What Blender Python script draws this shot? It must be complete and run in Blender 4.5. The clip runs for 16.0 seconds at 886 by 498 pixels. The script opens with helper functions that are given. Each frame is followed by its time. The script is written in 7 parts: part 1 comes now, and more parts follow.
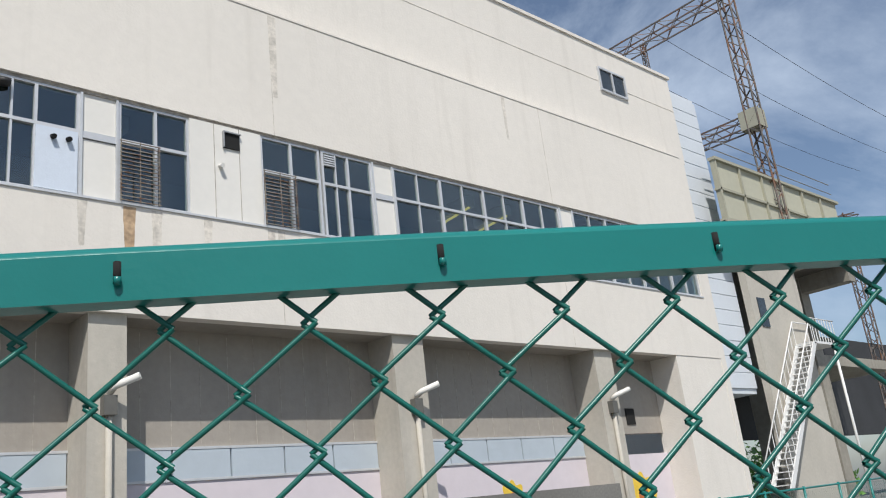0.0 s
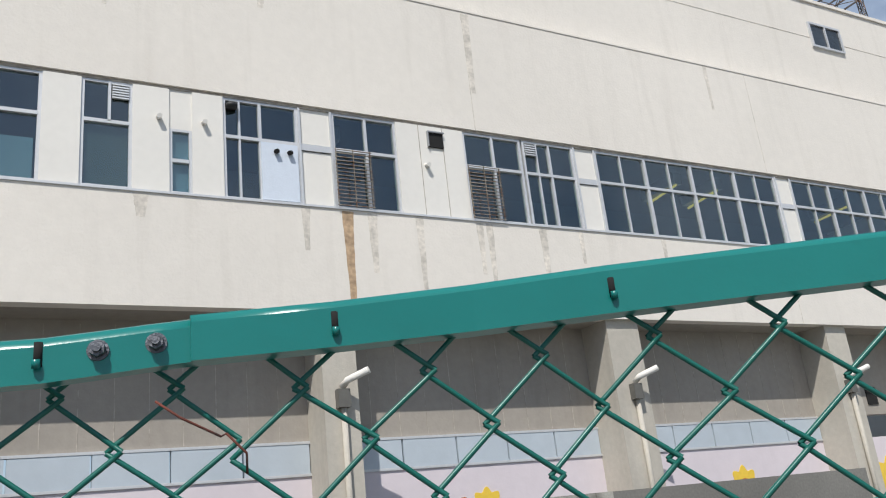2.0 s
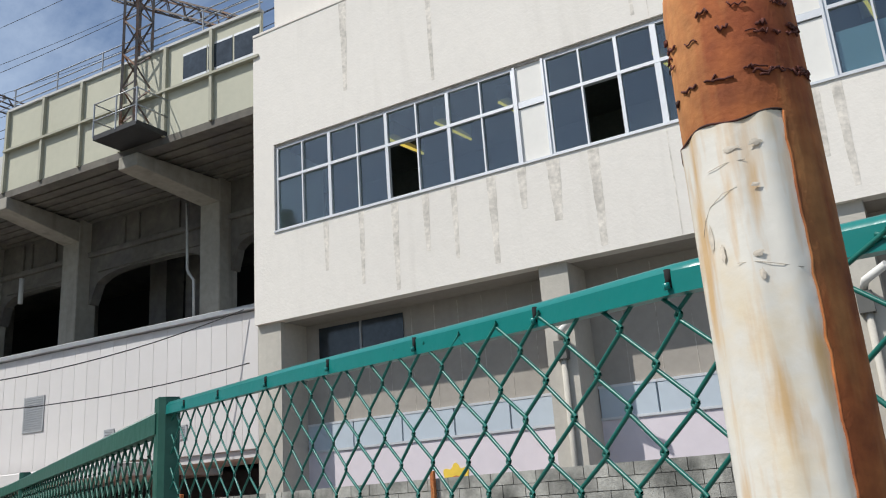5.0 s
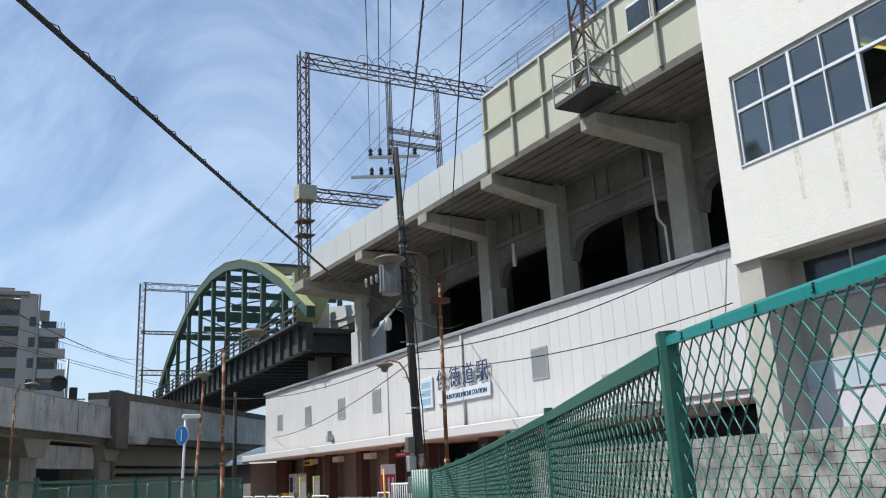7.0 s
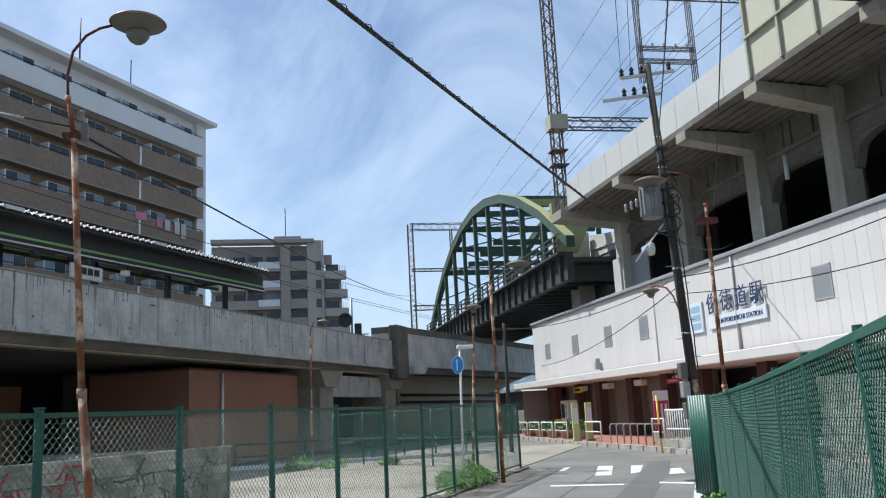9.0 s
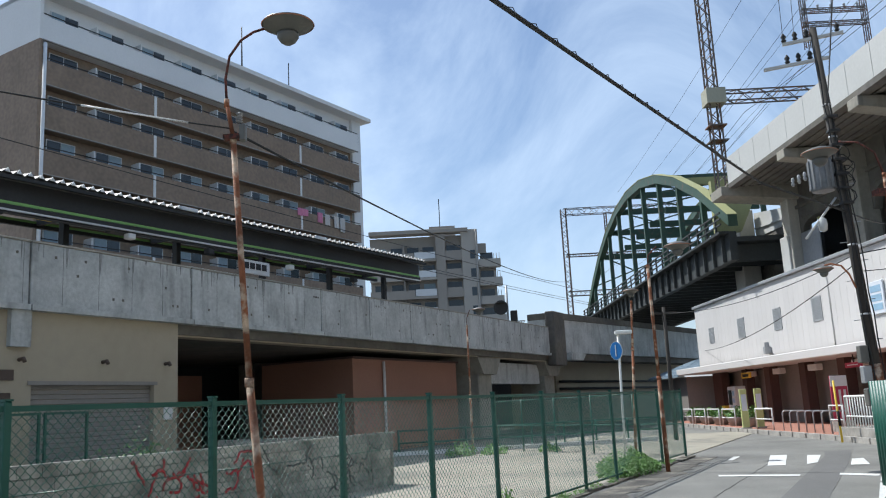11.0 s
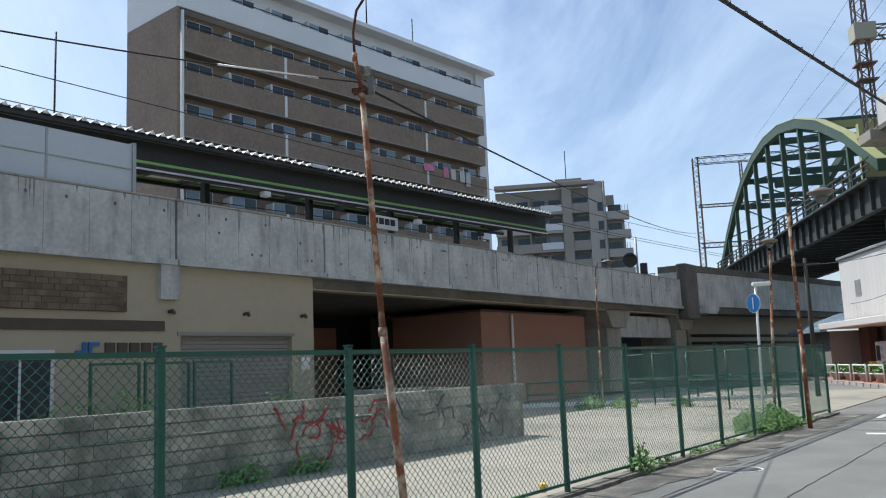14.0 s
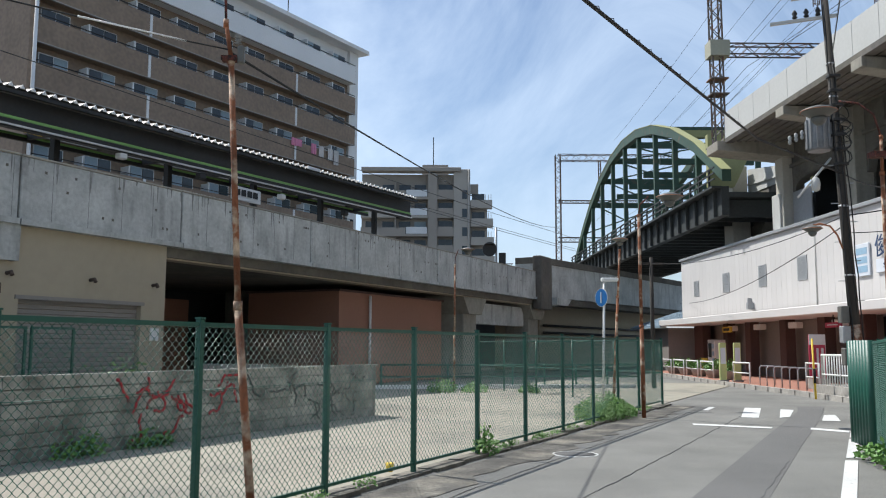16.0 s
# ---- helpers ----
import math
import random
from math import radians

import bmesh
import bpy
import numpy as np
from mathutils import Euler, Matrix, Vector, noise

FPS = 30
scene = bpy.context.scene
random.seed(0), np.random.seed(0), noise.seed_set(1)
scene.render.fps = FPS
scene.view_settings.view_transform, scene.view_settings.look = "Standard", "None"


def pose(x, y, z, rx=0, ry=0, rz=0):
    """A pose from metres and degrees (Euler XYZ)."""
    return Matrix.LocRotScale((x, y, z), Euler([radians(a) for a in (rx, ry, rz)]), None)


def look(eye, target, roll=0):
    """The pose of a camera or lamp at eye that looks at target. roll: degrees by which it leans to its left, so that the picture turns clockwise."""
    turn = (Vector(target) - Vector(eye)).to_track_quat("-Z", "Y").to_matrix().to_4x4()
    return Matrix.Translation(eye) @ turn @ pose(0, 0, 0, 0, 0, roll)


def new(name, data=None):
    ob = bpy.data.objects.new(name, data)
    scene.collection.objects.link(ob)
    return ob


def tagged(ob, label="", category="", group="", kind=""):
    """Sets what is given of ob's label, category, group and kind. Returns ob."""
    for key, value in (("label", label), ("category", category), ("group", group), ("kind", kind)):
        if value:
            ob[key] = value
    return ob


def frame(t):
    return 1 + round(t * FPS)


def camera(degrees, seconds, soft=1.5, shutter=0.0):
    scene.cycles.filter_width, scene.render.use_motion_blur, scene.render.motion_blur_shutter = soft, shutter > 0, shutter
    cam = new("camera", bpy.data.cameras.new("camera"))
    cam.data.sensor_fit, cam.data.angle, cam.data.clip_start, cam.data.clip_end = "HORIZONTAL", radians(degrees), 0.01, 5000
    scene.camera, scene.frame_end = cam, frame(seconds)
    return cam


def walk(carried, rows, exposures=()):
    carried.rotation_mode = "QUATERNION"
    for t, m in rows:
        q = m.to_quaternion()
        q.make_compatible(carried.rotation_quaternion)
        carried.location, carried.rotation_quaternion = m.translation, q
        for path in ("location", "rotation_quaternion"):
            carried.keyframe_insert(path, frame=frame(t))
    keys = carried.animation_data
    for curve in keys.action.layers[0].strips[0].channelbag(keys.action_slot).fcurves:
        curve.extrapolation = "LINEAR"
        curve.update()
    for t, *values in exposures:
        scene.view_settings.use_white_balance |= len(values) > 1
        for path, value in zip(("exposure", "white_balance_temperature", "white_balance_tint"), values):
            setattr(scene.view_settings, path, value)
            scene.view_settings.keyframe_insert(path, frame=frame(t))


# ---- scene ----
cam = camera(54.9, 16.0, soft=1.1)
PATH = [
    (0, (0.596, 0.19, 1.678), (1.922, 1.56, 2.282), -6.7),
    (0.5, (0.534, 0.204, 1.686), (1.811, 1.624, 2.279), -7.8),
    (1, (0.487, 0.195, 1.69), (1.7, 1.669, 2.286), -8.3),
    (1.5, (0.459, 0.21, 1.692), (1.552, 1.767, 2.308), -7.6),
    (2, (0.429, 0.235, 1.693), (1.378, 1.881, 2.32), -6.3),
    (2.5, (0.398, 0.266, 1.694), (1.108, 2.027, 2.324), -5.5),
    (3, (0.355, 0.283, 1.693), (0.744, 2.144, 2.313), -5.4),
    (3.5, (0.313, 0.296, 1.693), (0.412, 2.197, 2.305), -5.7),
    (4, (0.255, 0.305, 1.692), (0.093, 2.204, 2.299), -5.1),
    (4.5, (0.206, 0.32, 1.687), (-0.289, 2.163, 2.283), -4.7),
    (5, (0.193, 0.339, 1.686), (-0.751, 2.008, 2.254), -4.1),
    (5.2, (0.195, 0.339, 1.686), (-0.902, 1.915, 2.246), -3.9),
    (7.3, (0.292, 0.179, 1.644), (-1.464, 1.0, 2.137), -2.9),
    (7.5, (0.291, 0.155, 1.647), (-1.5, 0.905, 2.127), -2.9),
    (8, (0.265, 0.149, 1.64), (-1.592, 0.747, 2.081), -2.7),
    (8.5, (0.205, 0.172, 1.639), (-1.699, 0.639, 2.039), -2.8),
    (10.8, (0.048, 0.262, 1.652), (-1.916, 0.316, 2.027), -3.0),
    (11, (0.051, 0.247, 1.649), (-1.914, 0.251, 2.017), -3.0),
    (11.5, (0.031, 0.23, 1.644), (-1.93, 0.072, 2.007), -3.3),
    (12, (0.011, 0.233, 1.646), (-1.941, -0.013, 2.005), -3.2),
    (12.5, (0.007, 0.223, 1.64), (-1.945, -0.038, 1.988), -2.9),
    (13, (-0.019, 0.212, 1.632), (-1.972, -0.065, 1.963), -2.9),
    (13.5, (0.009, 0.202, 1.623), (-1.943, -0.109, 1.928), -3.0),
    (14, (0.001, 0.212, 1.622), (-1.958, -0.083, 1.898), -2.4),
    (14.5, (0.024, 0.199, 1.612), (-1.947, -0.02, 1.866), -1.7),
    (15, (0.044, 0.2, 1.617), (-1.932, 0.005, 1.856), -1.4),
    (15.5, (0.078, 0.211, 1.616), (-1.905, 0.091, 1.849), -0.6),
    (16, (0.063, 0.23, 1.614), (-1.924, 0.253, 1.841), 0.2),
]
walk(cam, [(t, look(eye, target, roll)) for t, eye, target, roll in PATH], [(0, -0.2, 6350, 10), (4, -0.18, 6350, 10), (5.2, -0.08, 6250, 9), (7.3, 0.12, 6000, 7), (13, 0.16, 6000, 7), (16, 0.16, 6200, 8)])

# ---- world and light ----
SUN_DIR = Vector((-0.63, -0.77, 1.35)).normalized()
world = bpy.data.worlds.new("sky")
scene.world = world
world.use_nodes = True
wn, wl = world.node_tree.nodes, world.node_tree.links
wn.clear()
sky = wn.new("ShaderNodeTexSky")
sky.sky_type, sky.sun_disc = 'NISHITA', False
sky.sun_elevation = math.asin(SUN_DIR.z)
sky.sun_rotation = math.atan2(SUN_DIR.x, SUN_DIR.y)
sky.air_density, sky.dust_density, sky.ozone_density = 1.0, 1.2, 2.0
cloud = wn.new("ShaderNodeTexNoise")
cloud.inputs["Scale"].default_value, cloud.inputs["Detail"].default_value = 2.2, 9
cloud.inputs["Roughness"].default_value, cloud.inputs["Distortion"].default_value = 0.62, 1.3
cr = wn.new("ShaderNodeMapRange")
cr.inputs[1].default_value, cr.inputs[2].default_value = 0.42, 0.80
cr.inputs[3].default_value, cr.inputs[4].default_value = 0.06, 0.85
wl.new(cloud.outputs["Fac"], cr.inputs[0])
cm = wn.new("ShaderNodeMix")
cm.data_type = 'RGBA'
cm.inputs[7].default_value = (6.6, 7.6, 9.0, 1)
wl.new(cr.outputs[0], cm.inputs[0])
wl.new(sky.outputs[0], cm.inputs[6])
bg = wn.new("ShaderNodeBackground")
bg.inputs["Strength"].default_value = 0.115
wl.new(cm.outputs[2], bg.inputs[0])
wo = wn.new("ShaderNodeOutputWorld")
wl.new(bg.outputs[0], wo.inputs[0])

sun = new("sun", bpy.data.lights.new("sun", 'SUN'))
sun.data.energy, sun.data.angle, sun.data.color = 5.0, radians(0.5), (1.0, 0.95, 0.88)
sun.matrix_world = look((0, 0, 40), Vector((0, 0, 40)) - SUN_DIR)

# ---- frames of the plan ----
STREET = 27.2
MS = Matrix.Rotation(radians(180 - STREET), 4, 'Z')
MAPT = Matrix.Rotation(radians(180 - 32.2), 4, 'Z')
WORLD = Matrix.Identity(4)
STA = Vector((-15.9, 18.03, 0))
STB = Vector((-56.0, 16.7, 0))
NEARER = Matrix.Translation((0.2, 0.2, 1.64)) @ Matrix.Scale(0.945, 4) @ Matrix.Translation((-0.2, -0.2, -1.64))
MST = NEARER @ Matrix.Translation(STA) @ Matrix.Rotation(math.atan2(STB.y - STA.y, STB.x - STA.x), 4, 'Z')

# ---- materials ----
def mat(name, color, rough=0.8, metal=0.0, var=0.12, big=0.35, fine=9.0, bump=0.15, second=None, amount=0.5, scale2=3.0,
        streak=None, streak_amt=0.0, bdist=0.02, s_lo=0.55, sscale=(2.6, 2.6, 0.16), spec=0.5, rand=0.0, soft=0.08):
    m = bpy.data.materials.new(name)
    m.use_nodes = True
    n, l = m.node_tree.nodes, m.node_tree.links
    b = n["Principled BSDF"]
    b.inputs["Roughness"].default_value, b.inputs["Metallic"].default_value = rough, metal
    b.inputs["Specular IOR Level"].default_value = spec
    geo = n.new("ShaderNodeNewGeometry")

    def noise_of(scale, detail=5, squash=None):
        t = n.new("ShaderNodeTexNoise")
        t.inputs["Scale"].default_value, t.inputs["Detail"].default_value = scale, detail
        if squash:
            mp = n.new("ShaderNodeMapping")
            mp.inputs["Scale"].default_value = squash
            l.new(geo.outputs["Position"], mp.inputs[0])
            l.new(mp.outputs[0], t.inputs["Vector"])
        else:
            l.new(geo.outputs["Position"], t.inputs["Vector"])
        return t.outputs["Fac"]

    def ranged(src, a, c, lo, hi):
        r = n.new("ShaderNodeMapRange")
        r.inputs[1].default_value, r.inputs[2].default_value, r.inputs[3].default_value, r.inputs[4].default_value = a, c, lo, hi
        l.new(src, r.inputs[0])
        return r.outputs[0]

    def mul(x, y):
        q = n.new("ShaderNodeMath")
        q.operation = 'MULTIPLY'
        l.new(x, q.inputs[0])
        l.new(y, q.inputs[1])
        return q.outputs[0]

    def mix(f, a, c):
        q = n.new("ShaderNodeMix")
        q.data_type = 'RGBA'
        for v, s in ((f, q.inputs[0]), (a, q.inputs[6]), (c, q.inputs[7])):
            if isinstance(v, tuple):
                s.default_value = (*v, 1)
            else:
                l.new(v, s)
        return q.outputs[2]

    value = mul(ranged(noise_of(big), 0.3, 0.7, 1 - var, 1 + var), ranged(noise_of(fine), 0.3, 0.7, 1 - var * 0.6, 1 + var * 0.6))
    if rand:
        oi = n.new("ShaderNodeObjectInfo")
        value = mul(value, ranged(oi.outputs["Random"], 0, 1, 1 - rand, 1 + rand))
    col = color
    if second:
        col = mix(ranged(noise_of(scale2, 8), amount - soft, amount + soft, 0.0, 1.0), color, second)
    if streak:
        s = ranged(noise_of(1.0, 4, sscale), s_lo, s_lo + 0.2, 0.0, streak_amt)
        col = mix(s, col, streak)
    tint = n.new("ShaderNodeMix")
    tint.data_type, tint.blend_type = 'RGBA', 'MULTIPLY'
    tint.inputs[0].default_value = 1
    if isinstance(col, tuple):
        tint.inputs[6].default_value = (*col, 1)
    else:
        l.new(col, tint.inputs[6])
    l.new(value, tint.inputs[7])
    l.new(tint.outputs[2], b.inputs["Base Color"])
    if bump:
        bp = n.new("ShaderNodeBump")
        bp.inputs["Strength"].default_value, bp.inputs["Distance"].default_value = bump, bdist
        l.new(noise_of(fine * 3), bp.inputs["Height"])
        l.new(bp.outputs[0], b.inputs["Normal"])
    return m


def glass(name, tint=(0.75, 0.85, 0.85)):
    m = bpy.data.materials.new(name)
    m.use_nodes = True
    n, l = m.node_tree.nodes, m.node_tree.links
    n.remove(n["Principled BSDF"])
    fr, pw, ad, tr, gl, mx = n.new("ShaderNodeLayerWeight"), n.new("ShaderNodeMath"), n.new("ShaderNodeMath"), n.new("ShaderNodeBsdfTransparent"), n.new("ShaderNodeBsdfGlossy"), n.new("ShaderNodeMixShader")
    pw.operation, ad.operation = 'POWER', 'MULTIPLY_ADD'
    pw.inputs[1].default_value, ad.inputs[1].default_value, ad.inputs[2].default_value = 4.0, 0.8, 0.13
    l.new(fr.outputs["Facing"], pw.inputs[0])
    l.new(pw.outputs[0], ad.inputs[0])
    tr.inputs[0].default_value = (*tint, 1)
    gl.inputs["Roughness"].default_value = 0.03
    l.new(ad.outputs[0], mx.inputs[0])
    l.new(tr.outputs[0], mx.inputs[1])
    l.new(gl.outputs[0], mx.inputs[2])
    l.new(mx.outputs[0], n["Material Output"].inputs[0])
    return m


def glow(name, color, strength):
    m = bpy.data.materials.new(name)
    m.use_nodes = True
    b = m.node_tree.nodes["Principled BSDF"]
    b.inputs["Base Color"].default_value = b.inputs["Emission Color"].default_value = (*color, 1)
    b.inputs["Emission Strength"].default_value = strength
    return m


M_ASPHALT = mat("asphalt", (0.19, 0.187, 0.172), 0.92, var=0.16, big=0.5, fine=60, bump=0.4, second=(0.155, 0.153, 0.142), amount=0.55, scale2=0.45, soft=0.12, streak=(0.235, 0.228, 0.205), streak_amt=0.5, s_lo=0.58, sscale=(0.9, 0.9, 0.9))
M_PATCH = mat("asphalt_patch", (0.135, 0.133, 0.128), 0.93, var=0.15, fine=60, bump=0.4)
M_LOT = mat("lot_concrete", (0.315, 0.292, 0.235), 0.95, var=0.2, big=0.25, fine=14, bump=0.3, second=(0.20, 0.19, 0.16), amount=0.58, scale2=0.5)
M_LINE = mat("road_paint", (0.60, 0.60, 0.58), 0.8, var=0.12, fine=30, second=(0.35, 0.35, 0.34), amount=0.66, scale2=14)
M_PAVER = mat("paver_red", (0.36, 0.17, 0.12), 0.85, var=0.15, fine=20)
M_FOOTING = mat("crumbling_footing", (0.20, 0.185, 0.155), 0.95, var=0.3, big=1.8, fine=18, bump=0.7, second=(0.09, 0.085, 0.07), amount=0.54, scale2=2.5)
M_KERB = mat("kerb_concrete", (0.34, 0.32, 0.29), 0.9, var=0.2, big=1.5)
M_STUCCO = mat("white_stucco", (0.72, 0.68, 0.615), 0.9, var=0.035, big=0.2, fine=5, bump=0.3, streak=(0.50, 0.46, 0.40), streak_amt=0.22)
M_STUCCO2 = mat("panel_white", (0.72, 0.70, 0.65), 0.75, var=0.03, fine=6, bump=0.05)
# Dark tone of the wall joints and of the shadow painted above the windows.
M_JOINTSHADE = mat("joint_dirt_and_shade", (0.42, 0.38, 0.33), 0.95, var=0.25, big=3, fine=12)
M_RUSTSTAIN = mat("rust_streak", (0.42, 0.30, 0.19), 0.95, var=0.3, big=3, fine=12)
M_STREAKSOFT = mat("soft_streak", (0.615, 0.572, 0.505), 0.95, var=0.2, big=3, fine=12)
# Darker copy of the pillar concrete, with the overhang's shade put into it.
M_BAY = mat("shaded_bay_concrete", (0.34, 0.31, 0.27), 0.9, var=0.08, big=0.5, fine=6, bump=0.2, streak=(0.22, 0.2, 0.17), streak_amt=0.3)
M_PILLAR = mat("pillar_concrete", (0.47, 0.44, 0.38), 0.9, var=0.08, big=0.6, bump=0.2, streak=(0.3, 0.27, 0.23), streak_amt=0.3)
M_BLUEBAND = mat("pale_blue_panel", (0.46, 0.52, 0.57), 0.6, var=0.05, fine=3)
M_PINK = mat("pale_lilac_paint", (0.66, 0.60, 0.63), 0.8, var=0.04, fine=4)
M_ALU = mat("aluminium", (0.60, 0.61, 0.62), 0.45, metal=0.3, var=0.06)
M_GRILLE = mat("weathered_grille", (0.30, 0.27, 0.22), 0.6, var=0.25, big=3, fine=20, second=(0.16, 0.09, 0.05), amount=0.55, scale2=6)
# Near-black: shade inside and under the structures is put into the colour.
M_INNERSHADE = mat("interior_shade", (0.035, 0.037, 0.04), 0.9, var=0.2)
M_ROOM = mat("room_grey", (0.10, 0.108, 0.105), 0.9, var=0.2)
M_BLIND = mat("blind_blue_grey", (0.28, 0.36, 0.42), 0.7, var=0.1)
M_BLACK = mat("black_hole", (0.01, 0.01, 0.01), 0.95)
M_GLASS = glass("window_glass")
M_YELLOW = mat("yellow_paint", (0.80, 0.55, 0.06), 0.7, var=0.08)
M_ORANGE = mat("orange_paint", (0.55, 0.16, 0.04), 0.7, var=0.1)
M_SIDING = mat("pale_blue_siding", (0.62, 0.66, 0.70), 0.6, var=0.04)
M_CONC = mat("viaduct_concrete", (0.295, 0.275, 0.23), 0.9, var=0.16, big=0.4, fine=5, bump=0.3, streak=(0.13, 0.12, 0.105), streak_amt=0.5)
# Darker copy of the viaduct concrete: underside shade coloured in, also stained girder parts.
M_SOFFIT = mat("shaded_stained_concrete", (0.135, 0.123, 0.102), 0.95, var=0.25, big=0.6, fine=4, bump=0.4, second=(0.12, 0.11, 0.10), amount=0.56, scale2=0.8)
M_GREYPAR = mat("grey_parapet", (0.50, 0.50, 0.48), 0.8, var=0.05)
M_CREAM = mat("cream_panel", (0.45, 0.44, 0.34), 0.75, var=0.05, fine=4)
M_CREAM2 = mat("cream_rib", (0.36, 0.35, 0.27), 0.75, var=0.08)
M_CLAD = mat("white_cladding", (0.63, 0.605, 0.585), 0.55, var=0.02, fine=3, bump=0.03, rand=0.025)
M_GREYMETAL = mat("grey_metal", (0.36, 0.37, 0.38), 0.5, metal=0.4, var=0.1)
M_LOUVER = mat("louver_grey", (0.38, 0.39, 0.40), 0.5, var=0.06)
M_BROWN = mat("brown_brick", (0.085, 0.045, 0.038), 0.8, var=0.2, fine=20)
M_SHUTTER = mat("taupe_shutter", (0.25, 0.23, 0.21), 0.6, var=0.08)
M_SIGNBLUE = mat("navy_letter", (0.03, 0.06, 0.14), 0.4)
M_PLATE = mat("sign_plate", (0.68, 0.71, 0.76), 0.4, var=0.03)
M_PLATEBLUE = mat("sign_blue", (0.32, 0.48, 0.62), 0.4)
M_DRIP = mat("parapet_drip", (0.235, 0.235, 0.225), 0.95, var=0.3, big=3, fine=14)
M_PARAPET = mat("jr_parapet", (0.46, 0.47, 0.455), 0.9, var=0.2, big=0.9, fine=9, bump=0.3, streak=(0.17, 0.165, 0.155), streak_amt=0.5, s_lo=0.52, sscale=(2.6, 2.6, 0.55))
M_BEIGE = mat("beige_wall", (0.40, 0.345, 0.255), 0.85, var=0.05, fine=4)
M_BROWNBAND = mat("brown_band", (0.09, 0.065, 0.05), 0.8)
M_BROWNTEX = mat("brown_texture", (0.13, 0.095, 0.065), 0.9, var=0.3, big=3, fine=12, bump=0.8)
M_BROWNTILE = mat("brown_wall_tile", (0.15, 0.112, 0.078), 0.85, var=0.2, big=3, fine=14, bump=0.6, rand=0.22)
M_TERRA = mat("terracotta_wall", (0.30, 0.15, 0.10), 0.8, var=0.06)
M_ROOF = mat("dark_roof_sheet", (0.10, 0.095, 0.09), 0.6, metal=0.3, var=0.2)
M_ROOFEDGE = mat("roof_edge", (0.62, 0.62, 0.60), 0.5, var=0.1)
M_STEELDARK = mat("dark_steel", (0.035, 0.035, 0.035), 0.6, metal=0.4, var=0.2)
M_LINEGREEN = mat("line_green", (0.22, 0.42, 0.12), 0.5)
M_APTTILE = mat("brown_tile", (0.275, 0.203, 0.145), 0.75, var=0.1, big=0.6, fine=10, bump=0.1, second=(0.21, 0.155, 0.115), amount=0.5, scale2=5, soft=0.15)
M_APTWHITE = mat("apt_white", (0.72, 0.72, 0.72), 0.8, var=0.04)
M_APTGREY = mat("apt_grey", (0.35, 0.33, 0.31), 0.8, var=0.06)
M_APT2 = mat("apt_taupe", (0.29, 0.265, 0.235), 0.8, var=0.05)
# Paler taupe: balcony tone, and the brighter face's light put into colour.
M_APT2W = mat("apt_pale_lit", (0.37, 0.345, 0.31), 0.8, var=0.05)
M_PANE = mat("dark_pane", (0.03, 0.04, 0.05), 0.12, var=0.3, big=1.5, bump=0)
M_ARCHG = mat("arch_green", (0.035, 0.075, 0.05), 0.6, var=0.15, second=(0.10, 0.08, 0.05), amount=0.64, scale2=2)
M_ARCHY = mat("arch_yellow_green", (0.32, 0.32, 0.14), 0.6, var=0.1)
M_GIRDER = mat("dark_girder", (0.032, 0.037, 0.037), 0.7, var=0.25)
M_LATTICE = mat("weathered_lattice", (0.13, 0.115, 0.105), 0.7, metal=0.2, var=0.3, second=(0.18, 0.09, 0.05), amount=0.56, scale2=2.5)
M_FENCE = mat("fence_green_paint", (0.010, 0.175, 0.158), 0.28, var=0.05, big=2, fine=25, bump=0.03, second=(0.20, 0.09, 0.04), amount=0.76, scale2=18, soft=0.02)
M_MESH = mat("green_vinyl_wire", (0.006, 0.115, 0.090), 0.35, var=0.06, bump=0)
M_FENCEFAR = mat("fence_green_dark", (0.012, 0.085, 0.058), 0.45, var=0.1)
M_MESHMID = mat("green_wire_mid", (0.010, 0.085, 0.056), 0.5, var=0.1, bump=0)
M_MESHFAR = mat("green_wire_dark", (0.012, 0.10, 0.070), 0.26, var=0.1, bump=0, spec=0.5)
M_ZINC = mat("zinc_bolt", (0.15, 0.155, 0.17), 0.45, metal=0.8, var=0.15, fine=60)
M_RUST = mat("rust", (0.25, 0.055, 0.018), 0.9, var=0.3, big=14, fine=120, bump=0.35, bdist=0.0012, second=(0.42, 0.135, 0.035), amount=0.5, scale2=30, soft=0.2, streak=(0.50, 0.23, 0.075), streak_amt=0.75, s_lo=0.45, sscale=(70, 70, 9))
M_RUSTDARK = mat("dark_rust", (0.11, 0.028, 0.018), 0.85, var=0.35, big=14, fine=120, bump=0.4, bdist=0.0015, second=(0.03, 0.015, 0.012), amount=0.56, scale2=30, soft=0.03)
M_RUSTPOLE = mat("rusty_white_pole", (0.21, 0.075, 0.032), 0.85, var=0.35, big=3, fine=25, bump=0.5, second=(0.48, 0.36, 0.26), amount=0.54, scale2=4.5, soft=0.05)
M_PEEL = mat("peeling_white_paint", (0.66, 0.63, 0.56), 0.5, var=0.06, big=12, fine=60, bump=0.25, bdist=0.001, second=(0.62, 0.52, 0.36), amount=0.58, scale2=30, soft=0.1, streak=(0.56, 0.35, 0.14), streak_amt=0.85, s_lo=0.48, sscale=(120, 120, 16))
M_PRIMER = mat("bare_primer", (0.53, 0.47, 0.385), 0.8, var=0.25, big=60, fine=200, bump=0.2, bdist=0.0006)
M_TRANSF = mat("transformer_paint", (0.17, 0.175, 0.18), 0.55, var=0.2, big=2.0)
M_SEAM = mat("tar_seam", (0.085, 0.085, 0.084), 0.85, var=0.3, big=2.0)
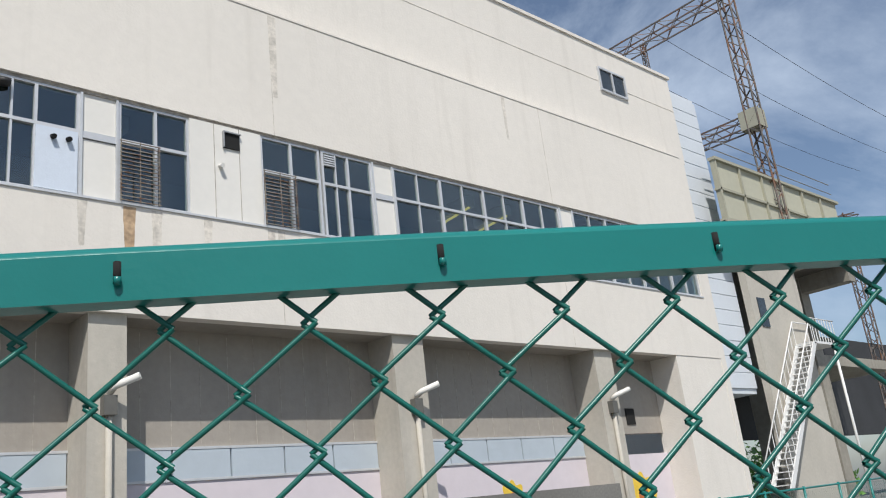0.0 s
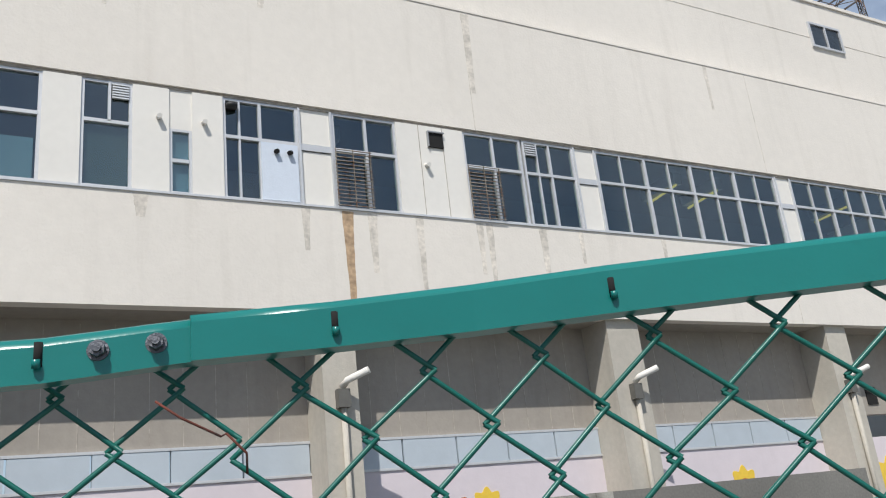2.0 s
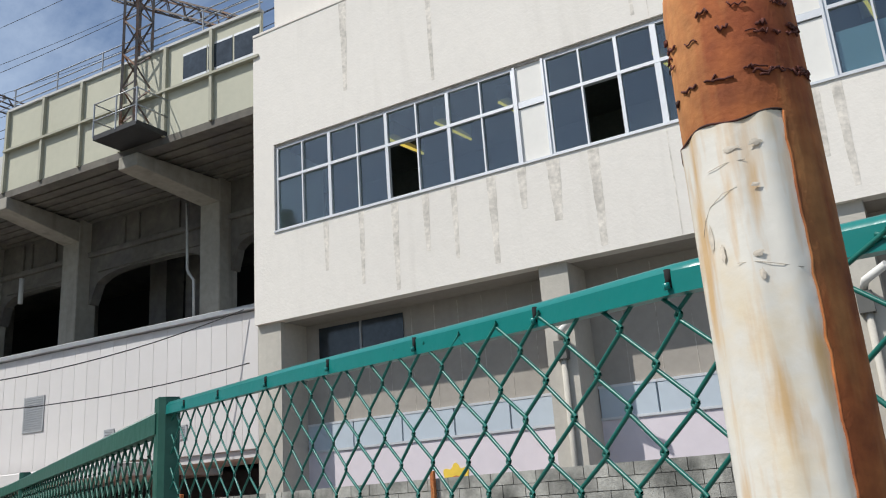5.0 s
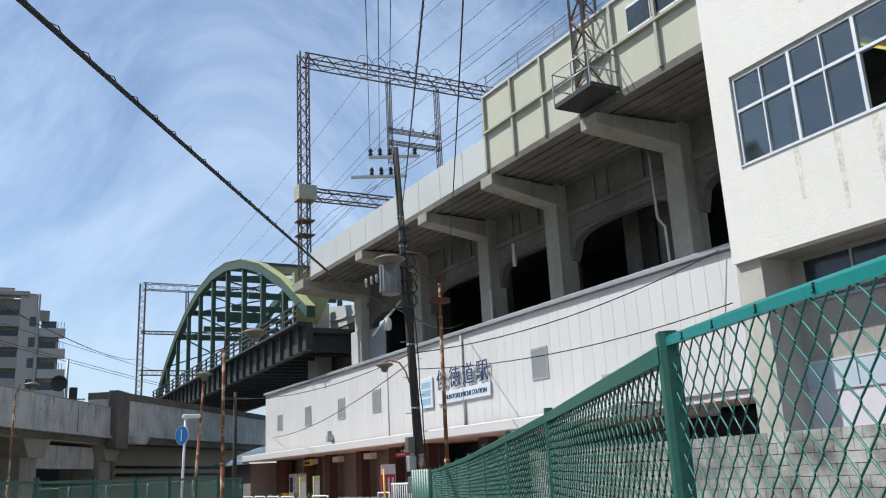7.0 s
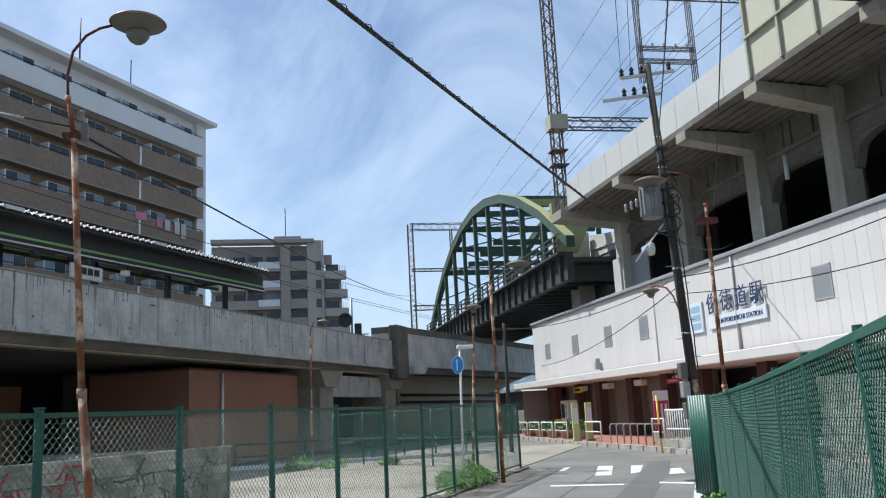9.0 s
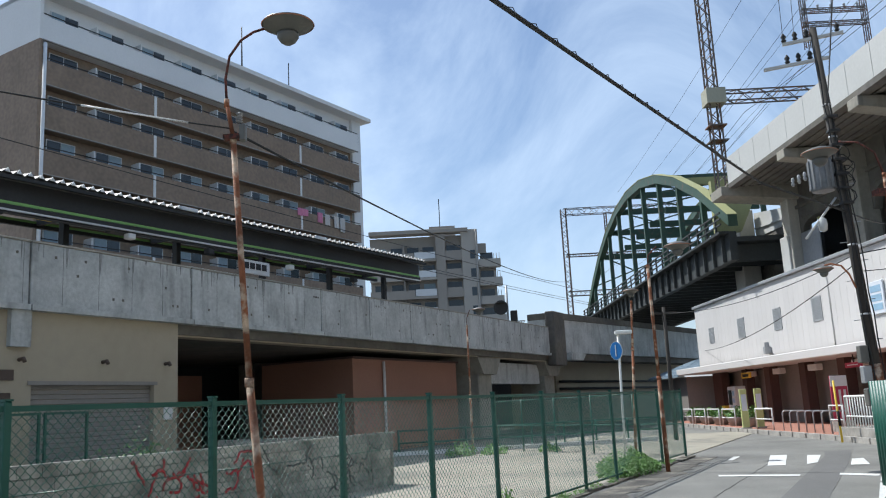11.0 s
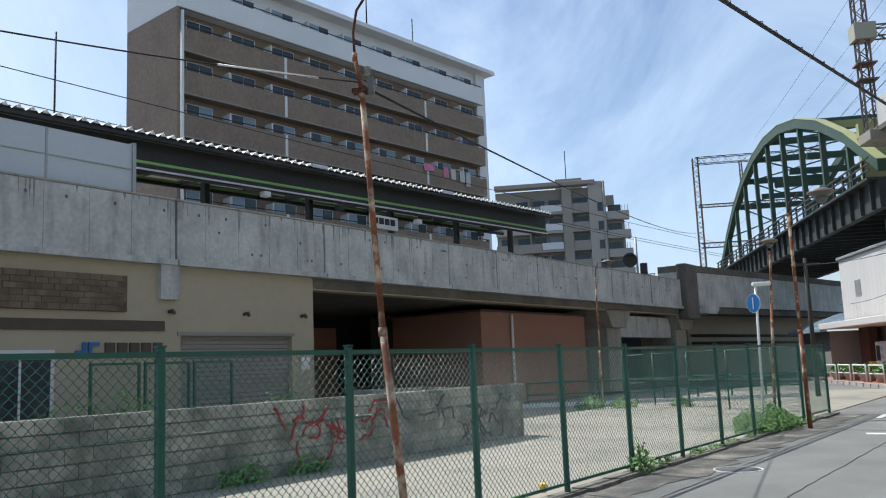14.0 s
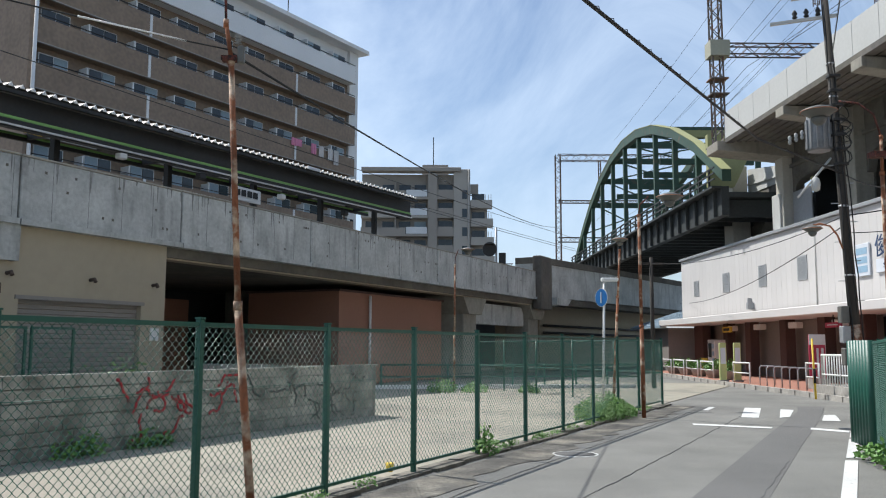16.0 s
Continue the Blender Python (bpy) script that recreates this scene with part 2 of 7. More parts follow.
M_POLECONC = mat("pole_concrete", (0.05, 0.044, 0.038), 0.9, var=0.15, big=1.5, fine=20, bump=0.3)
M_LAMPSHADE = mat("lamp_shade", (0.121, 0.118, 0.105), 0.5, var=0.12, fine=8)
M_LAMPRIM = mat("lamp_rust_rim", (0.36, 0.15, 0.08), 0.7, var=0.2)
M_CABLE = mat("black_cable", (0.012, 0.012, 0.012), 0.6, bump=0)
M_PORC = mat("insulator", (0.30, 0.30, 0.30), 0.3)
M_BLOCK = mat("concrete_block", (0.37, 0.36, 0.32), 0.95, var=0.22, big=1.2, fine=25, bump=0.6, second=(0.12, 0.12, 0.105), amount=0.56, scale2=1.6, rand=0.12, soft=0.12, streak=(0.14, 0.135, 0.12), streak_amt=0.6, s_lo=0.52, sscale=(3.0, 3.0, 0.4))
M_MORTAR = mat("mortar", (0.17, 0.165, 0.15), 0.95, var=0.2, fine=20)
M_LEAF = mat("leaf", (0.095, 0.21, 0.035), 0.6, var=0.4, big=4, fine=20, bump=0)
M_SIGNRED = mat("red_banner", (0.50, 0.05, 0.10), 0.6)
M_LIME = mat("lime_post", (0.52, 0.56, 0.24), 0.6, var=0.08)
M_WHITE = mat("white_enamel", (0.72, 0.72, 0.70), 0.45, var=0.05)
M_BLUE = mat("blue_sign", (0.02, 0.13, 0.36), 0.4)
M_TILEBLUE = mat("blue_grey_roof", (0.25, 0.33, 0.40), 0.5, var=0.15)
M_SPRAYRED = mat("red_spray", (0.36, 0.022, 0.03), 0.8, var=0.2)
M_SPRAYBLK = mat("black_spray", (0.03, 0.03, 0.03), 0.8, var=0.2)
M_PINKCLOTH = mat("pink_cloth", (0.65, 0.25, 0.38), 0.9)
M_CLOTH = mat("pale_cloth", (0.55, 0.52, 0.50), 0.9, rand=0.2)
M_TUBE = glow("warm_tube", (0.85, 0.62, 0.12), 0.9)

# ---- builders ----
def box(bm, x0, x1, y0, y1, z0, z1):
    vs = [bm.verts.new((x, y, z)) for x in (min(x0, x1), max(x0, x1)) for y in (min(y0, y1), max(y0, y1)) for z in (min(z0, z1), max(z0, z1))]
    for f in ((0, 1, 3, 2), (4, 6, 7, 5), (0, 4, 5, 1), (2, 3, 7, 6), (0, 2, 6, 4), (1, 5, 7, 3)):
        bm.faces.new([vs[i] for i in f])
    return bm


def boxes(*rows):
    bm = bmesh.new()
    for r in rows:
        box(bm, *r)
    return bm


def prism(bm, pts, lo, hi, axis='z'):
    """Extrudes a closed outline of pairs along an axis."""
    def at(p, d):
        return {'z': (p[0], p[1], d), 'y': (p[0], d, p[1]), 'x': (d, p[0], p[1])}[axis]
    a, c = [bm.verts.new(at(p, lo)) for p in pts], [bm.verts.new(at(p, hi)) for p in pts]
    bm.faces.new(a)
    bm.faces.new(c[::-1])
    for i in range(len(pts)):
        j = (i + 1) % len(pts)
        bm.faces.new((a[i], c[i], c[j], a[j]))
    return bm


def rod(bm, p, q, r0, r1=None, n=8, caps=True):
    p, q = Vector(p), Vector(q)
    r1 = r0 if r1 is None else r1
    d = (q - p).normalized()
    a = d.orthogonal().normalized()
    if abs(d.z) < 0.99:
        a = Vector((0, 0, 1)).cross(d).normalized()
    b = d.cross(a)
    rings = []
    for c, r in ((p, r0), (q, r1)):
        rings.append([bm.verts.new(c + r * (math.cos(t) * a + math.sin(t) * b)) for t in (2 * math.pi * (k + 0.5) / n for k in range(n))])
    for k in range(n):
        bm.faces.new((rings[0][k], rings[0][(k + 1) % n], rings[1][(k + 1) % n], rings[1][k])).smooth = n > 5
    if caps:
        bm.faces.new(rings[0][::-1])
        bm.faces.new(rings[1])
    return bm


def tube(bm, pts, r, n=6):
    pts = [Vector(p) for p in pts]
    rings = []
    for i, p in enumerate(pts):
        d = (pts[min(i + 1, len(pts) - 1)] - pts[max(i - 1, 0)]).normalized()
        a = Vector((0, 0, 1)).cross(d)
        a = a.normalized() if a.length > 0.05 else (rings and last_a) or Vector((1, 0, 0))
        if rings and a.dot(last_a) < 0:
            a = -a
        b = d.cross(a).normalized()
        last_a = a
        rings.append([bm.verts.new(p + r * (math.cos(t) * a + math.sin(t) * b)) for t in (2 * math.pi * k / n for k in range(n))])
    for u, v in zip(rings, rings[1:]):
        for k in range(n):
            bm.faces.new((u[k], u[(k + 1) % n], v[(k + 1) % n], v[k])).smooth = True
    bm.faces.new(rings[0][::-1])
    bm.faces.new(rings[-1])
    return bm


def lathe(bm, rows, c=(0, 0, 0), n=20, closed=True):
    """Rows of (radius, height) turned about the upright axis."""
    rings = [[bm.verts.new((c[0] + r * math.cos(2 * math.pi * k / n), c[1] + r * math.sin(2 * math.pi * k / n), c[2] + z)) for k in range(n)] for r, z in rows]
    for a, b in zip(rings, rings[1:]):
        for k in range(n):
            bm.faces.new((a[k], a[(k + 1) % n], b[(k + 1) % n], b[k])).smooth = True
    if closed:
        bm.faces.new(rings[0][::-1])
        bm.faces.new(rings[-1])
    return bm


def lattice(bm, p, q, w, step=None, r=0.04, up=Vector((0, 0, 1))):
    """A square lattice mast or beam from p to q."""
    p, q = Vector(p), Vector(q)
    d = (q - p).normalized()
    a = d.cross(up)
    a = a.normalized() if a.length > 0.1 else Vector((1, 0, 0))
    b = d.cross(a).normalized()
    n = max(2, round((q - p).length / (step or w)))
    cs = [(-1, -1), (1, -1), (1, 1), (-1, 1)]
    at = lambda i, c: p + (q - p) * (i / n) + (c[0] * a + c[1] * b) * w / 2
    for c in cs:
        rod(bm, at(0, c), at(n, c), r, n=4)
    for i in range(n):
        for k in range(4):
            c, e = cs[k], cs[(k + 1) % 4]
            rod(bm, at(i, c if (i + k) % 2 else e), at(i + 1, e if (i + k) % 2 else c), r * 0.6, n=3, caps=False)
    return bm


def sag(p, q, drop, n=14):
    p, q = Vector(p), Vector(q)
    return [p + (q - p) * (i / n) - Vector((0, 0, drop * 4 * (i / n) * (1 - i / n))) for i in range(n + 1)]


def mesh_of(name, bm, material, shift=None):
    if shift:
        bmesh.ops.translate(bm, verts=bm.verts, vec=shift)
    bmesh.ops.recalc_face_normals(bm, faces=bm.faces)
    me = bpy.data.meshes.new(name)
    bm.to_mesh(me)
    bm.free()
    me.materials.append(material)
    return me


def thing(name, base, label, category, group="", kind="", frame_m=None):
    ob = new(name)
    ob.empty_display_size = 0.2
    ob.matrix_world = (frame_m or WORLD) @ Matrix.Translation(base)
    ob["base"] = tuple(base)
    return tagged(ob, label, category, group, kind)


def part(name, bm, material, parent, label=""):
    """Geometry in the frame of its thing's plan; it becomes one mesh under the thing or part."""
    top = parent
    while top.parent:
        top = top.parent
    ob = new(name, mesh_of(name, bm, material, -Vector(top["base"])))
    ob.parent = parent
    return tagged(ob, label)


def solo(name, bm, material, label, category, group="", kind="", frame_m=None):
    ob = new(name, mesh_of(name, bm, material))
    ob.matrix_world = frame_m or WORLD
    return tagged(ob, label, category, group, kind)


def bevel(bm, w, seg=2):
    bmesh.ops.bevel(bm, geom=list(bm.edges), offset=w, segments=seg, affect='EDGES', profile=0.5)
    return bm


def grid_of_pieces(name, parent, material, size, spots, gap=0.0):
    """Alike pieces on one mesh, each an object under its parent."""
    me = mesh_of(name, boxes((-size[0] / 2 + gap, size[0] / 2 - gap, -size[1] / 2, size[1] / 2, -size[2] / 2 + gap, size[2] / 2 - gap)), material)
    top = parent
    while top.parent:
        top = top.parent
    off = Vector(top["base"]) if "base" in top else Vector()
    for s in spots:
        ob = new(name, me)
        ob.parent = parent
        ob.location = Vector(s) - off
# ---- ground ----
solo("ground", boxes((-900, 900, -900, 900, -0.6, -0.02)), M_ASPHALT, "weathered grey asphalt ground", "ground", kind="structure")
solo("lot_ground", boxes((-30, 40, 5.2, 17.9, -0.3, 0.0)), M_LOT, "pale dusty concrete of the empty lot", "ground", kind="structure", frame_m=MS)
solo("road", boxes((-30, 24.5, -3.6, 4.75, -0.3, -0.004)), M_ASPHALT, "grey asphalt street with patches", "road", kind="structure", frame_m=MS)
bm = bmesh.new()
prism(bm, [(-4.0, 0.3), (-9.33, 3.02), (-12.24, 4.52), (-16.55, 6.75), (-21.98, 9.58), (-23.65, 10.28), (-23.68, 11.0), (-21.62, 10.08), (-17.14, 7.83), (-14.37, 6.4), (-9.34, 3.87), (-4.0, 1.2)], -0.003, 0.0)
solo("asphalt_patch", bm, M_PATCH, "darker strip of newer asphalt along the street", "road", kind="structure")
for row in ([(-18.34, 5.77), (-17.52, 7.16), (-17.22, 7.02), (-17.98, 5.68)], [(-17.42, 7.9), (-16.78, 8.38), (-16.46, 8.2), (-17.08, 7.74)],
            [(-18.57, 9.3), (-18.57, 9.49), (-15.6, 7.97), (-15.6, 7.8)], [(-15.3, 7.64), (-15.3, 7.81), (-12.7, 6.51), (-12.7, 6.33)], [(-12.4, 6.17), (-12.4, 6.36), (-4.0, 2.14), (-4.0, 1.98)],
            [(-19.98, 7.4), (-23.15, 8.64), (-22.96, 9.01), (-19.84, 7.76)], [(-19.85, 8.25), (-22.56, 9.37), (-22.37, 9.64), (-20.18, 8.63)],
            [(-19.12, 8.9), (-20.71, 9.67), (-20.72, 9.95), (-18.99, 9.26)], [(-18.57, 9.56), (-21.09, 10.54), (-20.93, 10.88), (-18.31, 9.84)],
            [(-22.2, 7.2), (-23.4, 7.75), (-23.3, 7.9), (-22.1, 7.3)]):
    bm = bmesh.new()
    prism(bm, row, 0.001, 0.005)
    solo("road_marking", bm, M_LINE, "worn white paint on the asphalt", "road marking", group="road markings", kind="structure")
bm = bmesh.new()
lathe(bm, [(0.30, -0.01), (0.30, 0.006), (0.02, 0.008)], (-13.1, 2.4, 0), 24)
mh = thing("manhole_cover", (-13.1, 2.4, 0), "round iron manhole cover with a painted ring", "manhole")
part("lid", bm, M_PATCH, mh)
part("ring", lathe(bmesh.new(), [(0.35, -0.01), (0.35, 0.004), (0.325, 0.005), (0.325, -0.01)], (-13.1, 2.4, 0), 24, closed=False), M_LINE, mh)
# dirt and broken edges along the fence
rd = random.Random(21)
bm = bmesh.new()
inner = [(1 + 0.5 * i, 4.78) for i in range(48)]
outer = [(1 + 0.5 * i, 4.15 + rd.uniform(-0.16, 0.16)) for i in range(48)]
prism(bm, inner + outer[::-1], 0.0, 0.004)
solo("gutter_strip", bm, mat("gutter_dirt", (0.115, 0.108, 0.095), 0.95, var=0.35, big=1.6, fine=18, bump=0.6, second=(0.24, 0.22, 0.18), amount=0.55, scale2=1.4), "dirty broken asphalt strip at the fence foot", "road", kind="structure", frame_m=MS)
for k, (v, u0, u1) in enumerate(((3.9, 4, 24), (2.6, 9, 24), (0.9, 5, 14), (-0.6, 8, 20))):
    bm = bmesh.new()
    n = int((u1 - u0) / 0.35)
    a = [(u0 + 0.35 * i, v + rd.uniform(-0.02, 0.02)) for i in range(n)]
    prism(bm, a + [(u, w_ + rd.uniform(0.006, 0.014)) for u, w_ in a[::-1]], 0.0, 0.0035)
    solo("asphalt_seam", bm, M_SEAM, "dark tarred seam in the asphalt", "road", group="asphalt seams", kind="structure", frame_m=MS)
# pavement before the station, with a kerb
bm = bmesh.new()
prism(bm, [(-19.5, 12.7), (-24.5, 12.75), (-29.5, 12.95), (-38, 13.0), (-50, 13.6), (-58, 14.0), (-58, 19.5), (-15, 19.5), (-15, 12.7)], -0.3, 0.13)
pave = solo("pavement", bm, M_PAVER, "reddish paved footway before the station", "pavement", kind="structure")
kerb = thing("kerb", (-30, 12.8, 0), "grey concrete kerb along the footway", "kerb", kind="structure")
kp = [(-15.0, 12.45), (-19.5, 12.45), (-24.5, 12.5), (-29.5, 12.7), (-38, 12.75), (-50, 13.35), (-58, 13.75)]
for (ax, ay), (bx, by) in zip(kp, kp[1:]):
    n = max(1, round(math.hypot(bx - ax, by - ay) / 1.2))
    for i in range(n):
        f0, f1 = i / n + 0.008, (i + 1) / n - 0.008
        x0, y0, x1, y1 = ax + (bx - ax) * f0, ay + (by - ay) * f0, ax + (bx - ax) * f1, ay + (by - ay) * f1
        part("kerb_stone", prism(bmesh.new(), [(x0, y0), (x1, y1), (x1, y1 + 0.24), (x0, y0 + 0.24)], -0.2, 0.15), M_KERB, kerb)
edge = thing("fence_footing", (-10, 3, 0), "crumbling concrete edge under the green fence", "kerb", kind="structure", frame_m=MS)
rr = random.Random(4)
for k in range(26):
    u = 1.0 + k * 0.92
    part("footing_stone", boxes((u, u + 0.88, 4.93 + rr.uniform(-.05, .05), 5.2, -0.2, 0.012 + rr.uniform(0, .025))), M_FOOTING, edge)

# ---- factory building ----
FY = 15.27
factory = thing("factory_building", (7, FY, 0), "large off-white stuccoed industrial building with a window band", "building")
part("lower_wall", boxes((-13.5, 28.0, FY, FY + 0.3, 5.98, 8.17)), M_STUCCO, factory)
part("upper_wall", boxes((-13.5, 28.0, FY, FY + 0.3, 10.42, 13.65)), M_STUCCO, factory)
# Dark strip stands for the shadow line under the upper wall's edge.
part("window_head", boxes((-12.84, 27.66, FY + 0.05, FY + 0.3, 10.358, 10.42)), M_JOINTSHADE, factory)
part("parapet_wall", boxes((-13.0, 28.9, FY + 0.28, FY + 0.6, 13.65, 17.35), (-13.1, 29.0, FY + 0.22, FY + 0.62, 17.35, 17.47)), M_STUCCO, factory)
part("ledge", bevel(boxes((-13.5, 28.02, FY - 0.02, FY + 0.4, 13.62, 13.70)), 0.01, 1), M_STUCCO, factory)
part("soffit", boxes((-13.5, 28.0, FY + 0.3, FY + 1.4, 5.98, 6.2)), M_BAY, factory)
part("roof", boxes((-13.0, 28.9, FY + 0.6, FY + 9, 17.0, 17.2)), M_BAY, factory)
part("end_wall", boxes((28.0, 28.3, FY, FY + 9, 0, 13.65)), M_STUCCO, factory)
part("end_wall", boxes((-13.5, -13.2, FY + 0.3, FY + 2.4, 0, 13.65)), M_STUCCO, factory)
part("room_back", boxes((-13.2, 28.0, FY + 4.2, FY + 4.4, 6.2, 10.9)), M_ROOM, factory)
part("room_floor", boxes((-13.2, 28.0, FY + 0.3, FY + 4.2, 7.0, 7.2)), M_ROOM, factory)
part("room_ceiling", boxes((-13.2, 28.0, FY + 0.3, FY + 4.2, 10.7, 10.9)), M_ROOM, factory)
part("left_jamb", boxes((-13.5, -12.84, FY, FY + 0.3, 8.17, 10.42)), M_STUCCO, factory)
part("right_jamb", boxes((27.66, 28.0, FY, FY + 0.3, 8.17, 10.42)), M_STUCCO, factory)
part("sill_line", boxes((-12.84, 27.66, FY - 0.03, FY + 0.1, 8.13, 8.175)), M_ALU, factory)
Z0, Z1, ZT = 8.175, 10.355, 9.51
for x0, x1 in ((-6.3, -5.6), (-0.98, -0.29), (6.0, 6.75), (13.1, 13.78), (20.3, 20.95)):
    p = part("infill_panel", boxes((x0 + 0.03, x1 - 0.03, FY + 0.08, FY + 0.2, Z0, 9.38), (x0 + 0.03, x1 - 0.03, FY + 0.08, FY + 0.2, 9.56, Z1)), M_STUCCO2, factory)
    part("panel_trim", boxes((x0, x0 + 0.05, FY + 0.03, FY + 0.14, Z0, Z1), (x1 - 0.05, x1, FY + 0.03, FY + 0.14, Z0, Z1), (x0 + 0.05, x1 - 0.05, FY + 0.05, FY + 0.14, 9.4, 9.54)), M_ALU, p)
for x0, x1 in ((1.2, 1.85), (2.75, 3.42), (3.85, 4.45), (8.25, 9.95)):
    part("wall_pier", boxes((x0, x1, FY + 0.03, FY + 0.3, Z0, Z1)), M_STUCCO2, factory)
for x in (8.8, 9.4):
    part("groove", boxes((x, x + 0.012, FY + 0.02, FY + 0.04, Z0, Z1)), M_JOINTSHADE, factory)
part("vent_hole", boxes((9.02, 9.4, FY - 0.01, FY + 0.2, 9.83, 10.18)), M_BLACK, factory, "square black wall opening")
part("vent_frame", boxes((9.0, 9.42, FY - 0.05, FY + 0.02, 10.18, 10.21), (9.0, 9.02, FY - 0.05, FY + 0.02, 9.83, 10.18)), M_GREYMETAL, factory)
for x, z in ((3.22, 9.72), (4.07, 9.72), (8.93, 9.38)):
    part("pipe_stub", rod(bmesh.new(), (x, FY + 0.05, z), (x, FY - 0.1, z - 0.03), 0.05, n=12), M_STUCCO2, factory)


def factory_window(x0, x1, z0, z1, cuts, transom=ZT, lower=None, open_bays=()):
    """One window unit: aluminium frame, panes and the clutter seen in it."""
    y = FY + 0.1
    bm = boxes((x0, x0 + 0.06, y - 0.04, y + 0.06, z0, z1), (x1 - 0.06, x1, y - 0.04, y + 0.06, z0, z1),
               (x0 + 0.06, x1 - 0.06, y - 0.04, y + 0.06, z1 - 0.05, z1), (x0 + 0.06, x1 - 0.06, y - 0.05, y + 0.06, z0, z0 + 0.05))
    if transom:
        box(bm, x0 + 0.06, x1 - 0.06, y - 0.05, y + 0.06, transom - 0.035, transom + 0.035)
    win = part("window", bm, M_ALU, factory)
    for c, w in cuts:
        part("mullion", boxes((c - w, c + w, y - 0.045, y + 0.05, z0 + 0.05, z1 - 0.05)), M_ALU, win)
    xs = [x0 + 0.06] + [c for c, _ in cuts] + [x1 - 0.06]
    for i, (a, b) in enumerate(zip(xs, xs[1:])):
        for j, (lo, hi) in enumerate(((z0 + 0.05, transom or z1), (transom, z1 - 0.05)) if transom else ((z0 + 0.05, z1 - 0.05),)):
            if (i, j) in open_bays:
                continue
            part("pane", boxes((a, b, y + 0.005 + 0.012 * (i % 2), y + 0.011 + 0.012 * (i % 2), lo, hi)), M_GLASS, win)
    return win


def bays(x0, x1, n):
    w = (x1 - x0) / n
    cuts = []
    for i in range(n):
        cuts.append((x0 + (i + 0.5) * w, 0.018))
        if i < n - 1:
            cuts.append((x0 + (i + 1) * w, 0.04))
    return cuts


factory_window(-12.82, -6.3, Z0, Z1, bays(-12.82, -6.3, 4), open_bays=((4, 0),))
factory_window(-5.6, -0.98, Z0, Z1, [(-4.83, .018), (-4.05, .035), (-3.28, .06), (-2.5, .035), (-1.75, .018)], open_bays=((1, 0),))
w = factory_window(-0.29, 1.2, Z0, Z1, [(0.45, .018)])
part("blind", boxes((-0.2, 1.1, FY + 0.16, FY + 0.17, Z0 + 0.05, 9.05)), M_BLIND, w)
w = factory_window(1.85, 2.75, Z0, Z1, [])
part("mullion", boxes((2.32, 2.37, FY + 0.05, FY + 0.15, ZT, Z1)), M_ALU, w)
for k in range(6):
    part("slat", boxes((2.39, 2.69, FY + 0.03, FY + 0.09, 10.0 + k * 0.055, 10.03 + k * 0.055)), M_ALU, w)
part("blind", boxes((1.93, 2.68, FY + 0.16, FY + 0.17, Z0 + 0.05, 9.45)), mat("blind_dark", (0.09, 0.10, 0.09), 0.8), w)
part("infill_panel", boxes((3.42, 3.85, FY + 0.06, FY + 0.3, 9.52, Z1)), M_STUCCO2, factory)
w = factory_window(3.42, 3.85, Z0, 9.52, [], transom=8.86)
part("blind", boxes((3.48, 3.79, FY + 0.16, FY + 0.17, Z0 + 0.05, 9.45)), M_BLIND, w)
w = factory_window(4.45, 6.0, Z0, Z1, [(4.78, .02), (5.2, .03)])
part("service_panel", boxes((5.2, 5.96, FY + 0.02, FY + 0.09, Z0 + 0.04, ZT - 0.05)), mat("pale_panel", (0.60, 0.66, 0.74), 0.6, var=0.04), w)
for x in (5.5, 5.78):
    part("vent_cap", rod(bmesh.new(), (x, FY + 0.04, 9.28), (x, FY - 0.08, 9.24), 0.05, n=10), M_BLACK, w)
part("fan", lathe(bmesh.new(), [(0.03, 0), (0.12, 0.02), (0.13, 0.1), (0.05, 0.12)], (4.62, FY + 0.02, 10.1), 12), M_STEELDARK, w)
for x0, x1, c in ((6.75, 8.25, 7.52), (9.95, 11.55, 10.75)):
    w = factory_window(x0, x1, Z0, Z1, [(c, .03)])
    for k in range(16):
        z = Z0 + 0.02 + k * 0.083
        part("grille_bar", boxes((x0 - 0.02, c + 0.04, FY - 0.09, FY - 0.07, z, z + 0.014)), M_GRILLE, w)
    for x in (x0, (x0 + c) / 2, c):
        part("grille_upright", boxes((x, x + 0.02, FY - 0.07, FY - 0.05, Z0, 9.48)), M_GRILLE, w)
w = factory_window(11.6, 13.1, Z0, Z1, [(12.0, .018), (12.37, .03)])
for k in range(5):
    part("slat", boxes((11.66, 11.98, FY + 0.03, FY + 0.09, 9.98 + k * 0.06, 10.01 + k * 0.06)), M_ALU, w)
factory_window(13.78, 20.3, Z0, Z1, bays(13.78, 20.3, 4))
factory_window(20.95, 27.66, Z0, Z1, bays(20.95, 27.66, 4))
for x in (-10.3, -8.9, -7.2, -3.6, 0.3, 7.2, 10.4, 17.6, 19.2, 25):
    tl = thing("strip_light", (x, FY + 2.2, 10.3), "yellowish fluorescent tube under the ceiling", "lamp", group="ceiling tubes")
    part("tube_lamp", rod(bmesh.new(), (x, FY + 1.2, 10.3), (x + 0.2, FY + 2.6, 10.3), 0.035, n=8), M_TUBE, tl)
    part("batten", boxes((x - 0.04, x + 0.24, FY + 1.2, FY + 2.6, 10.36, 10.7)), M_GREYMETAL, tl)
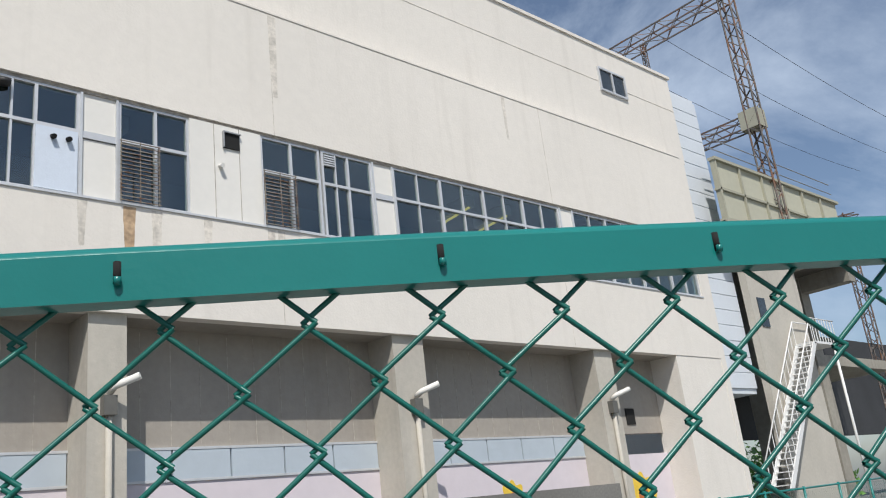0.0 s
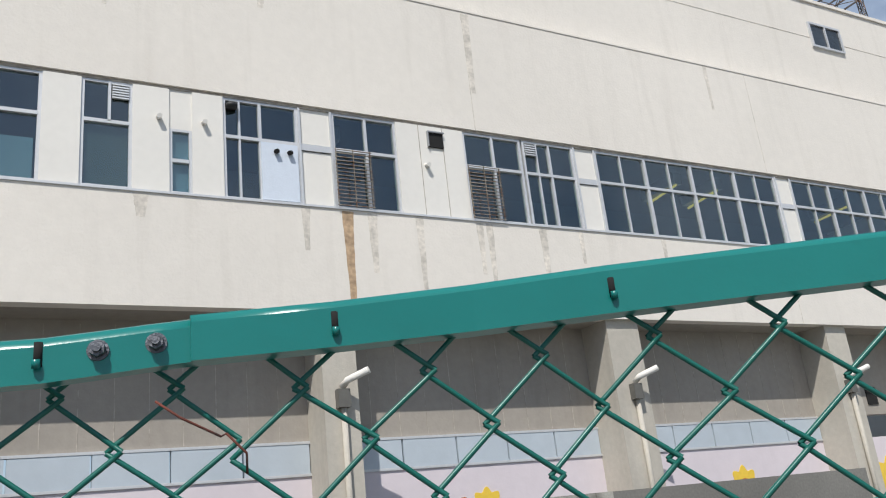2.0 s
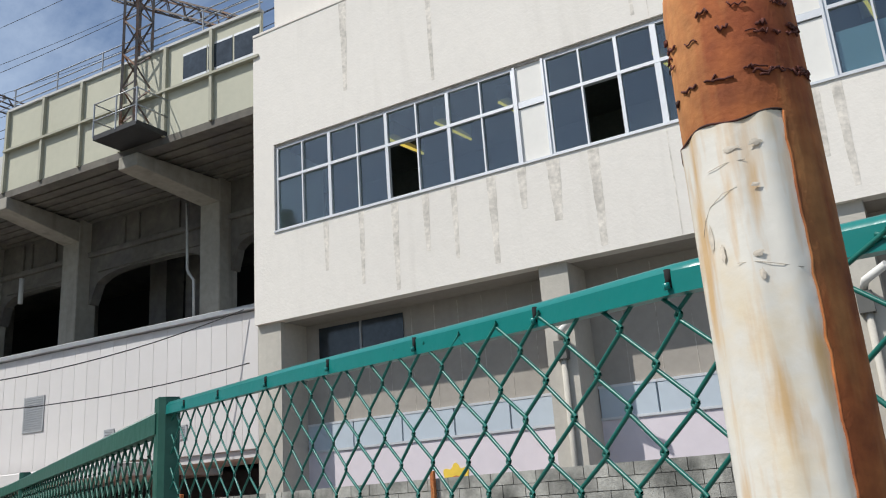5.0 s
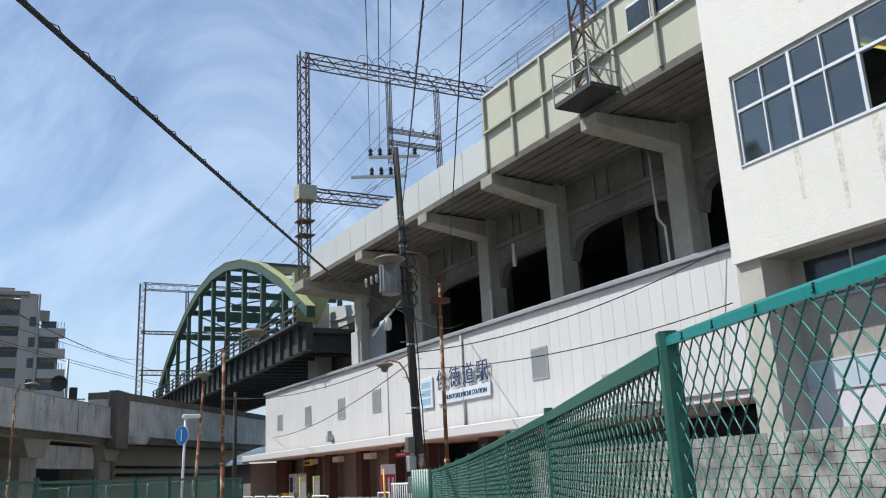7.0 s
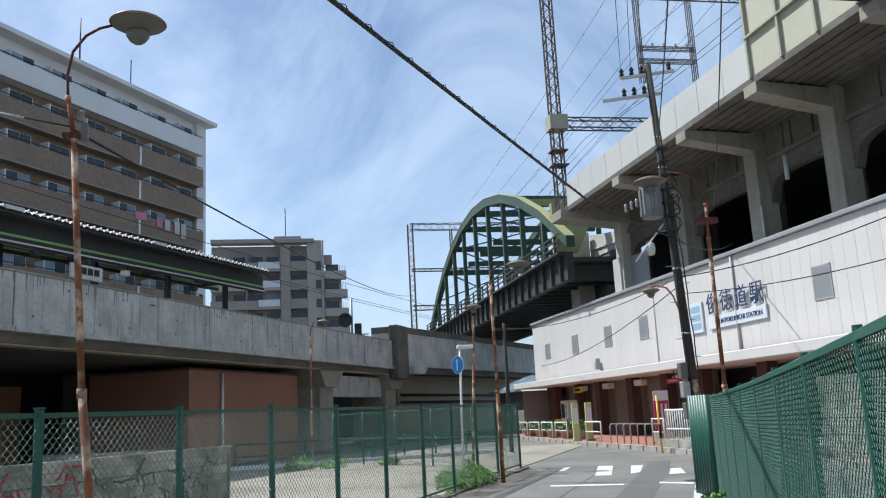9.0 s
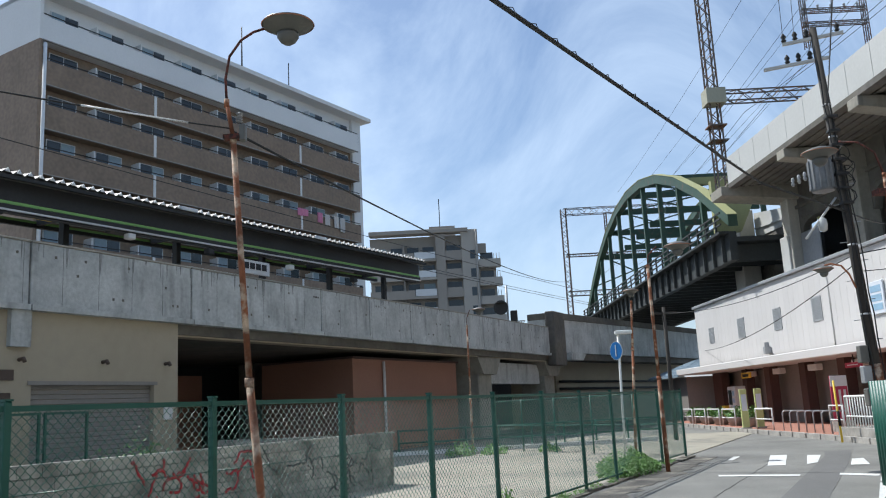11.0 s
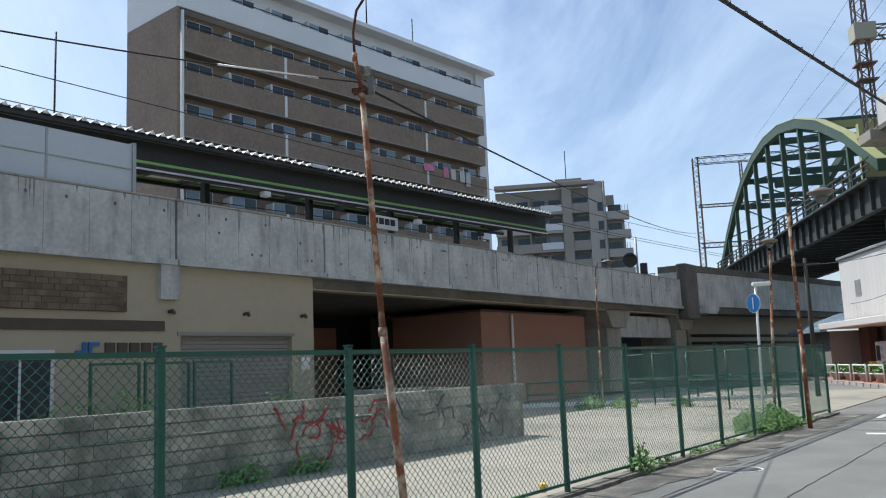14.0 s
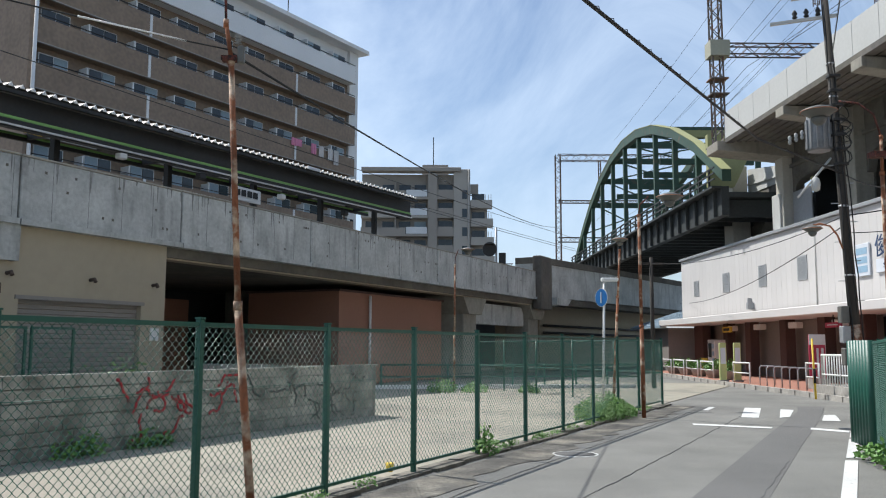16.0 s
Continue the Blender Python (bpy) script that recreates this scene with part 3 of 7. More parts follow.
# upper small window
w = part("window", boxes((24.1, 25.7, FY + 0.2, FY + 0.3, 15.55, 15.62), (24.1, 25.7, FY + 0.2, FY + 0.3, 16.42, 16.5), (24.1, 24.17, FY + 0.2, FY + 0.3, 15.62, 16.42),
                         (25.63, 25.7, FY + 0.2, FY + 0.3, 15.62, 16.42), (24.87, 24.93, FY + 0.2, FY + 0.3, 15.62, 16.42)), M_ALU, factory)
for a, b in ((24.17, 24.87), (24.93, 25.63)):
    part("pane", boxes((a, b, FY + 0.25, FY + 0.265, 15.62, 16.42)), M_PANE, w)
# joints and stains of the stucco
for x in (-3.3, 10.3, 20.0):
    part("wall_joint", boxes((x, x + 0.02, FY - 0.004, FY + 0.01, 10.4, 13.6)), M_STREAKSOFT, factory)
    part("wall_joint", boxes((x, x + 0.02, FY - 0.004, FY + 0.01, 6.0, 8.1)), M_STREAKSOFT, factory)
part("upper_joint", boxes((-13, 28.9, FY + 0.27, FY + 0.285, 15.9, 15.92)), M_STREAKSOFT, factory)
rs = random.Random(11)
for k, (x, z, ln, w) in enumerate([(6.95, 8.1, 1.9, 0.16), (7.5, 8.1, 1.3, 0.14), (10.1, 8.1, 1.2, 0.12), (10.35, 8.1, 1.5, 0.12), (6.05, 8.1, 0.9, 0.12), (2.9, 8.1, 0.45, 0.18), (-0.7, 8.1, 1.3, 0.1),
                                   (-0.35, 8.1, 1.9, 0.12), (-5.6, 8.1, 1.3, 0.2), (-6.3, 8.1, 0.9, 0.14), (-9.4, 8.1, 2.0, 0.12), (-7.9, 8.1, 1.6, 0.1), (-11.3, 8.1, 1.2, 0.1), (12.9, 8.1, 0.8, 0.1), (15.5, 8.1, 0.7, 0.1),
                                   (10.4, 13.6, 2.2, 0.14), (-3.6, 13.6, 3.0, 0.1), (2.2, 13.6, 1.6, 0.1), (5.3, 13.6, 1.0, 0.16), (-10.6, 13.6, 2.4, 0.14), (-8.2, 13.6, 2.9, 0.1), (18.4, 13.6, 1.4, 0.1), (-4.75, 8.1, 2.0, 0.16), (-7.0, 8.1, 1.9, 0.14), (-8.6, 8.1, 1.3, 0.12), (-10.3, 8.1, 1.7, 0.1), (8.6, 8.1, 1.6, 0.12), (11.8, 8.1, 1.3, 0.14)]):
    bm = bmesh.new()
    n = 14
    lft = [(x - w * 1.7 * rs.uniform(0.42, 0.5) * (1 - 0.5 * i / n), z - ln * i / n) for i in range(n + 1)]
    rgt = [(x + w * 1.7 * rs.uniform(0.42, 0.5) * (1 - 0.5 * i / n), z - ln * i / n) for i in range(n, -1, -1)]
    prism(bm, lft + rgt, FY - 0.003, FY + 0.01, 'y')
    part("wall_stain", bm, M_RUSTSTAIN if k == 0 else M_STREAKSOFT, factory)
# lower bays
RY = FY + 1.05
# Recessed wall: its darker colour carries the shade below the overhang.
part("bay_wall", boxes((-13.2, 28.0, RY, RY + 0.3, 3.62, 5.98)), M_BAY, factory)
part("bay_base", boxes((-13.2, 28.0, RY - 0.02, RY + 0.3, 0, 2.98)), M_PINK, factory)
for x0, x1 in ((-13.5, -12.8), (-6.2, -5.6), (-0.95, -0.35), (6.24, 6.95), (13.3, 14.25), (20.95, 21.8), (25.2, 28.0)):
    part("pillar", boxes((x0, x1, FY + 0.12 if x1 < 25.5 else FY + 0.02, RY + 0.1, 0, 5.98)), M_PILLAR if x1 < 25.5 else M_STUCCO, factory)
edges = [-12.8, -6.2, -5.6, -0.95, -0.35, 6.24, 6.95, 13.3, 14.25, 20.95]
for a, b in zip(edges[::2], edges[1::2]):
    n = round((b - a) / 1.25)
    for i in range(n):
        x0, x1 = a + (b - a) * i / n, a + (b - a) * (i + 1) / n
        part("band_panel", boxes((x0 + 0.02, x1 - 0.02, RY - 0.04, RY + 0.1, 3.02, 3.58)), M_BLUEBAND, factory)
    n = round((b - a) / 0.62)
    for i in range(1, n):
        x = a + (b - a) * i / n
        part("bay_joint", boxes((x, x + 0.015, RY - 0.006, RY + 0.01, 3.65, 5.9)), M_JOINTSHADE, factory)
    part("band_rail", boxes((a, b, RY - 0.05, RY + 0.1, 2.97, 3.02), (a, b, RY - 0.05, RY + 0.1, 3.58, 3.63)), M_ALU, factory)
w = part("window", boxes((-3.2, -1.05, RY - 0.06, RY + 0.05, 5.1, 5.16), (-3.2, -1.05, RY - 0.06, RY + 0.05, 5.86, 5.92), (-2.2, -2.14, RY - 0.06, RY + 0.05, 5.16, 5.86)), M_GREYMETAL, factory)
part("pane", boxes((-3.2, -1.05, RY - 0.03, RY - 0.015, 5.12, 5.9)), M_PANE, w)
w = part("window", boxes((-12.4, -10.0, RY - 0.06, RY + 0.05, 4.9, 4.96), (-11.2, -11.14, RY - 0.06, RY + 0.05, 4.96, 5.86)), M_GREYMETAL, factory)
part("pane", boxes((-12.4, -10.0, RY - 0.03, RY - 0.015, 4.95, 5.86)), M_PANE, w)
part("vent_hole", boxes((23.3, 23.75, RY - 0.03, RY + 0.05, 3.9, 4.4)), M_BLACK, factory)
for x in (6.55, -0.65, 13.75, 21.3, -5.9):
    pl = part("wall_pipe", tube(bmesh.new(), [(x + 0.05, FY + 0.05, 0.2), (x + 0.05, FY + 0.05, 4.15)], 0.06, 8), M_PILLAR, factory)
    part("pipe_box", boxes((x - 0.08, x + 0.16, FY - 0.06, FY + 0.14, 4.1, 4.45)), M_LAMPSHADE, pl)
    part("floodlight", tube(bmesh.new(), [(x + 0.05, FY + 0.05, 4.5), (x + 0.1, FY - 0.1, 4.6), (x + 0.45, FY - 0.35, 4.75)], 0.07, 8), M_STUCCO2, pl)
# painted flowers
for x, z, r in ((23.5, 1.75, 0.62), (10.1, 2.1, 0.36), (3.0, 2.1, 0.36), (-8.9, 2.05, 0.36), (17.7, 2.0, 0.45)):
    yy = FY - 0.004 if x > 25.1 else RY - 0.03
    bm = bmesh.new()
    prism(bm, [(x + r * (1 + 0.14 * math.cos(8 * t)) * math.cos(t), z + r * (1 + 0.14 * math.cos(8 * t)) * math.sin(t)) for t in (2 * math.pi * i / 64 for i in range(64))], yy - 0.004, yy + 0.02, 'y')
    fl = part("painted_flower", bm, M_YELLOW, factory)
    part("flower_centre", prism(bmesh.new(), [(x + r * 0.42 * math.cos(t), z + r * 0.42 * math.sin(t)) for t in (2 * math.pi * i / 20 for i in range(20))], yy - 0.008, yy, 'y'), M_ORANGE, fl)
# siding at the end
sd = thing("siding_wing", (30.5, 17, 0), "pale blue horizontal metal siding wing beside the building", "building")
part("core", boxes((28.3, 32.38, FY + 1.22, FY + 8, 5.0, 17.75)), M_SIDING, sd)
for k in range(20):
    part("siding_board", bevel(boxes((28.3, 32.4, FY + 1.16, FY + 1.24, 5.2 + k * 0.62, 5.8 + k * 0.62)), 0.012, 1), M_SIDING, sd)

# yard wall of concrete blocks behind the fence
yard = thing("block_wall", (0, 13.1, 0), "grey concrete block wall with rusty posts", "wall", kind="structure")
part("core", boxes((-19.2, 18, 13.05, 13.15, 0, 2.07)), M_MORTAR, yard)
me_spots = [(-19 + i * 0.4 + (0.2 if r % 2 else 0), 13.1, 1.98 - r * 0.2) for r in range(4) for i in range(75)]
grid_of_pieces("block", yard, M_BLOCK, (0.4, 0.16, 0.2), me_spots, 0.006)
bm = bmesh.new()
for r in range(6):
    for i in range(75):
        x = -19.2 + i * 0.4 + (0.2 if r % 2 else 0)
        box(bm, x + 0.006, x + 0.394, 13.02, 13.18, 1.088 - r * 0.2, 1.276 - r * 0.2)
tagged(part("lower_blocks", bm, M_BLOCK, yard), kind="stuff")
for x in (-13.4, -7.5, 0.6, 4.2, 7.6):
    part("rusty_post", bevel(boxes((x, x + 0.08, 12.93, 13.0, 0, 2.2)), 0.01, 1), M_RUST, yard)
# ---- elevated railway along the station ----
KY = 15.0
VC = Vector((-23.5, KY, 0))
MVIA = Matrix.Translation(VC) @ Matrix.Rotation(radians(1.9), 4, 'Z') @ Matrix.Translation(-VC)
via = thing("rail_viaduct", (-28, 20, 0), "weathered concrete railway viaduct with low arched bays", "viaduct", kind="structure", frame_m=MVIA)
# Deck, edge beam and ribs: the underside's shade is in their colour.
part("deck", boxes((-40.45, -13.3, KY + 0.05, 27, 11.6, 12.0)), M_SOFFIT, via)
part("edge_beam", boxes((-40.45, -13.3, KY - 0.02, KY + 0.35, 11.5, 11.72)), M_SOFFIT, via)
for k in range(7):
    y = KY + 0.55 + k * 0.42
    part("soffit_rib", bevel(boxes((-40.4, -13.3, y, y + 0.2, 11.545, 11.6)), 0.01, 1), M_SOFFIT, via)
for k in range(10):
    x = -40.45 + k * 1.7
    part("parapet_panel", bevel(boxes((x + 0.008, x + 1.692, KY, KY + 0.18, 11.72, 13.0)), 0.008, 1), M_GREYPAR, via)
part("end_plate", boxes((-40.5, -40.455, KY + 0.0, KY + 1.6, 11.65, 13.0)), M_GREYMETAL, via)
for k in range(6):
    x = -23.45 + k * 1.7
    for lo, hi in ((11.74, 13.03), (13.1, 14.4)):
        part("cream_panel", boxes((x + 0.05, x + 1.65, KY + 0.02, KY + 0.12, lo, hi)), M_CREAM, via)
    part("cream_post", boxes((x - 0.05, x + 0.05, KY - 0.09, KY + 0.14, 11.7, 14.42)), M_CREAM2, via)
part("cream_rail", boxes((-23.5, -13.3, KY - 0.12, KY + 0.16, 13.03, 13.1)), M_CREAM2, via)
part("cream_cap", boxes((-23.5, -13.3, KY - 0.06, KY + 0.16, 14.42, 14.5)), M_GREYPAR, via)
for z in (14.75, 15.0, 15.25):
    part("hand_rail", rod(bmesh.new(), (-23.5, KY + 0.1, z), (-13.3, KY + 0.1, z), 0.02, n=5), M_GREYMETAL, via)
for k in range(6):
    x = -23.4 + k * 2.0
    part("rail_post", rod(bmesh.new(), (x, KY + 0.1, 14.5), (x, KY + 0.1, 15.27), 0.025, n=5), M_GREYMETAL, via)


def bracket(tip, root, half, lo_tip, hi, lo_root, y0, y1):
    """A cantilever from the column head out to the deck's edge, deeper at its root."""
    bm = bmesh.new()
    vs = [bm.verts.new((x, y, z)) for x, y, z in ((tip - half, y0, lo_tip), (tip + half, y0, lo_tip), (tip + half, y0, hi), (tip - half, y0, hi),
                                                  (root - half, y1, lo_root), (root + half, y1, lo_root), (root + half, y1, hi), (root - half, y1, hi))]
    for f in ((0, 1, 2, 3), (7, 6, 5, 4), (0, 4, 5, 1), (1, 5, 6, 2), (2, 6, 7, 3), (3, 7, 4, 0)):
        bm.faces.new([vs[i] for i in f])
    return bevel(bm, 0.02, 1)


COLS = ((-17.67, -17.95), (-23.84, -23.5), (-28.46, -28.2), (-34.3, -34.25))
for x, tip in COLS:
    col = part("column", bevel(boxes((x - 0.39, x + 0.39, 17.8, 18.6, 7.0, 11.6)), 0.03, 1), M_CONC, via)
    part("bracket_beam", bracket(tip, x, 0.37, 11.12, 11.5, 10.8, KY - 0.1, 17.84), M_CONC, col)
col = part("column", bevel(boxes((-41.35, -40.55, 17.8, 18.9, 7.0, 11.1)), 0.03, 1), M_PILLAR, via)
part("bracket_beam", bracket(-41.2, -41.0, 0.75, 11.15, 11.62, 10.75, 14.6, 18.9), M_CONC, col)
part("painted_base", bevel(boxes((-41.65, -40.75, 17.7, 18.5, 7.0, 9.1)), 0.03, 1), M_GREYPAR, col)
xs = [-13.3, -17.67, -23.84, -28.46, -34.3, -40.95]
for a, b in zip(xs, xs[1:]):
    a, b = a - 0.39, b + 0.39
    w, c = (a - b) / 2, (a + b) / 2
    arc = [(c + w * 0.97 * (1 - 2 * i / 20), 8.75 + 0.98 * (1 - abs(1 - 2 * i / 20) ** 4) ** 0.4) for i in range(21)]
    # Wall behind the brackets is coloured darker for the deck's shade.
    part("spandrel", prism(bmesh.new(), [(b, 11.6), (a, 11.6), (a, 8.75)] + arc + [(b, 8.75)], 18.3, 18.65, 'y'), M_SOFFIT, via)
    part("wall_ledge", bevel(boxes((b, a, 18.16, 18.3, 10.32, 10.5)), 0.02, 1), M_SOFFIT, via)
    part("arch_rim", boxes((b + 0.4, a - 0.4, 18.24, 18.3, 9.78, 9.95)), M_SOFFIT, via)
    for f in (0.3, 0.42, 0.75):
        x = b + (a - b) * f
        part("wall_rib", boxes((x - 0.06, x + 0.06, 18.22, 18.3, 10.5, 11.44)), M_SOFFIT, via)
# Near-black sheets added for the deep shade inside the bays.
part("inner_wall", boxes((-40.5, -13.3, 25.8, 26, 0, 11.6)), M_INNERSHADE, via)
part("inner_wall", boxes((-40.5, -40.3, 19.3, 25.8, 6.8, 11.6)), M_INNERSHADE, via)
part("inner_floor", boxes((-40.5, -13.3, 18.7, 25.8, 6.6, 6.8)), M_INNERSHADE, via)
for x in (-20.6, -22.3, -26.6, -31.5, -37):
    part("inner_column", boxes((x - 0.4, x + 0.4, 20.2, 21, 6.8, 11.6)), M_SOFFIT, via)
part("drain_pipe", tube(bmesh.new(), [(-18.55, 17.75, 11.0), (-18.5, 17.75, 8.9), (-18.42, 17.74, 8.75), (-18.18, 17.7, 8.5), (-18.15, 17.7, 7.2)], 0.042, 8), M_GREYPAR, via)
part("drain_pipe", tube(bmesh.new(), [(-27.95, 17.74, 8.6), (-27.95, 17.74, 7.2)], 0.05, 8), M_GREYPAR, via)
part("wall_lamp", rod(bmesh.new(), (-26.4, 17.9, 9.2), (-26.4, 17.9, 10.1), 0.08, n=10), M_GREYPAR, via)
# pale parapet and cream pier past the end of the deck
part("far_parapet", prism(bmesh.new(), [(-47.5, 10.26), (-47.5, 11.7), (-41.4, 10.8), (-41.4, 10.16)], 18.95, 19.2, 'y'), M_GREYPAR, via)
part("far_parapet_ledge", prism(bmesh.new(), [(-47.5, 10.75), (-47.5, 10.85), (-41.4, 10.45), (-41.4, 10.36)], 18.86, 18.95, 'y'), M_GREYPAR, via)
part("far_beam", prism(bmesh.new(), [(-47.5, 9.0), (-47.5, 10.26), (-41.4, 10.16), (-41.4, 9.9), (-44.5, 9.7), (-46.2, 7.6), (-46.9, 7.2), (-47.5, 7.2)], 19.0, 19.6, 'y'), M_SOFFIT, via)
part("cream_pier", bevel(boxes((-48.3, -46.95, 17.8, 18.8, 6.5, 10.3), (-47.9, -46.95, 17.85, 18.7, 10.302, 11.8)), 0.03, 1), M_PILLAR, via)
part("grey_panel", boxes((-40.5, -38.6, 18.25, 18.3, 6.8, 9.1)), M_GREYMETAL, via)
for k in range(3):
    x = -16.05 + k * 0.92
    rw = part("window", boxes((x, x + 0.88, KY + 0.005, KY + 0.03, 13.2, 13.27), (x, x + 0.88, KY + 0.005, KY + 0.03, 13.97, 14.04)), M_ALU, via)
    part("pane", boxes((x + 0.02, x + 0.86, KY + 0.0, KY + 0.018, 13.27, 13.97)), M_PANE, rw)
# the line goes on beyond the building
via2 = thing("rail_viaduct", (38, 18, 0), "cream-panelled railway viaduct beyond the building", "viaduct", kind="structure")
part("deck", boxes((31.0, 42.6, KY + 0.5, 27, 11.2, 11.7)), M_SOFFIT, via2)
part("edge_beam", boxes((31.0, 42.6, KY + 0.4, KY + 0.7, 11.3, 11.8)), M_CREAM2, via2)
for k in range(6):
    x = 31.1 + k * 1.9
    for lo, hi in ((11.8, 13.0), (13.1, 14.3)):
        part("cream_panel", boxes((x + 0.05, x + 1.85, KY + 0.5, KY + 0.62, lo, hi)), M_CREAM, via2)
    part("cream_post", boxes((x - 0.05, x + 0.05, KY + 0.4, KY + 0.64, 11.8, 14.4)), M_CREAM2, via2)
part("cream_cap", boxes((31, 42.6, KY + 0.36, KY + 0.68, 14.3, 14.42), (31, 42.6, KY + 0.4, KY + 0.66, 13.0, 13.1)), M_CREAM2, via2)
for z in (14.9, 15.4):
    part("hand_rail", rod(bmesh.new(), (31, KY + 0.6, z), (42.6, KY + 0.6, z), 0.025, n=5), M_GREYMETAL, via2)
part("wing_wall", boxes((32.42, 36.9, 15.9, 16.2, 0, 11.3)), M_PILLAR, via2)
part("vent_hole", boxes((32.9, 33.5, 15.86, 15.92, 7.6, 8.8)), M_PANE, via2)
for x in (36.5, 42.0):
    part("column", boxes((x, x + 0.9, 18, 19, 0, 11.3)), M_CONC, via2)
    part("bracket_beam", boxes((x + 0.1, x + 0.8, 15.6, 18, 10.4, 11.2)), M_CONC, via2)
# Near-black sheet stands for the shade under the far deck.
part("inner_wall", boxes((35.5, 80, 26, 26.3, 4.2, 11.2)), M_INNERSHADE, via2)
part("platform_slab", boxes((40.5, 52, 18.2, 26, 6.9, 7.4)), M_CONC, via2)
st = thing("steel_stair", (33, 15.4, 0), "white steel stair with railings up to the viaduct", "stairs")
for y in (15.0, 15.74):
    part("stringer", prism(bmesh.new(), [(30.4, 1.4), (30.7, 1.4), (35.4, 6.9), (35.1, 6.9)], y, y + 0.05, 'y'), M_WHITE, st)
    part("hand_rail", tube(bmesh.new(), [(30.4, y, 2.4), (35.2, y, 7.9), (37.4, y, 7.9)], 0.03, 6), M_WHITE, st)
    for k in range(12):
        part("baluster", rod(bmesh.new(), (30.5 + k * 0.42, y, 1.5 + k * 0.48), (30.5 + k * 0.42, y, 2.5 + k * 0.48), 0.018, n=4), M_WHITE, st)
for k in range(24):
    part("tread", boxes((30.6 + k * 0.2, 30.86 + k * 0.2, 15.05, 15.74, 1.5 + k * 0.23, 1.54 + k * 0.23)), M_WHITE, st)
part("landing", boxes((35.2, 37.4, 15.0, 15.88, 6.85, 6.95)), M_WHITE, st)
part("post", rod(bmesh.new(), (37.2, 15.1, 0), (37.2, 15.1, 6.9), 0.06, n=6), M_WHITE, st)
for k in range(9):
    part("baluster", rod(bmesh.new(), (35.3 + k * 0.25, 15.0, 6.9), (35.3 + k * 0.25, 15.0, 7.9), 0.018, n=4), M_WHITE, st)

# ---- masts and gantries of the railway ----
def gantry(name, base, top_z, beams, w=0.55, label="rusty steel lattice mast with cross beams"):
    g = thing(name, base, label, "gantry", group="railway masts")
    part("mast", lattice(bmesh.new(), base, (base[0], base[1], top_z), w, r=0.05), M_LATTICE, g)
    for p, q, h in beams:
        part("beam", lattice(bmesh.new(), p, q, h, r=0.045), M_LATTICE, g)
    return g


GX = -41.9
g1 = gantry("lattice_gantry", (GX, 14.63, 11.6), 25.1, [((GX, 14.63, 24.7), (GX, 27.3, 24.7), 0.64), ((GX, 14.7, 16.7), (GX, 20.4, 16.7), 0.55)], 0.5)
part("second_mast", lattice(bmesh.new(), (GX, 27.3, 11.6), (GX, 27.3, 25.1), 0.5, r=0.045), M_LATTICE, g1)
for y in (19.9, 23.1):
    part("hanger", lattice(bmesh.new(), (GX, y, 19.1), (GX, y, 24.4), 0.23, r=0.028), M_LATTICE, g1)
for z in (21.2, 20.45):
    part("cross_arm", lattice(bmesh.new(), (GX, 19.8, z), (GX, 23.2, z), 0.2, r=0.028), M_LATTICE, g1)
part("gusset", boxes((GX - 0.45, GX + 0.45, 14.2, 15.2, 16.3, 17.1)), M_CREAM2, g1)
for z in (14.3, 15.1):
    part("ladder_hoop", boxes((GX - 0.42, GX + 0.42, 14.2, 15.1, z, z + 0.06)), M_LATTICE, g1)
part("foot_plate", boxes((GX - 0.5, GX + 0.5, 14.1, 15.2, 11.6, 11.66)), M_STEELDARK, g1)
for k in range(9):
    part("insulator", lathe(bmesh.new(), [(0.03, 0), (0.11, 0.05), (0.04, 0.12), (0.11, 0.18), (0.03, 0.3)], (GX, 18.4 + k * 0.95, 25.02), 8), M_PORC, g1)
    if k < 6:
        part("jumper", tube(bmesh.new(), [(GX, 18.4 + k * 0.95 + 0.45 * math.cos(t), 25.3 + 0.45 * math.sin(t)) for t in (0, 0.5, 1.05, 1.57, 2.1, 2.64, 3.14)], 0.02, 4), M_CABLE, g1)
for k in range(5):
    part("insulator", lathe(bmesh.new(), [(0.03, 0), (0.09, 0.05), (0.04, 0.12), (0.09, 0.18), (0.03, 0.25)], (GX, 20.0 + k * 0.7, 21.3), 8), M_PORC, g1)
g2 = gantry("lattice_gantry", (-17.6, 15.0, 11.75), 22.0, [((-17.6, 15.0, 21.5), (-17.6, 27, 21.5), 0.7)])
part("stand", boxes((-18.3, -16.6, 14.2, 15.4, 11.72, 11.86)), M_STEELDARK, g2)
bm = bmesh.new()
for x, y in ((-18.3, 14.2), (-17.4, 14.2), (-16.6, 14.2), (-18.3, 15.3), (-16.6, 15.3)):
    rod(bm, (x, y, 11.8), (x, y, 12.8), 0.025, n=5)
for z in (12.3, 12.8):
    tube(bm, [(-18.3, 15.3, z), (-18.3, 14.2, z), (-16.6, 14.2, z), (-16.6, 15.3, z)], 0.022, 5)
part("guard_rail", bm, M_GREYMETAL, g2)
g4 = thing("lattice_beam", (-21, 20, 19), "dark steel lattice beam over the tracks", "gantry", group="railway masts")
part("beam", lattice(bmesh.new(), (-25.5, 20, 22.3), (-18.2, 20, 18.0), 0.5, r=0.045), M_LATTICE, g4)
part("hanger", lattice(bmesh.new(), (-18.2, 20, 12), (-18.2, 20, 18.2), 0.3, r=0.04), M_LATTICE, g4)
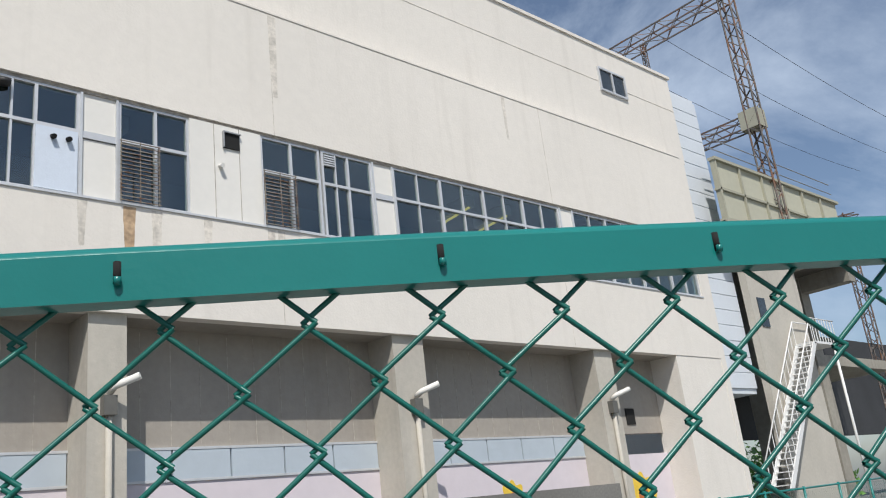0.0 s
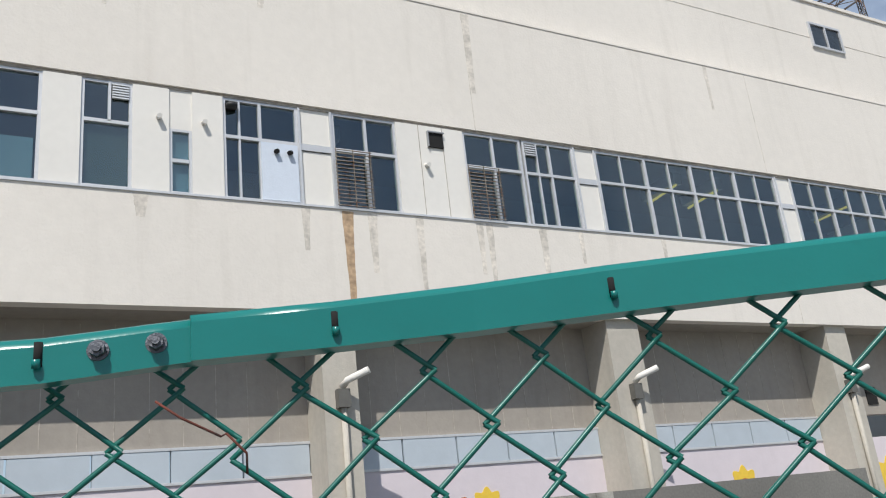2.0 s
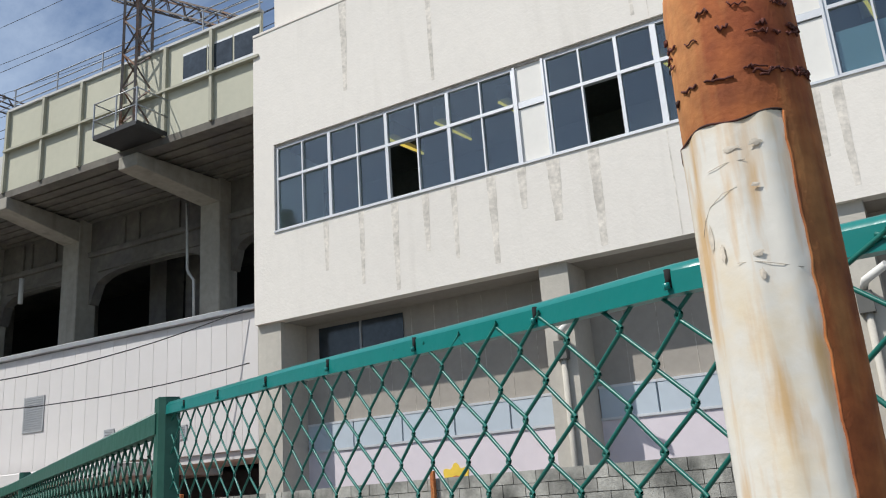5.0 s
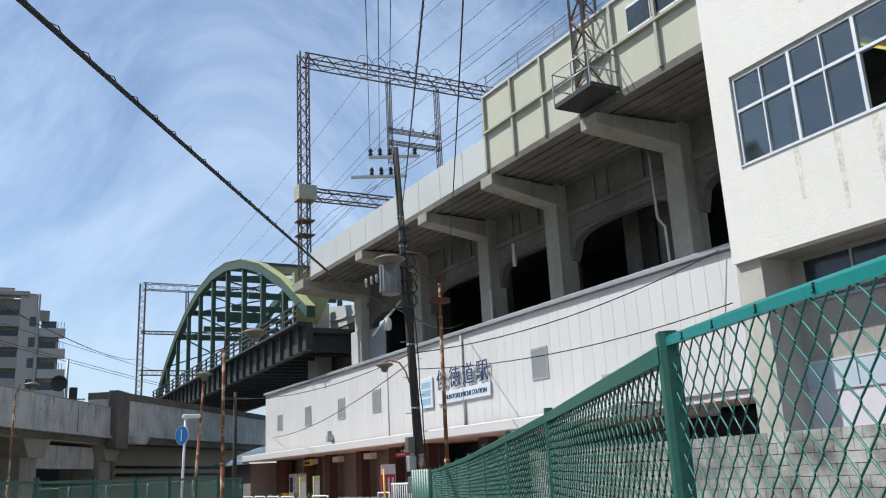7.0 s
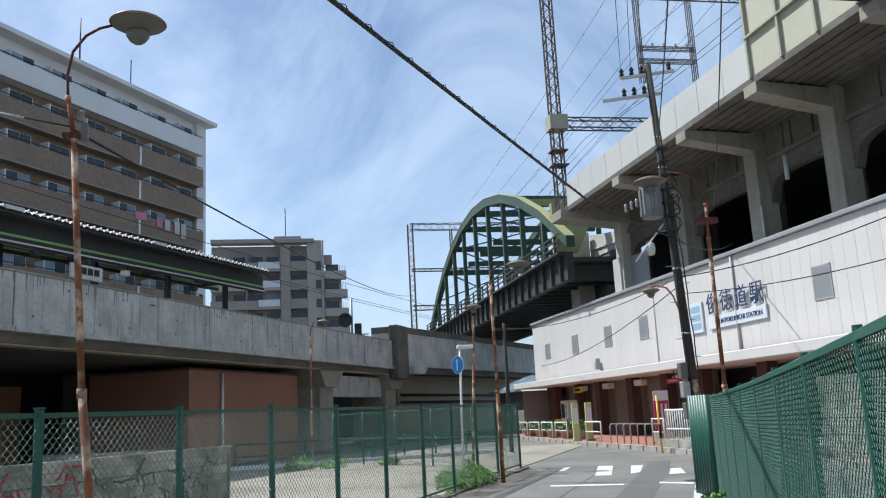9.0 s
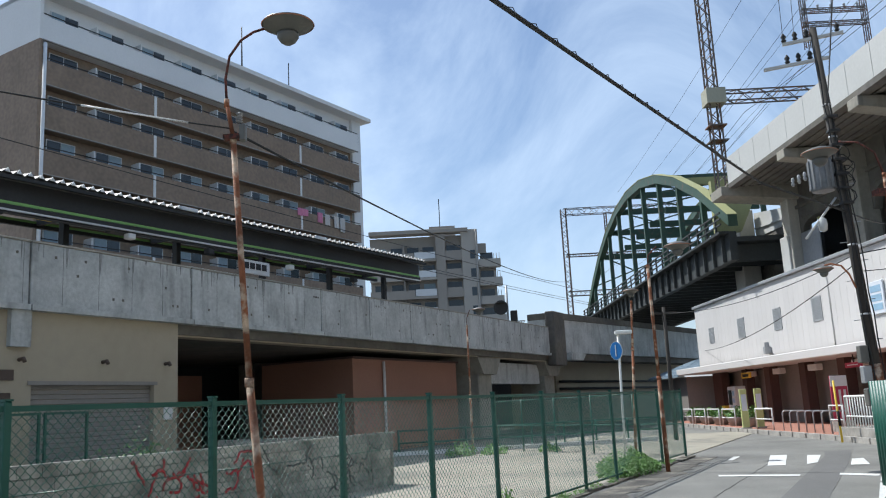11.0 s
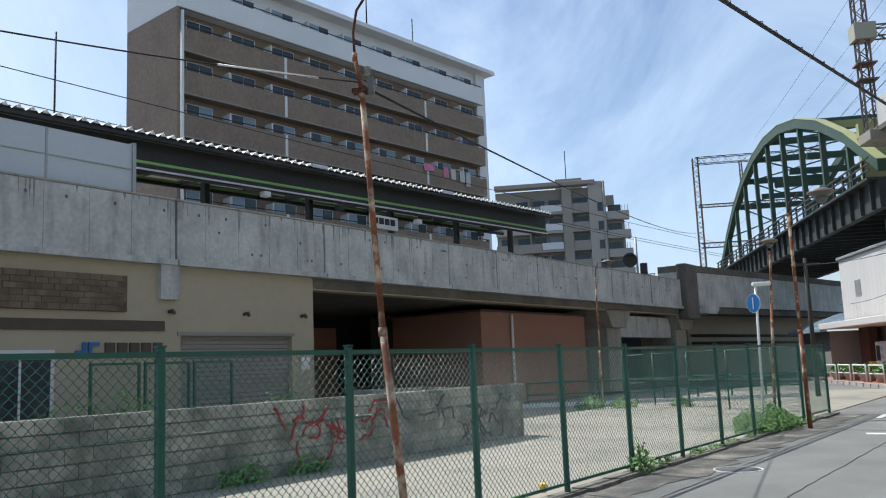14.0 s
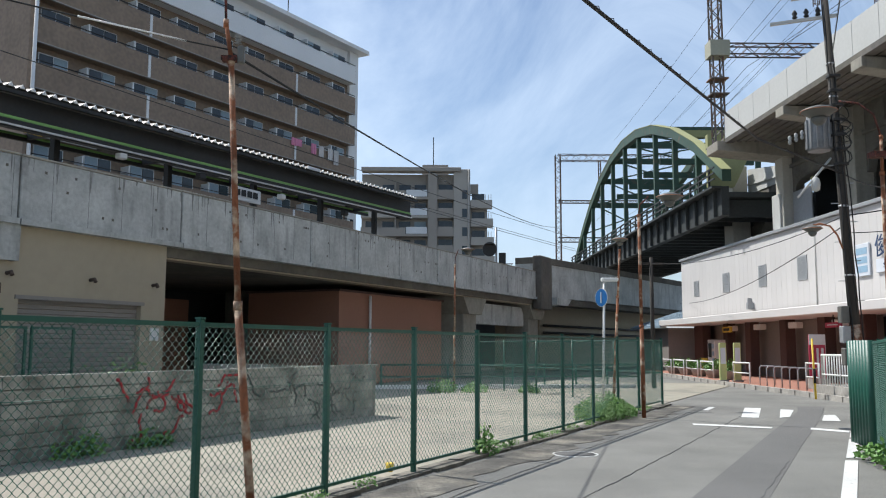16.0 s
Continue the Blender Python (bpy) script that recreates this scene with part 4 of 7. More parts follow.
g3 = gantry("lattice_gantry", (36.1, 15.6, 11.6), 24.3, [((36.2, 15.6, 24.1), (36.4, 29.5, 24.1), 0.75), ((36.2, 15.6, 17.4), (36.3, 19.5, 17.5), 0.6)])
part("gusset", boxes((35.8, 36.6, 15.3, 16.2, 17.0, 17.9)), M_CREAM2, g3)
part("hanger", lattice(bmesh.new(), (36.3, 20.5, 22.4), (36.3, 20.5, 24), 0.2, r=0.03), M_LATTICE, g3)
part("cross_arm", tube(bmesh.new(), [(36.3, 20.5, 22.4), (36.3, 22.5, 22.4), (36.3, 22.5, 24)], 0.06, 5), M_LATTICE, g3)
g5 = gantry("lattice_gantry", (58, 21, -0.1), 18.2, [((58, 20, 17.6), (58, 32, 18.6), 0.7)])
g6 = gantry("lattice_gantry", (-92, 13.9, -0.1), 22.6, [((-92, 13.9, 22.3), (-92, 27, 22.3), 0.7), ((-92, 13.9, 13.2), (-92, 27, 13.2), 0.5), ((-92, 13.9, 17.4), (-92, 27, 17.4), 0.3)], label="far steel lattice gantry over the tracks")
part("hanger", lattice(bmesh.new(), (-92, 18.5, 17.4), (-92, 18.5, 22), 0.25, r=0.04), M_LATTICE, g6)
g7 = gantry("lattice_gantry", (-104, 7.0, -0.1), 11.5, [((-104, 2, 11.4), (-104, 10, 11.4), 0.6)], label="far steel lattice gantry over the tracks")

# ---- arch bridge ----
X0, X1, ZB, RISE = -43.2, -89.0, 10.5, 7.1
arch = thing("arch_bridge", (-66, 18, 8), "green and yellow steel tied-arch railway bridge with dark girder", "bridge")
at_arch = lambda f: (X0 + (X1 - X0) * f, ZB + RISE * 4 * f * (1 - f))
for y, m in ((15.4, M_ARCHG), (22.4, M_ARCHG)):
    bm, bm2 = bmesh.new(), bmesh.new()
    N = 10
    for i in range(N):
        (xa, za), (xb, zb) = at_arch(i / N), at_arch((i + 1) / N)
        for b_, t in ((bm, 0.0), (bm2, 0.36)):
            vs = []
            for x, z in ((xa, za), (xb, zb)):
                lo, hi = (z - 0.33, z + 0.28) if t == 0 else (z + 0.282, z + 0.32)
                d = 0.24 if t == 0 else 0.27
                vs.append([b_.verts.new((x, y + sy * d, zz)) for sy, zz in ((-1, lo), (1, lo), (1, hi), (-1, hi))])
            for k in range(4):
                b_.faces.new((vs[0][k], vs[0][(k + 1) % 4], vs[1][(k + 1) % 4], vs[1][k]))
            if i in (0, N - 1):
                b_.faces.new(vs[0] if i == 0 else vs[1])
    rib = part("arch_rib", bm, m, arch)
    part("rib_flange", bm2, M_ARCHY, rib, "yellow-green top flange")
    for i in range(1, N):
        x, z = at_arch(i / N)
        part("hanger", boxes((x - 0.15, x + 0.15, y - 0.15, y + 0.15, 10.0, z - 0.34)), M_ARCHG, arch)
for i in range(2, 9):
    x, z = at_arch(i / N)
    part("portal_beam", boxes((x - 0.14, x + 0.14, 15.7, 22.1, z - 0.3, z + 0.15)), M_ARCHY if i == 2 else M_ARCHG, arch)
    if z > 15.4:
        part("portal_beam", boxes((x - 0.15, x + 0.15, 15.7, 22.1, 14.0, 14.4)), M_ARCHG, arch)
    x2, z2 = at_arch((i + 1) / N)
    part("wind_brace", rod(bmesh.new(), (x, 15.7, z - 0.1), (x2, 22.1, z2 - 0.1), 0.07, n=4), M_ARCHG, arch)
    part("wind_brace", rod(bmesh.new(), (x, 22.1, z - 0.1), (x2, 15.7, z2 - 0.1), 0.07, n=4), M_ARCHG, arch)
part("girder", boxes((X1, X0, 15.1, 15.5, 8.4, 9.9)), M_GIRDER, arch)
part("girder", boxes((X1, X0, 22.3, 22.7, 8.4, 9.9)), M_GIRDER, arch)
for i in range(28):
    x = X0 + (X1 - X0) * (i + 0.5) / 28
    part("stiffener", boxes((x - 0.06, x + 0.06, 14.92, 15.1, 8.4, 9.9)), M_GIRDER, arch)
    part("floor_beam", boxes((x - 0.12, x + 0.12, 15.5, 22.3, 8.4, 9.3)), M_GIRDER, arch)
    part("rail_post", boxes((x - 0.05, x + 0.05, 14.7, 14.8, 9.9, 10.9)), M_GIRDER, arch)
part("deck", boxes((X1, X0, 15.5, 22.3, 9.35, 9.6)), M_GIRDER, arch)
part("walkway", boxes((X1, X0, 14.6, 15.1, 9.8, 9.92)), M_GIRDER, arch)
for z in (10.3, 10.6, 10.9):
    part("hand_rail", boxes((X1, X0, 14.72, 14.78, z - 0.04, z + 0.04)), M_GIRDER, arch)
part("end_portal", prism(bmesh.new(), [(15.2, 10.3), (15.2, 13.2), (22.6, 13.2), (22.6, 10.3), (21.2, 10.3), (20.2, 12.3), (17.6, 12.3), (16.6, 10.3)], X0 - 2.6, X0 - 2.2, 'x'), M_ARCHY, arch)

# ---- station wing under the line ----
sta = thing("station_building", (20, 0, 0), "white metal-clad station wing with a long canopy", "building", frame_m=MST)
L = 40.2
part("core", boxes((-0.8, L, -2.5, -0.08, 3.2, 7.2)), M_CLAD, sta)
part("roof_cap", bevel(boxes((-0.8, L + 0.1, -2.6, 0.14, 7.22, 7.38)), 0.02, 1), M_GREYMETAL, sta)
for k in range(70):
    x = k * 0.575
    part("cladding_panel", bevel(boxes((x + 0.003, x + 0.572, -0.08, 0.0, 3.42, 7.2)), 0.004, 1), M_CLAD, sta)
for k in range(1):
    part("cladding_panel", bevel(boxes((-0.567 - k * .575, -0.008 - k * .575, -0.08, 0.0, 3.42, 7.2)), 0.008, 1), M_CLAD, sta)
part("canopy", bevel(boxes((4.0, L + 1.2, -3.0, 1.25, 3.0, 3.38)), 0.03, 1), M_CLAD, sta)
part("canopy_edge", boxes((4.0, L + 1.2, 0.02, 0.3, 3.38, 3.46)), M_BROWNBAND, sta)
# Back wall coloured near-black for the shade under the canopy.
part("ground_wall", boxes((-0.8, L, -3.4, -3.1, -0.1, 3.1)), M_INNERSHADE, sta)
for x, w, m in ((38.5, 1.6, M_BROWN), (36.0, 1.8, M_SHUTTER), (34.4, 0.6, M_BROWN), (32.5, 1.6, M_SHUTTER), (31.0, 0.7, M_BROWN), (28.4, 2.3, M_SHUTTER), (26.6, 0.7, M_BROWN), (24.2, 2.2, M_SHUTTER), (22.6, 0.7, M_BROWN),
                (20.4, 1.5, M_SHUTTER), (19.2, 0.7, M_BROWN), (14.2, 0.7, M_BROWN), (9.0, 0.7, M_BROWN), (4.0, 0.7, M_BROWN)):
    part("pillar" if m is M_BROWN else "shutter", boxes((x, x + w, -1.2 if m is M_BROWN else -1.6, -0.7 if m is M_BROWN else -1.5, -0.1, 3.0)), m, sta)
for x in (33.2, 29.3, 25.1, 20.8):
    part("light_box", bevel(boxes((x, x + 0.9, -0.9, -0.55, 2.55, 2.85)), 0.03, 1), M_WHITE, sta)
part("wall_back", boxes((19.9, L, -1.9, -1.62, -0.1, 3.0)), M_SHUTTER, sta)
for x0, x1, z0, z1 in ((36.93, 37.8, 4.8, 5.75), (31.9, 32.9, 4.74, 5.83), (26.95, 27.9, 4.72, 5.82), (22.55, 23.5, 4.71, 5.83), (8.8, 9.8, 4.73, 5.87), (5.55, 5.98, 4.04, 4.48), (2.6, 3.2, 3.9, 4.3)):
    lv = part("louver", boxes((x0, x1, 0.0, 0.03, z0, z0 + 0.05), (x0, x1, 0.0, 0.03, z1 - 0.05, z1), (x0, x0 + 0.05, 0.0, 0.03, z0, z1), (x1 - 0.05, x1, 0.0, 0.03, z0, z1), (x0, x1, 0.001, 0.01, z0, z1)), M_LOUVER, sta)
    n = round((z1 - z0 - 0.1) / 0.075)
    for k in range(n):
        part("slat", boxes((x0 + 0.05, x1 - 0.05, 0.012, 0.03, z0 + 0.06 + k * 0.075, z0 + 0.10 + k * 0.075)), M_LOUVER, lv)
part("downpipe", rod(bmesh.new(), (14.6, 0.06, 3.4), (14.6, 0.06, 7.2), 0.05, n=8), M_GREYPAR, sta)
part("conduit", rod(bmesh.new(), (21.7, 0.03, 3.5), (21.7, 0.03, 7.2), 0.02, n=6), M_GREYPAR, sta)
part("bracket_lamp", boxes((28.6, 28.85, 0, 0.35, 3.6, 3.95), (28.9, 29.05, 0, 0.2, 3.8, 4.2)), M_GREYMETAL, sta)


def text_part(body, size, x, y, z, parent, material, name="lettering"):
    """Raised letters, facing the street; x is where the word begins for a reader."""
    cu = bpy.data.curves.new(name, 'FONT')
    cu.body, cu.size, cu.extrude = body, size, 0.012
    tmp = bpy.data.objects.new(name, cu)
    scene.collection.objects.link(tmp)
    me = bpy.data.meshes.new_from_object(tmp.evaluated_get(bpy.context.evaluated_depsgraph_get()))
    bpy.data.objects.remove(tmp)
    me.materials.clear()
    me.materials.append(material)
    ob = new(name, me)
    ob.parent = parent
    top = parent
    while top.parent:
        top = top.parent
    ob.matrix_basis = Matrix.Translation(Vector((x, y, z)) - Vector(top["base"])) @ Matrix.Rotation(math.pi, 4, 'Z') @ Matrix.Rotation(math.pi / 2, 4, 'X')
    return ob


sg = thing("station_sign", (14.5, 0.1, 4.5), "white station sign with navy raised characters", "sign", frame_m=MST)
part("plate", bevel(boxes((12.55, 16.75, 0.02, 0.09, 4.5, 5.02)), 0.015, 1), M_PLATE, sg)
text_part("SHUNTOKUMICHI STATION", 0.27, 16.2, 0.10, 4.66, sg, M_SIGNBLUE)
for k, ch in enumerate("俊徳道駅"):
    text_part(ch, 0.92, 16.70 - k * 1.08, 0.14, 5.18, sg, M_SIGNBLUE)
sb = thing("sign_board", (17.7, 0.1, 4.5), "white board with a pale blue emblem", "sign", frame_m=MST)
part("board", bevel(boxes((17.2, 18.3, 0.02, 0.09, 4.45, 5.75)), 0.015, 1), M_PLATE, sb)
for k in range(3):
    part("emblem_bar", boxes((17.35, 18.15, 0.09, 0.1, 4.6 + k * 0.36, 4.86 + k * 0.36)), M_PLATEBLUE, sb)
hut = thing("tiled_roof_shed", (44, 0, 0), "low shed with a blue-grey tiled roof", "building", frame_m=MST)
part("wall", boxes((41.5, 48, -3, 0.6, 0, 2.9)), M_SHUTTER, hut)
part("roof", prism(bmesh.new(), [(-3.4, 4.6), (1.3, 3.0), (1.3, 2.9), (-3.4, 4.5)], 41.0, 48.5, 'x'), M_TILEBLUE, hut)
for k in range(18):
    part("roof_tile_row", prism(bmesh.new(), [(-3.4, 4.66), (1.3, 3.06), (1.3, 3.0), (-3.4, 4.6)], 41.05 + k * 0.41, 41.25 + k * 0.41, 'x'), M_TILEBLUE, hut)

# ---- raised line with its platform ----
PV = 18.0
jr = thing("platform_viaduct", (25, PV, 0), "stained pale concrete railway viaduct with parapet panels", "viaduct", kind="structure", frame_m=MS)
joints = [2, 8.5, 13.66, 19.1, 25.7, 29, 32.3, 36, 39.8, 44.8, 49.7]
for a, b in zip(joints, joints[1:]):
    part("parapet_panel", bevel(boxes((a + 0.025, b - 0.025, PV, PV + 0.25, 4.6, 6.18)), 0.02, 1), M_PARAPET, jr)
    part("drip_edge", boxes((a + 0.02, b - 0.02, PV - 0.1, PV + 0.2, 4.5, 4.64)), M_PARAPET, jr)
rj = random.Random(3)
for k in range(70):
    u, z = rj.uniform(5, 48), rj.choice((4.95, 5.45, 5.85))
    part("tie_hole", boxes((u, u + 0.07, PV - 0.004, PV + 0.02, z, z + 0.07)), M_SOFFIT, jr)
for a, b in zip(joints, joints[1:]):
    part("coping", bevel(boxes((a + 0.02, b - 0.02, PV - 0.015, PV + 0.27, 6.18, 6.235)), 0.01, 1), M_CONC, jr)
for k in range(40):
    u = 4.5 + k * 1.12
    part("form_joint", boxes((u, u + 0.012, PV - 0.0035, PV + 0.02, 4.66, 6.17)), M_DRIP, jr)
for k in range(95):
    u, w_, ln = rj.uniform(3, 49), rj.uniform(0.03, 0.12), rj.uniform(0.12, 0.75) ** 1.3
    n = 7
    lft = [(u - w_ * rj.uniform(0.3, 0.5) * (1 - 0.8 * i / n), 6.17 - ln * i / n) for i in range(n + 1)]
    rgt = [(u + w_ * rj.uniform(0.3, 0.5) * (1 - 0.8 * i / n), 6.17 - ln * i / n) for i in range(n, -1, -1)]
    part("drip_stain", prism(bmesh.new(), lft + rgt, PV - 0.003, PV + 0.01, 'y'), M_DRIP, jr)
part("parapet_core", boxes((2, 49.7, PV + 0.1, PV + 0.2, 4.6, 6.1)), M_SOFFIT, jr)
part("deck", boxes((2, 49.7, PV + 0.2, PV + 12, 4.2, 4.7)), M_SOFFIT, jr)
part("edge_girder", boxes((18.7, 49.7, PV + 0.3, PV + 0.8, 4.15, 4.5)), M_BEIGE, jr)
part("screen_wall", boxes((2, 12.55, PV + 0.25, PV + 0.35, 6.1, 7.5)), mat("screen_grey", (0.47, 0.51, 0.55), 0.6, var=0.04), jr)
part("screen_frame", boxes((12.5, 12.6, PV + 0.2, PV + 0.4, 6.1, 7.55), (10.25, 10.3, PV + 0.22, PV + 0.3, 6.1, 7.5), (2, 12.5, PV + 0.22, PV + 0.3, 6.85, 6.88)), M_GREYMETAL, jr)
wall = part("station_wall", boxes((2, 13.9, PV + 0.15, PV + 0.4, 0, 4.5), (17.8, 18.7, PV + 0.15, PV + 0.4, 0, 4.5), (13.9, 17.8, PV + 0.15, PV + 0.4, 2.75, 4.5)), M_BEIGE, jr)
part("return_wall", boxes((18.4, 18.7, PV + 0.4, PV + 8, 0, 4.4)), M_BEIGE, jr)
for k in range(22):
    part("shutter_slat", bevel(boxes((13.9, 17.8, PV + 0.3, PV + 0.34, 0.1 + k * 0.12, 0.21 + k * 0.12)), 0.01, 1), M_SHUTTER, jr)
part("shutter_box", boxes((13.8, 17.9, PV + 0.12, PV + 0.2, 2.72, 2.82)), M_SHUTTER, jr)
part("texture_panel", boxes((5, 12.3, PV + 0.08, PV + 0.15, 3.28, 4.15)), M_BROWNTEX, jr)
rt = random.Random(31)
tile_me = mesh_of("wall_tile", boxes((-0.141, 0.141, -0.03, 0.03, -0.066, 0.066)), M_BROWNTILE)
for r in range(6):
    for i in range(24):
        ob = new("wall_tile", tile_me)
        ob.parent = jr
        ob.location = Vector((5.2 + i * 0.29 + (0.145 if r % 2 else 0), PV + 0.072 + rt.uniform(-0.014, 0.006), 3.36 + r * 0.142)) - Vector(jr["base"])
for u in (13.55, 16.0, 18.2):
    part("wall_lamp", tube(bmesh.new(), [(u, PV + 0.15, 3.32), (u, PV - 0.02, 3.34), (u, PV - 0.06, 3.26)], 0.05, 8), M_BROWNBAND, jr)
part("notice_box", bevel(boxes((18.15, 18.45, PV + 0.08, PV + 0.15, 1.75, 2.1)), 0.01, 1), M_WHITE, jr)
part("brown_band", boxes((2, 13.4, PV + 0.11, PV + 0.15, 2.83, 3.08)), M_BROWNBAND, jr)
part("duct", boxes((13.2, 13.75, PV + 0.0, PV + 0.15, 3.62, 4.5)), M_PARAPET, jr)
w = part("window", boxes((8.6, 10.5, PV + 0.1, PV + 0.16, 2.3, 2.38), (10.42, 10.5, PV + 0.1, PV + 0.16, 0.9, 2.3), (9.7, 9.75, PV + 0.1, PV + 0.16, 0.9, 2.3)), M_ALU, jr)
part("pane", boxes((8.6, 10.45, PV + 0.12, PV + 0.14, 0.9, 2.3)), M_PANE, w)
emblem = part("emblem", boxes((11.0, 11.25, PV + 0.08, PV + 0.14, 2.28, 2.36), (11.17, 11.25, PV + 0.08, PV + 0.14, 2.36, 2.55), (11.32, 11.4, PV + 0.08, PV + 0.14, 2.28, 2.55), (11.4, 11.6, PV + 0.08, PV + 0.14, 2.47, 2.55)), M_BLUE, jr)
for k in range(5):
    part("letter_bar", boxes((11.75 + k * 0.33, 12.0 + k * 0.33, PV + 0.09, PV + 0.14, 2.28, 2.54)), M_BROWNBAND, jr)
# Added near-black sheet closes the view with shade below the line.
part("under_back", boxes((18.7, 140, PV + 11, PV + 11.3, 0, 4.3)), M_INNERSHADE, jr)
for u in (41.0, 50.5):
    col = part("pier", bevel(boxes((u - 0.8, u + 0.8, PV + 0.6, PV + 2.2, 0, 4.0)), 0.06, 1), M_CONC, jr)
    part("pier_cap", prism(bmesh.new(), [(u - 0.8, 3.3), (u + 0.8, 3.3), (u + 1.5, 4.2), (u - 1.5, 4.2)], PV + 0.3, PV + 2.5, 'y'), M_CONC, col)
for u in (24, 32):
    part("pier", bevel(boxes((u - 0.5, u + 0.5, PV + 8, PV + 9, 0, 4.2)), 0.06, 1), M_CONC, jr)
part("cross_beam", boxes((41.8, 49.5, PV + 0.9, PV + 1.6, 2.85, 4.0)), M_PARAPET, jr)
bx = thing("terracotta_hut", (30, 20, 0), "windowless terracotta-coloured utility hut under the viaduct", "building", frame_m=MS)
part("wall", boxes((29.6, 39.0, PV + 1.3, PV + 6, 0, 3.88)), M_TERRA, bx)
part("roof_edge", boxes((29.5, 39.1, PV + 1.2, PV + 6.1, 3.88, 3.96)), M_BROWN, bx)
part("downpipe", rod(bmesh.new(), (31.9, PV + 1.2, 0), (31.9, PV + 1.2, 3.8), 0.06, n=6), M_WHITE, bx)
part("hut_wall", boxes((20.5, 28.6, PV + 8.5, PV + 9.5, 0, 3.6)), M_TERRA, bx)
g = thing("girder_span", (50, 18, 4), "large stained concrete girder beyond the platform", "viaduct", kind="structure", frame_m=MS)
gp = [(49.7, 17.9), (51.2, 17.65), (76, 13.6), (76, 16), (51.5, 19.5), (49.7, 19.5)]
part("girder", prism(bmesh.new(), gp, 4.7, 6.75), M_PARAPET, g)
part("girder_cap", prism(bmesh.new(), [(49.7, 17.8), (51.2, 17.55), (76, 13.5), (76, 16), (51.5, 19.5), (49.7, 19.5)], 6.754, 7.15), M_SOFFIT, g)
part("girder_web", prism(bmesh.new(), [(51.2, 18.0), (76, 13.95), (76, 15.5), (51.5, 19.4)], 4.3, 4.9), M_SOFFIT, g)
part("end_block", bevel(boxes((49.3, 51.25, 17.62, 18.2, 3.9, 7.2)), 0.05, 1), M_SOFFIT, g)
part("abutment", prism(bmesh.new(), [(57, 20.6), (80, 16.6), (80, 22), (57, 24)], 0, 4.5), M_BEIGE, g)
# Unseen slab added behind the girder to throw shade on the abutment.
part("track_slab", prism(bmesh.new(), [(51.3, 19.0), (76, 15.0), (84, 16.0), (84, 28), (51.3, 28)], 4.5, 5.0), M_SOFFIT, g)
for z in (3.1, 2.6):
    part("service_pipe", rod(bmesh.new(), (57, 20.3, z), (80, 16.3, z - 0.1), 0.09, n=8), M_STEELDARK, g)
part("haunch", prism(bmesh.new(), [(51.25, 4.7), (51.25, 4.25), (53.4, 4.25), (54.2, 4.7)], 17.3, 18.6, 'y'), M_PARAPET, g)
# platform roof
pr_ = thing("platform_roof", (20, 22, 6), "dark folded-sheet platform roof with green-striped beams", "roof", frame_m=MS)
RU0, RU1 = 3.0, 37.0


def roof_z(u):
    return 8.31 + 0.0235 * (u - 14)


def sloped(v0, v1, lo, hi, u0=RU0, u1=RU1):
    """A beam that climbs with the roof; lo and hi are measured from the sheet's lower edge."""
    return prism(bmesh.new(), [(u0, roof_z(u0) + lo), (u1, roof_z(u1) + lo), (u1, roof_z(u1) + hi), (u0, roof_z(u0) + hi)], v0, v1, 'y')


bm = bmesh.new()
n = int((RU1 - RU0) / 0.17)
prev = None
for i in range(n + 1):
    u = RU0 + i * 0.17
    z = roof_z(u) + (0.13 if i % 2 else 0.0)
    cur = (bm.verts.new((u, 19.6, z)), bm.verts.new((u, 22.7, z + 0.28)))
    if prev:
        bm.faces.new((prev[0], cur[0], cur[1], prev[1]))
    prev = cur
roof = part("roof_sheet", bm, M_ROOF, pr_)
bm = bmesh.new()
for i in range(n):
    u = RU0 + i * 0.17
    z = roof_z(u)
    if i % 2:
        prism(bm, [(u - 0.075, z + 0.03), (u + 0.075, z + 0.03), (u, z + 0.15)], 19.56, 19.6, 'y')
part("roof_edge", bm, M_ROOFEDGE, pr_)
part("gutter", sloped(19.62, 19.74, -0.12, -0.02), M_STEELDARK, pr_)
for u in (20.2, 27.6):
    part("skylight_frame", sloped(19.5, 19.56, 0.0, 0.12, u, u + 0.75), M_ALU, pr_)
part("green_beam", sloped(20.03, 20.15, -0.70, -0.62), M_LINEGREEN, pr_)
part("beam", sloped(20.0, 20.2, -0.95, -0.72), M_STEELDARK, pr_)
part("light_rail", sloped(19.95, 20.0, -0.9, -0.85), M_ROOFEDGE, pr_)
part("fascia", sloped(20.06, 20.14, -0.6, -0.05), M_STEELDARK, pr_)
part("green_beam", sloped(22.5, 22.6, -0.5, -0.42), M_LINEGREEN, pr_)
part("beam", sloped(22.5, 22.62, -0.62, -0.5), M_STEELDARK, pr_)
for k in range(7):
    u = 8.0 + k * 4.6
    z = roof_z(u)
    part("post", boxes((u - 0.1, u + 0.1, 21.2, 21.4, 4.7, z + 0.1)), M_STEELDARK, pr_)
    part("knee", boxes((u - 0.06, u + 0.06, 20.2, 22.5, z - 0.55, z - 0.35)), M_STEELDARK, pr_)
    part("service_box", bevel(boxes((u + 0.9, u + 1.5, 20.3, 20.6, z - 0.9, z - 0.72)), 0.02, 1), M_STEELDARK, pr_)
she = thing("platform_shelter", (23, 20.5, 4.7), "small platform shelter with a pale curved roof", "shelter", frame_m=MS)
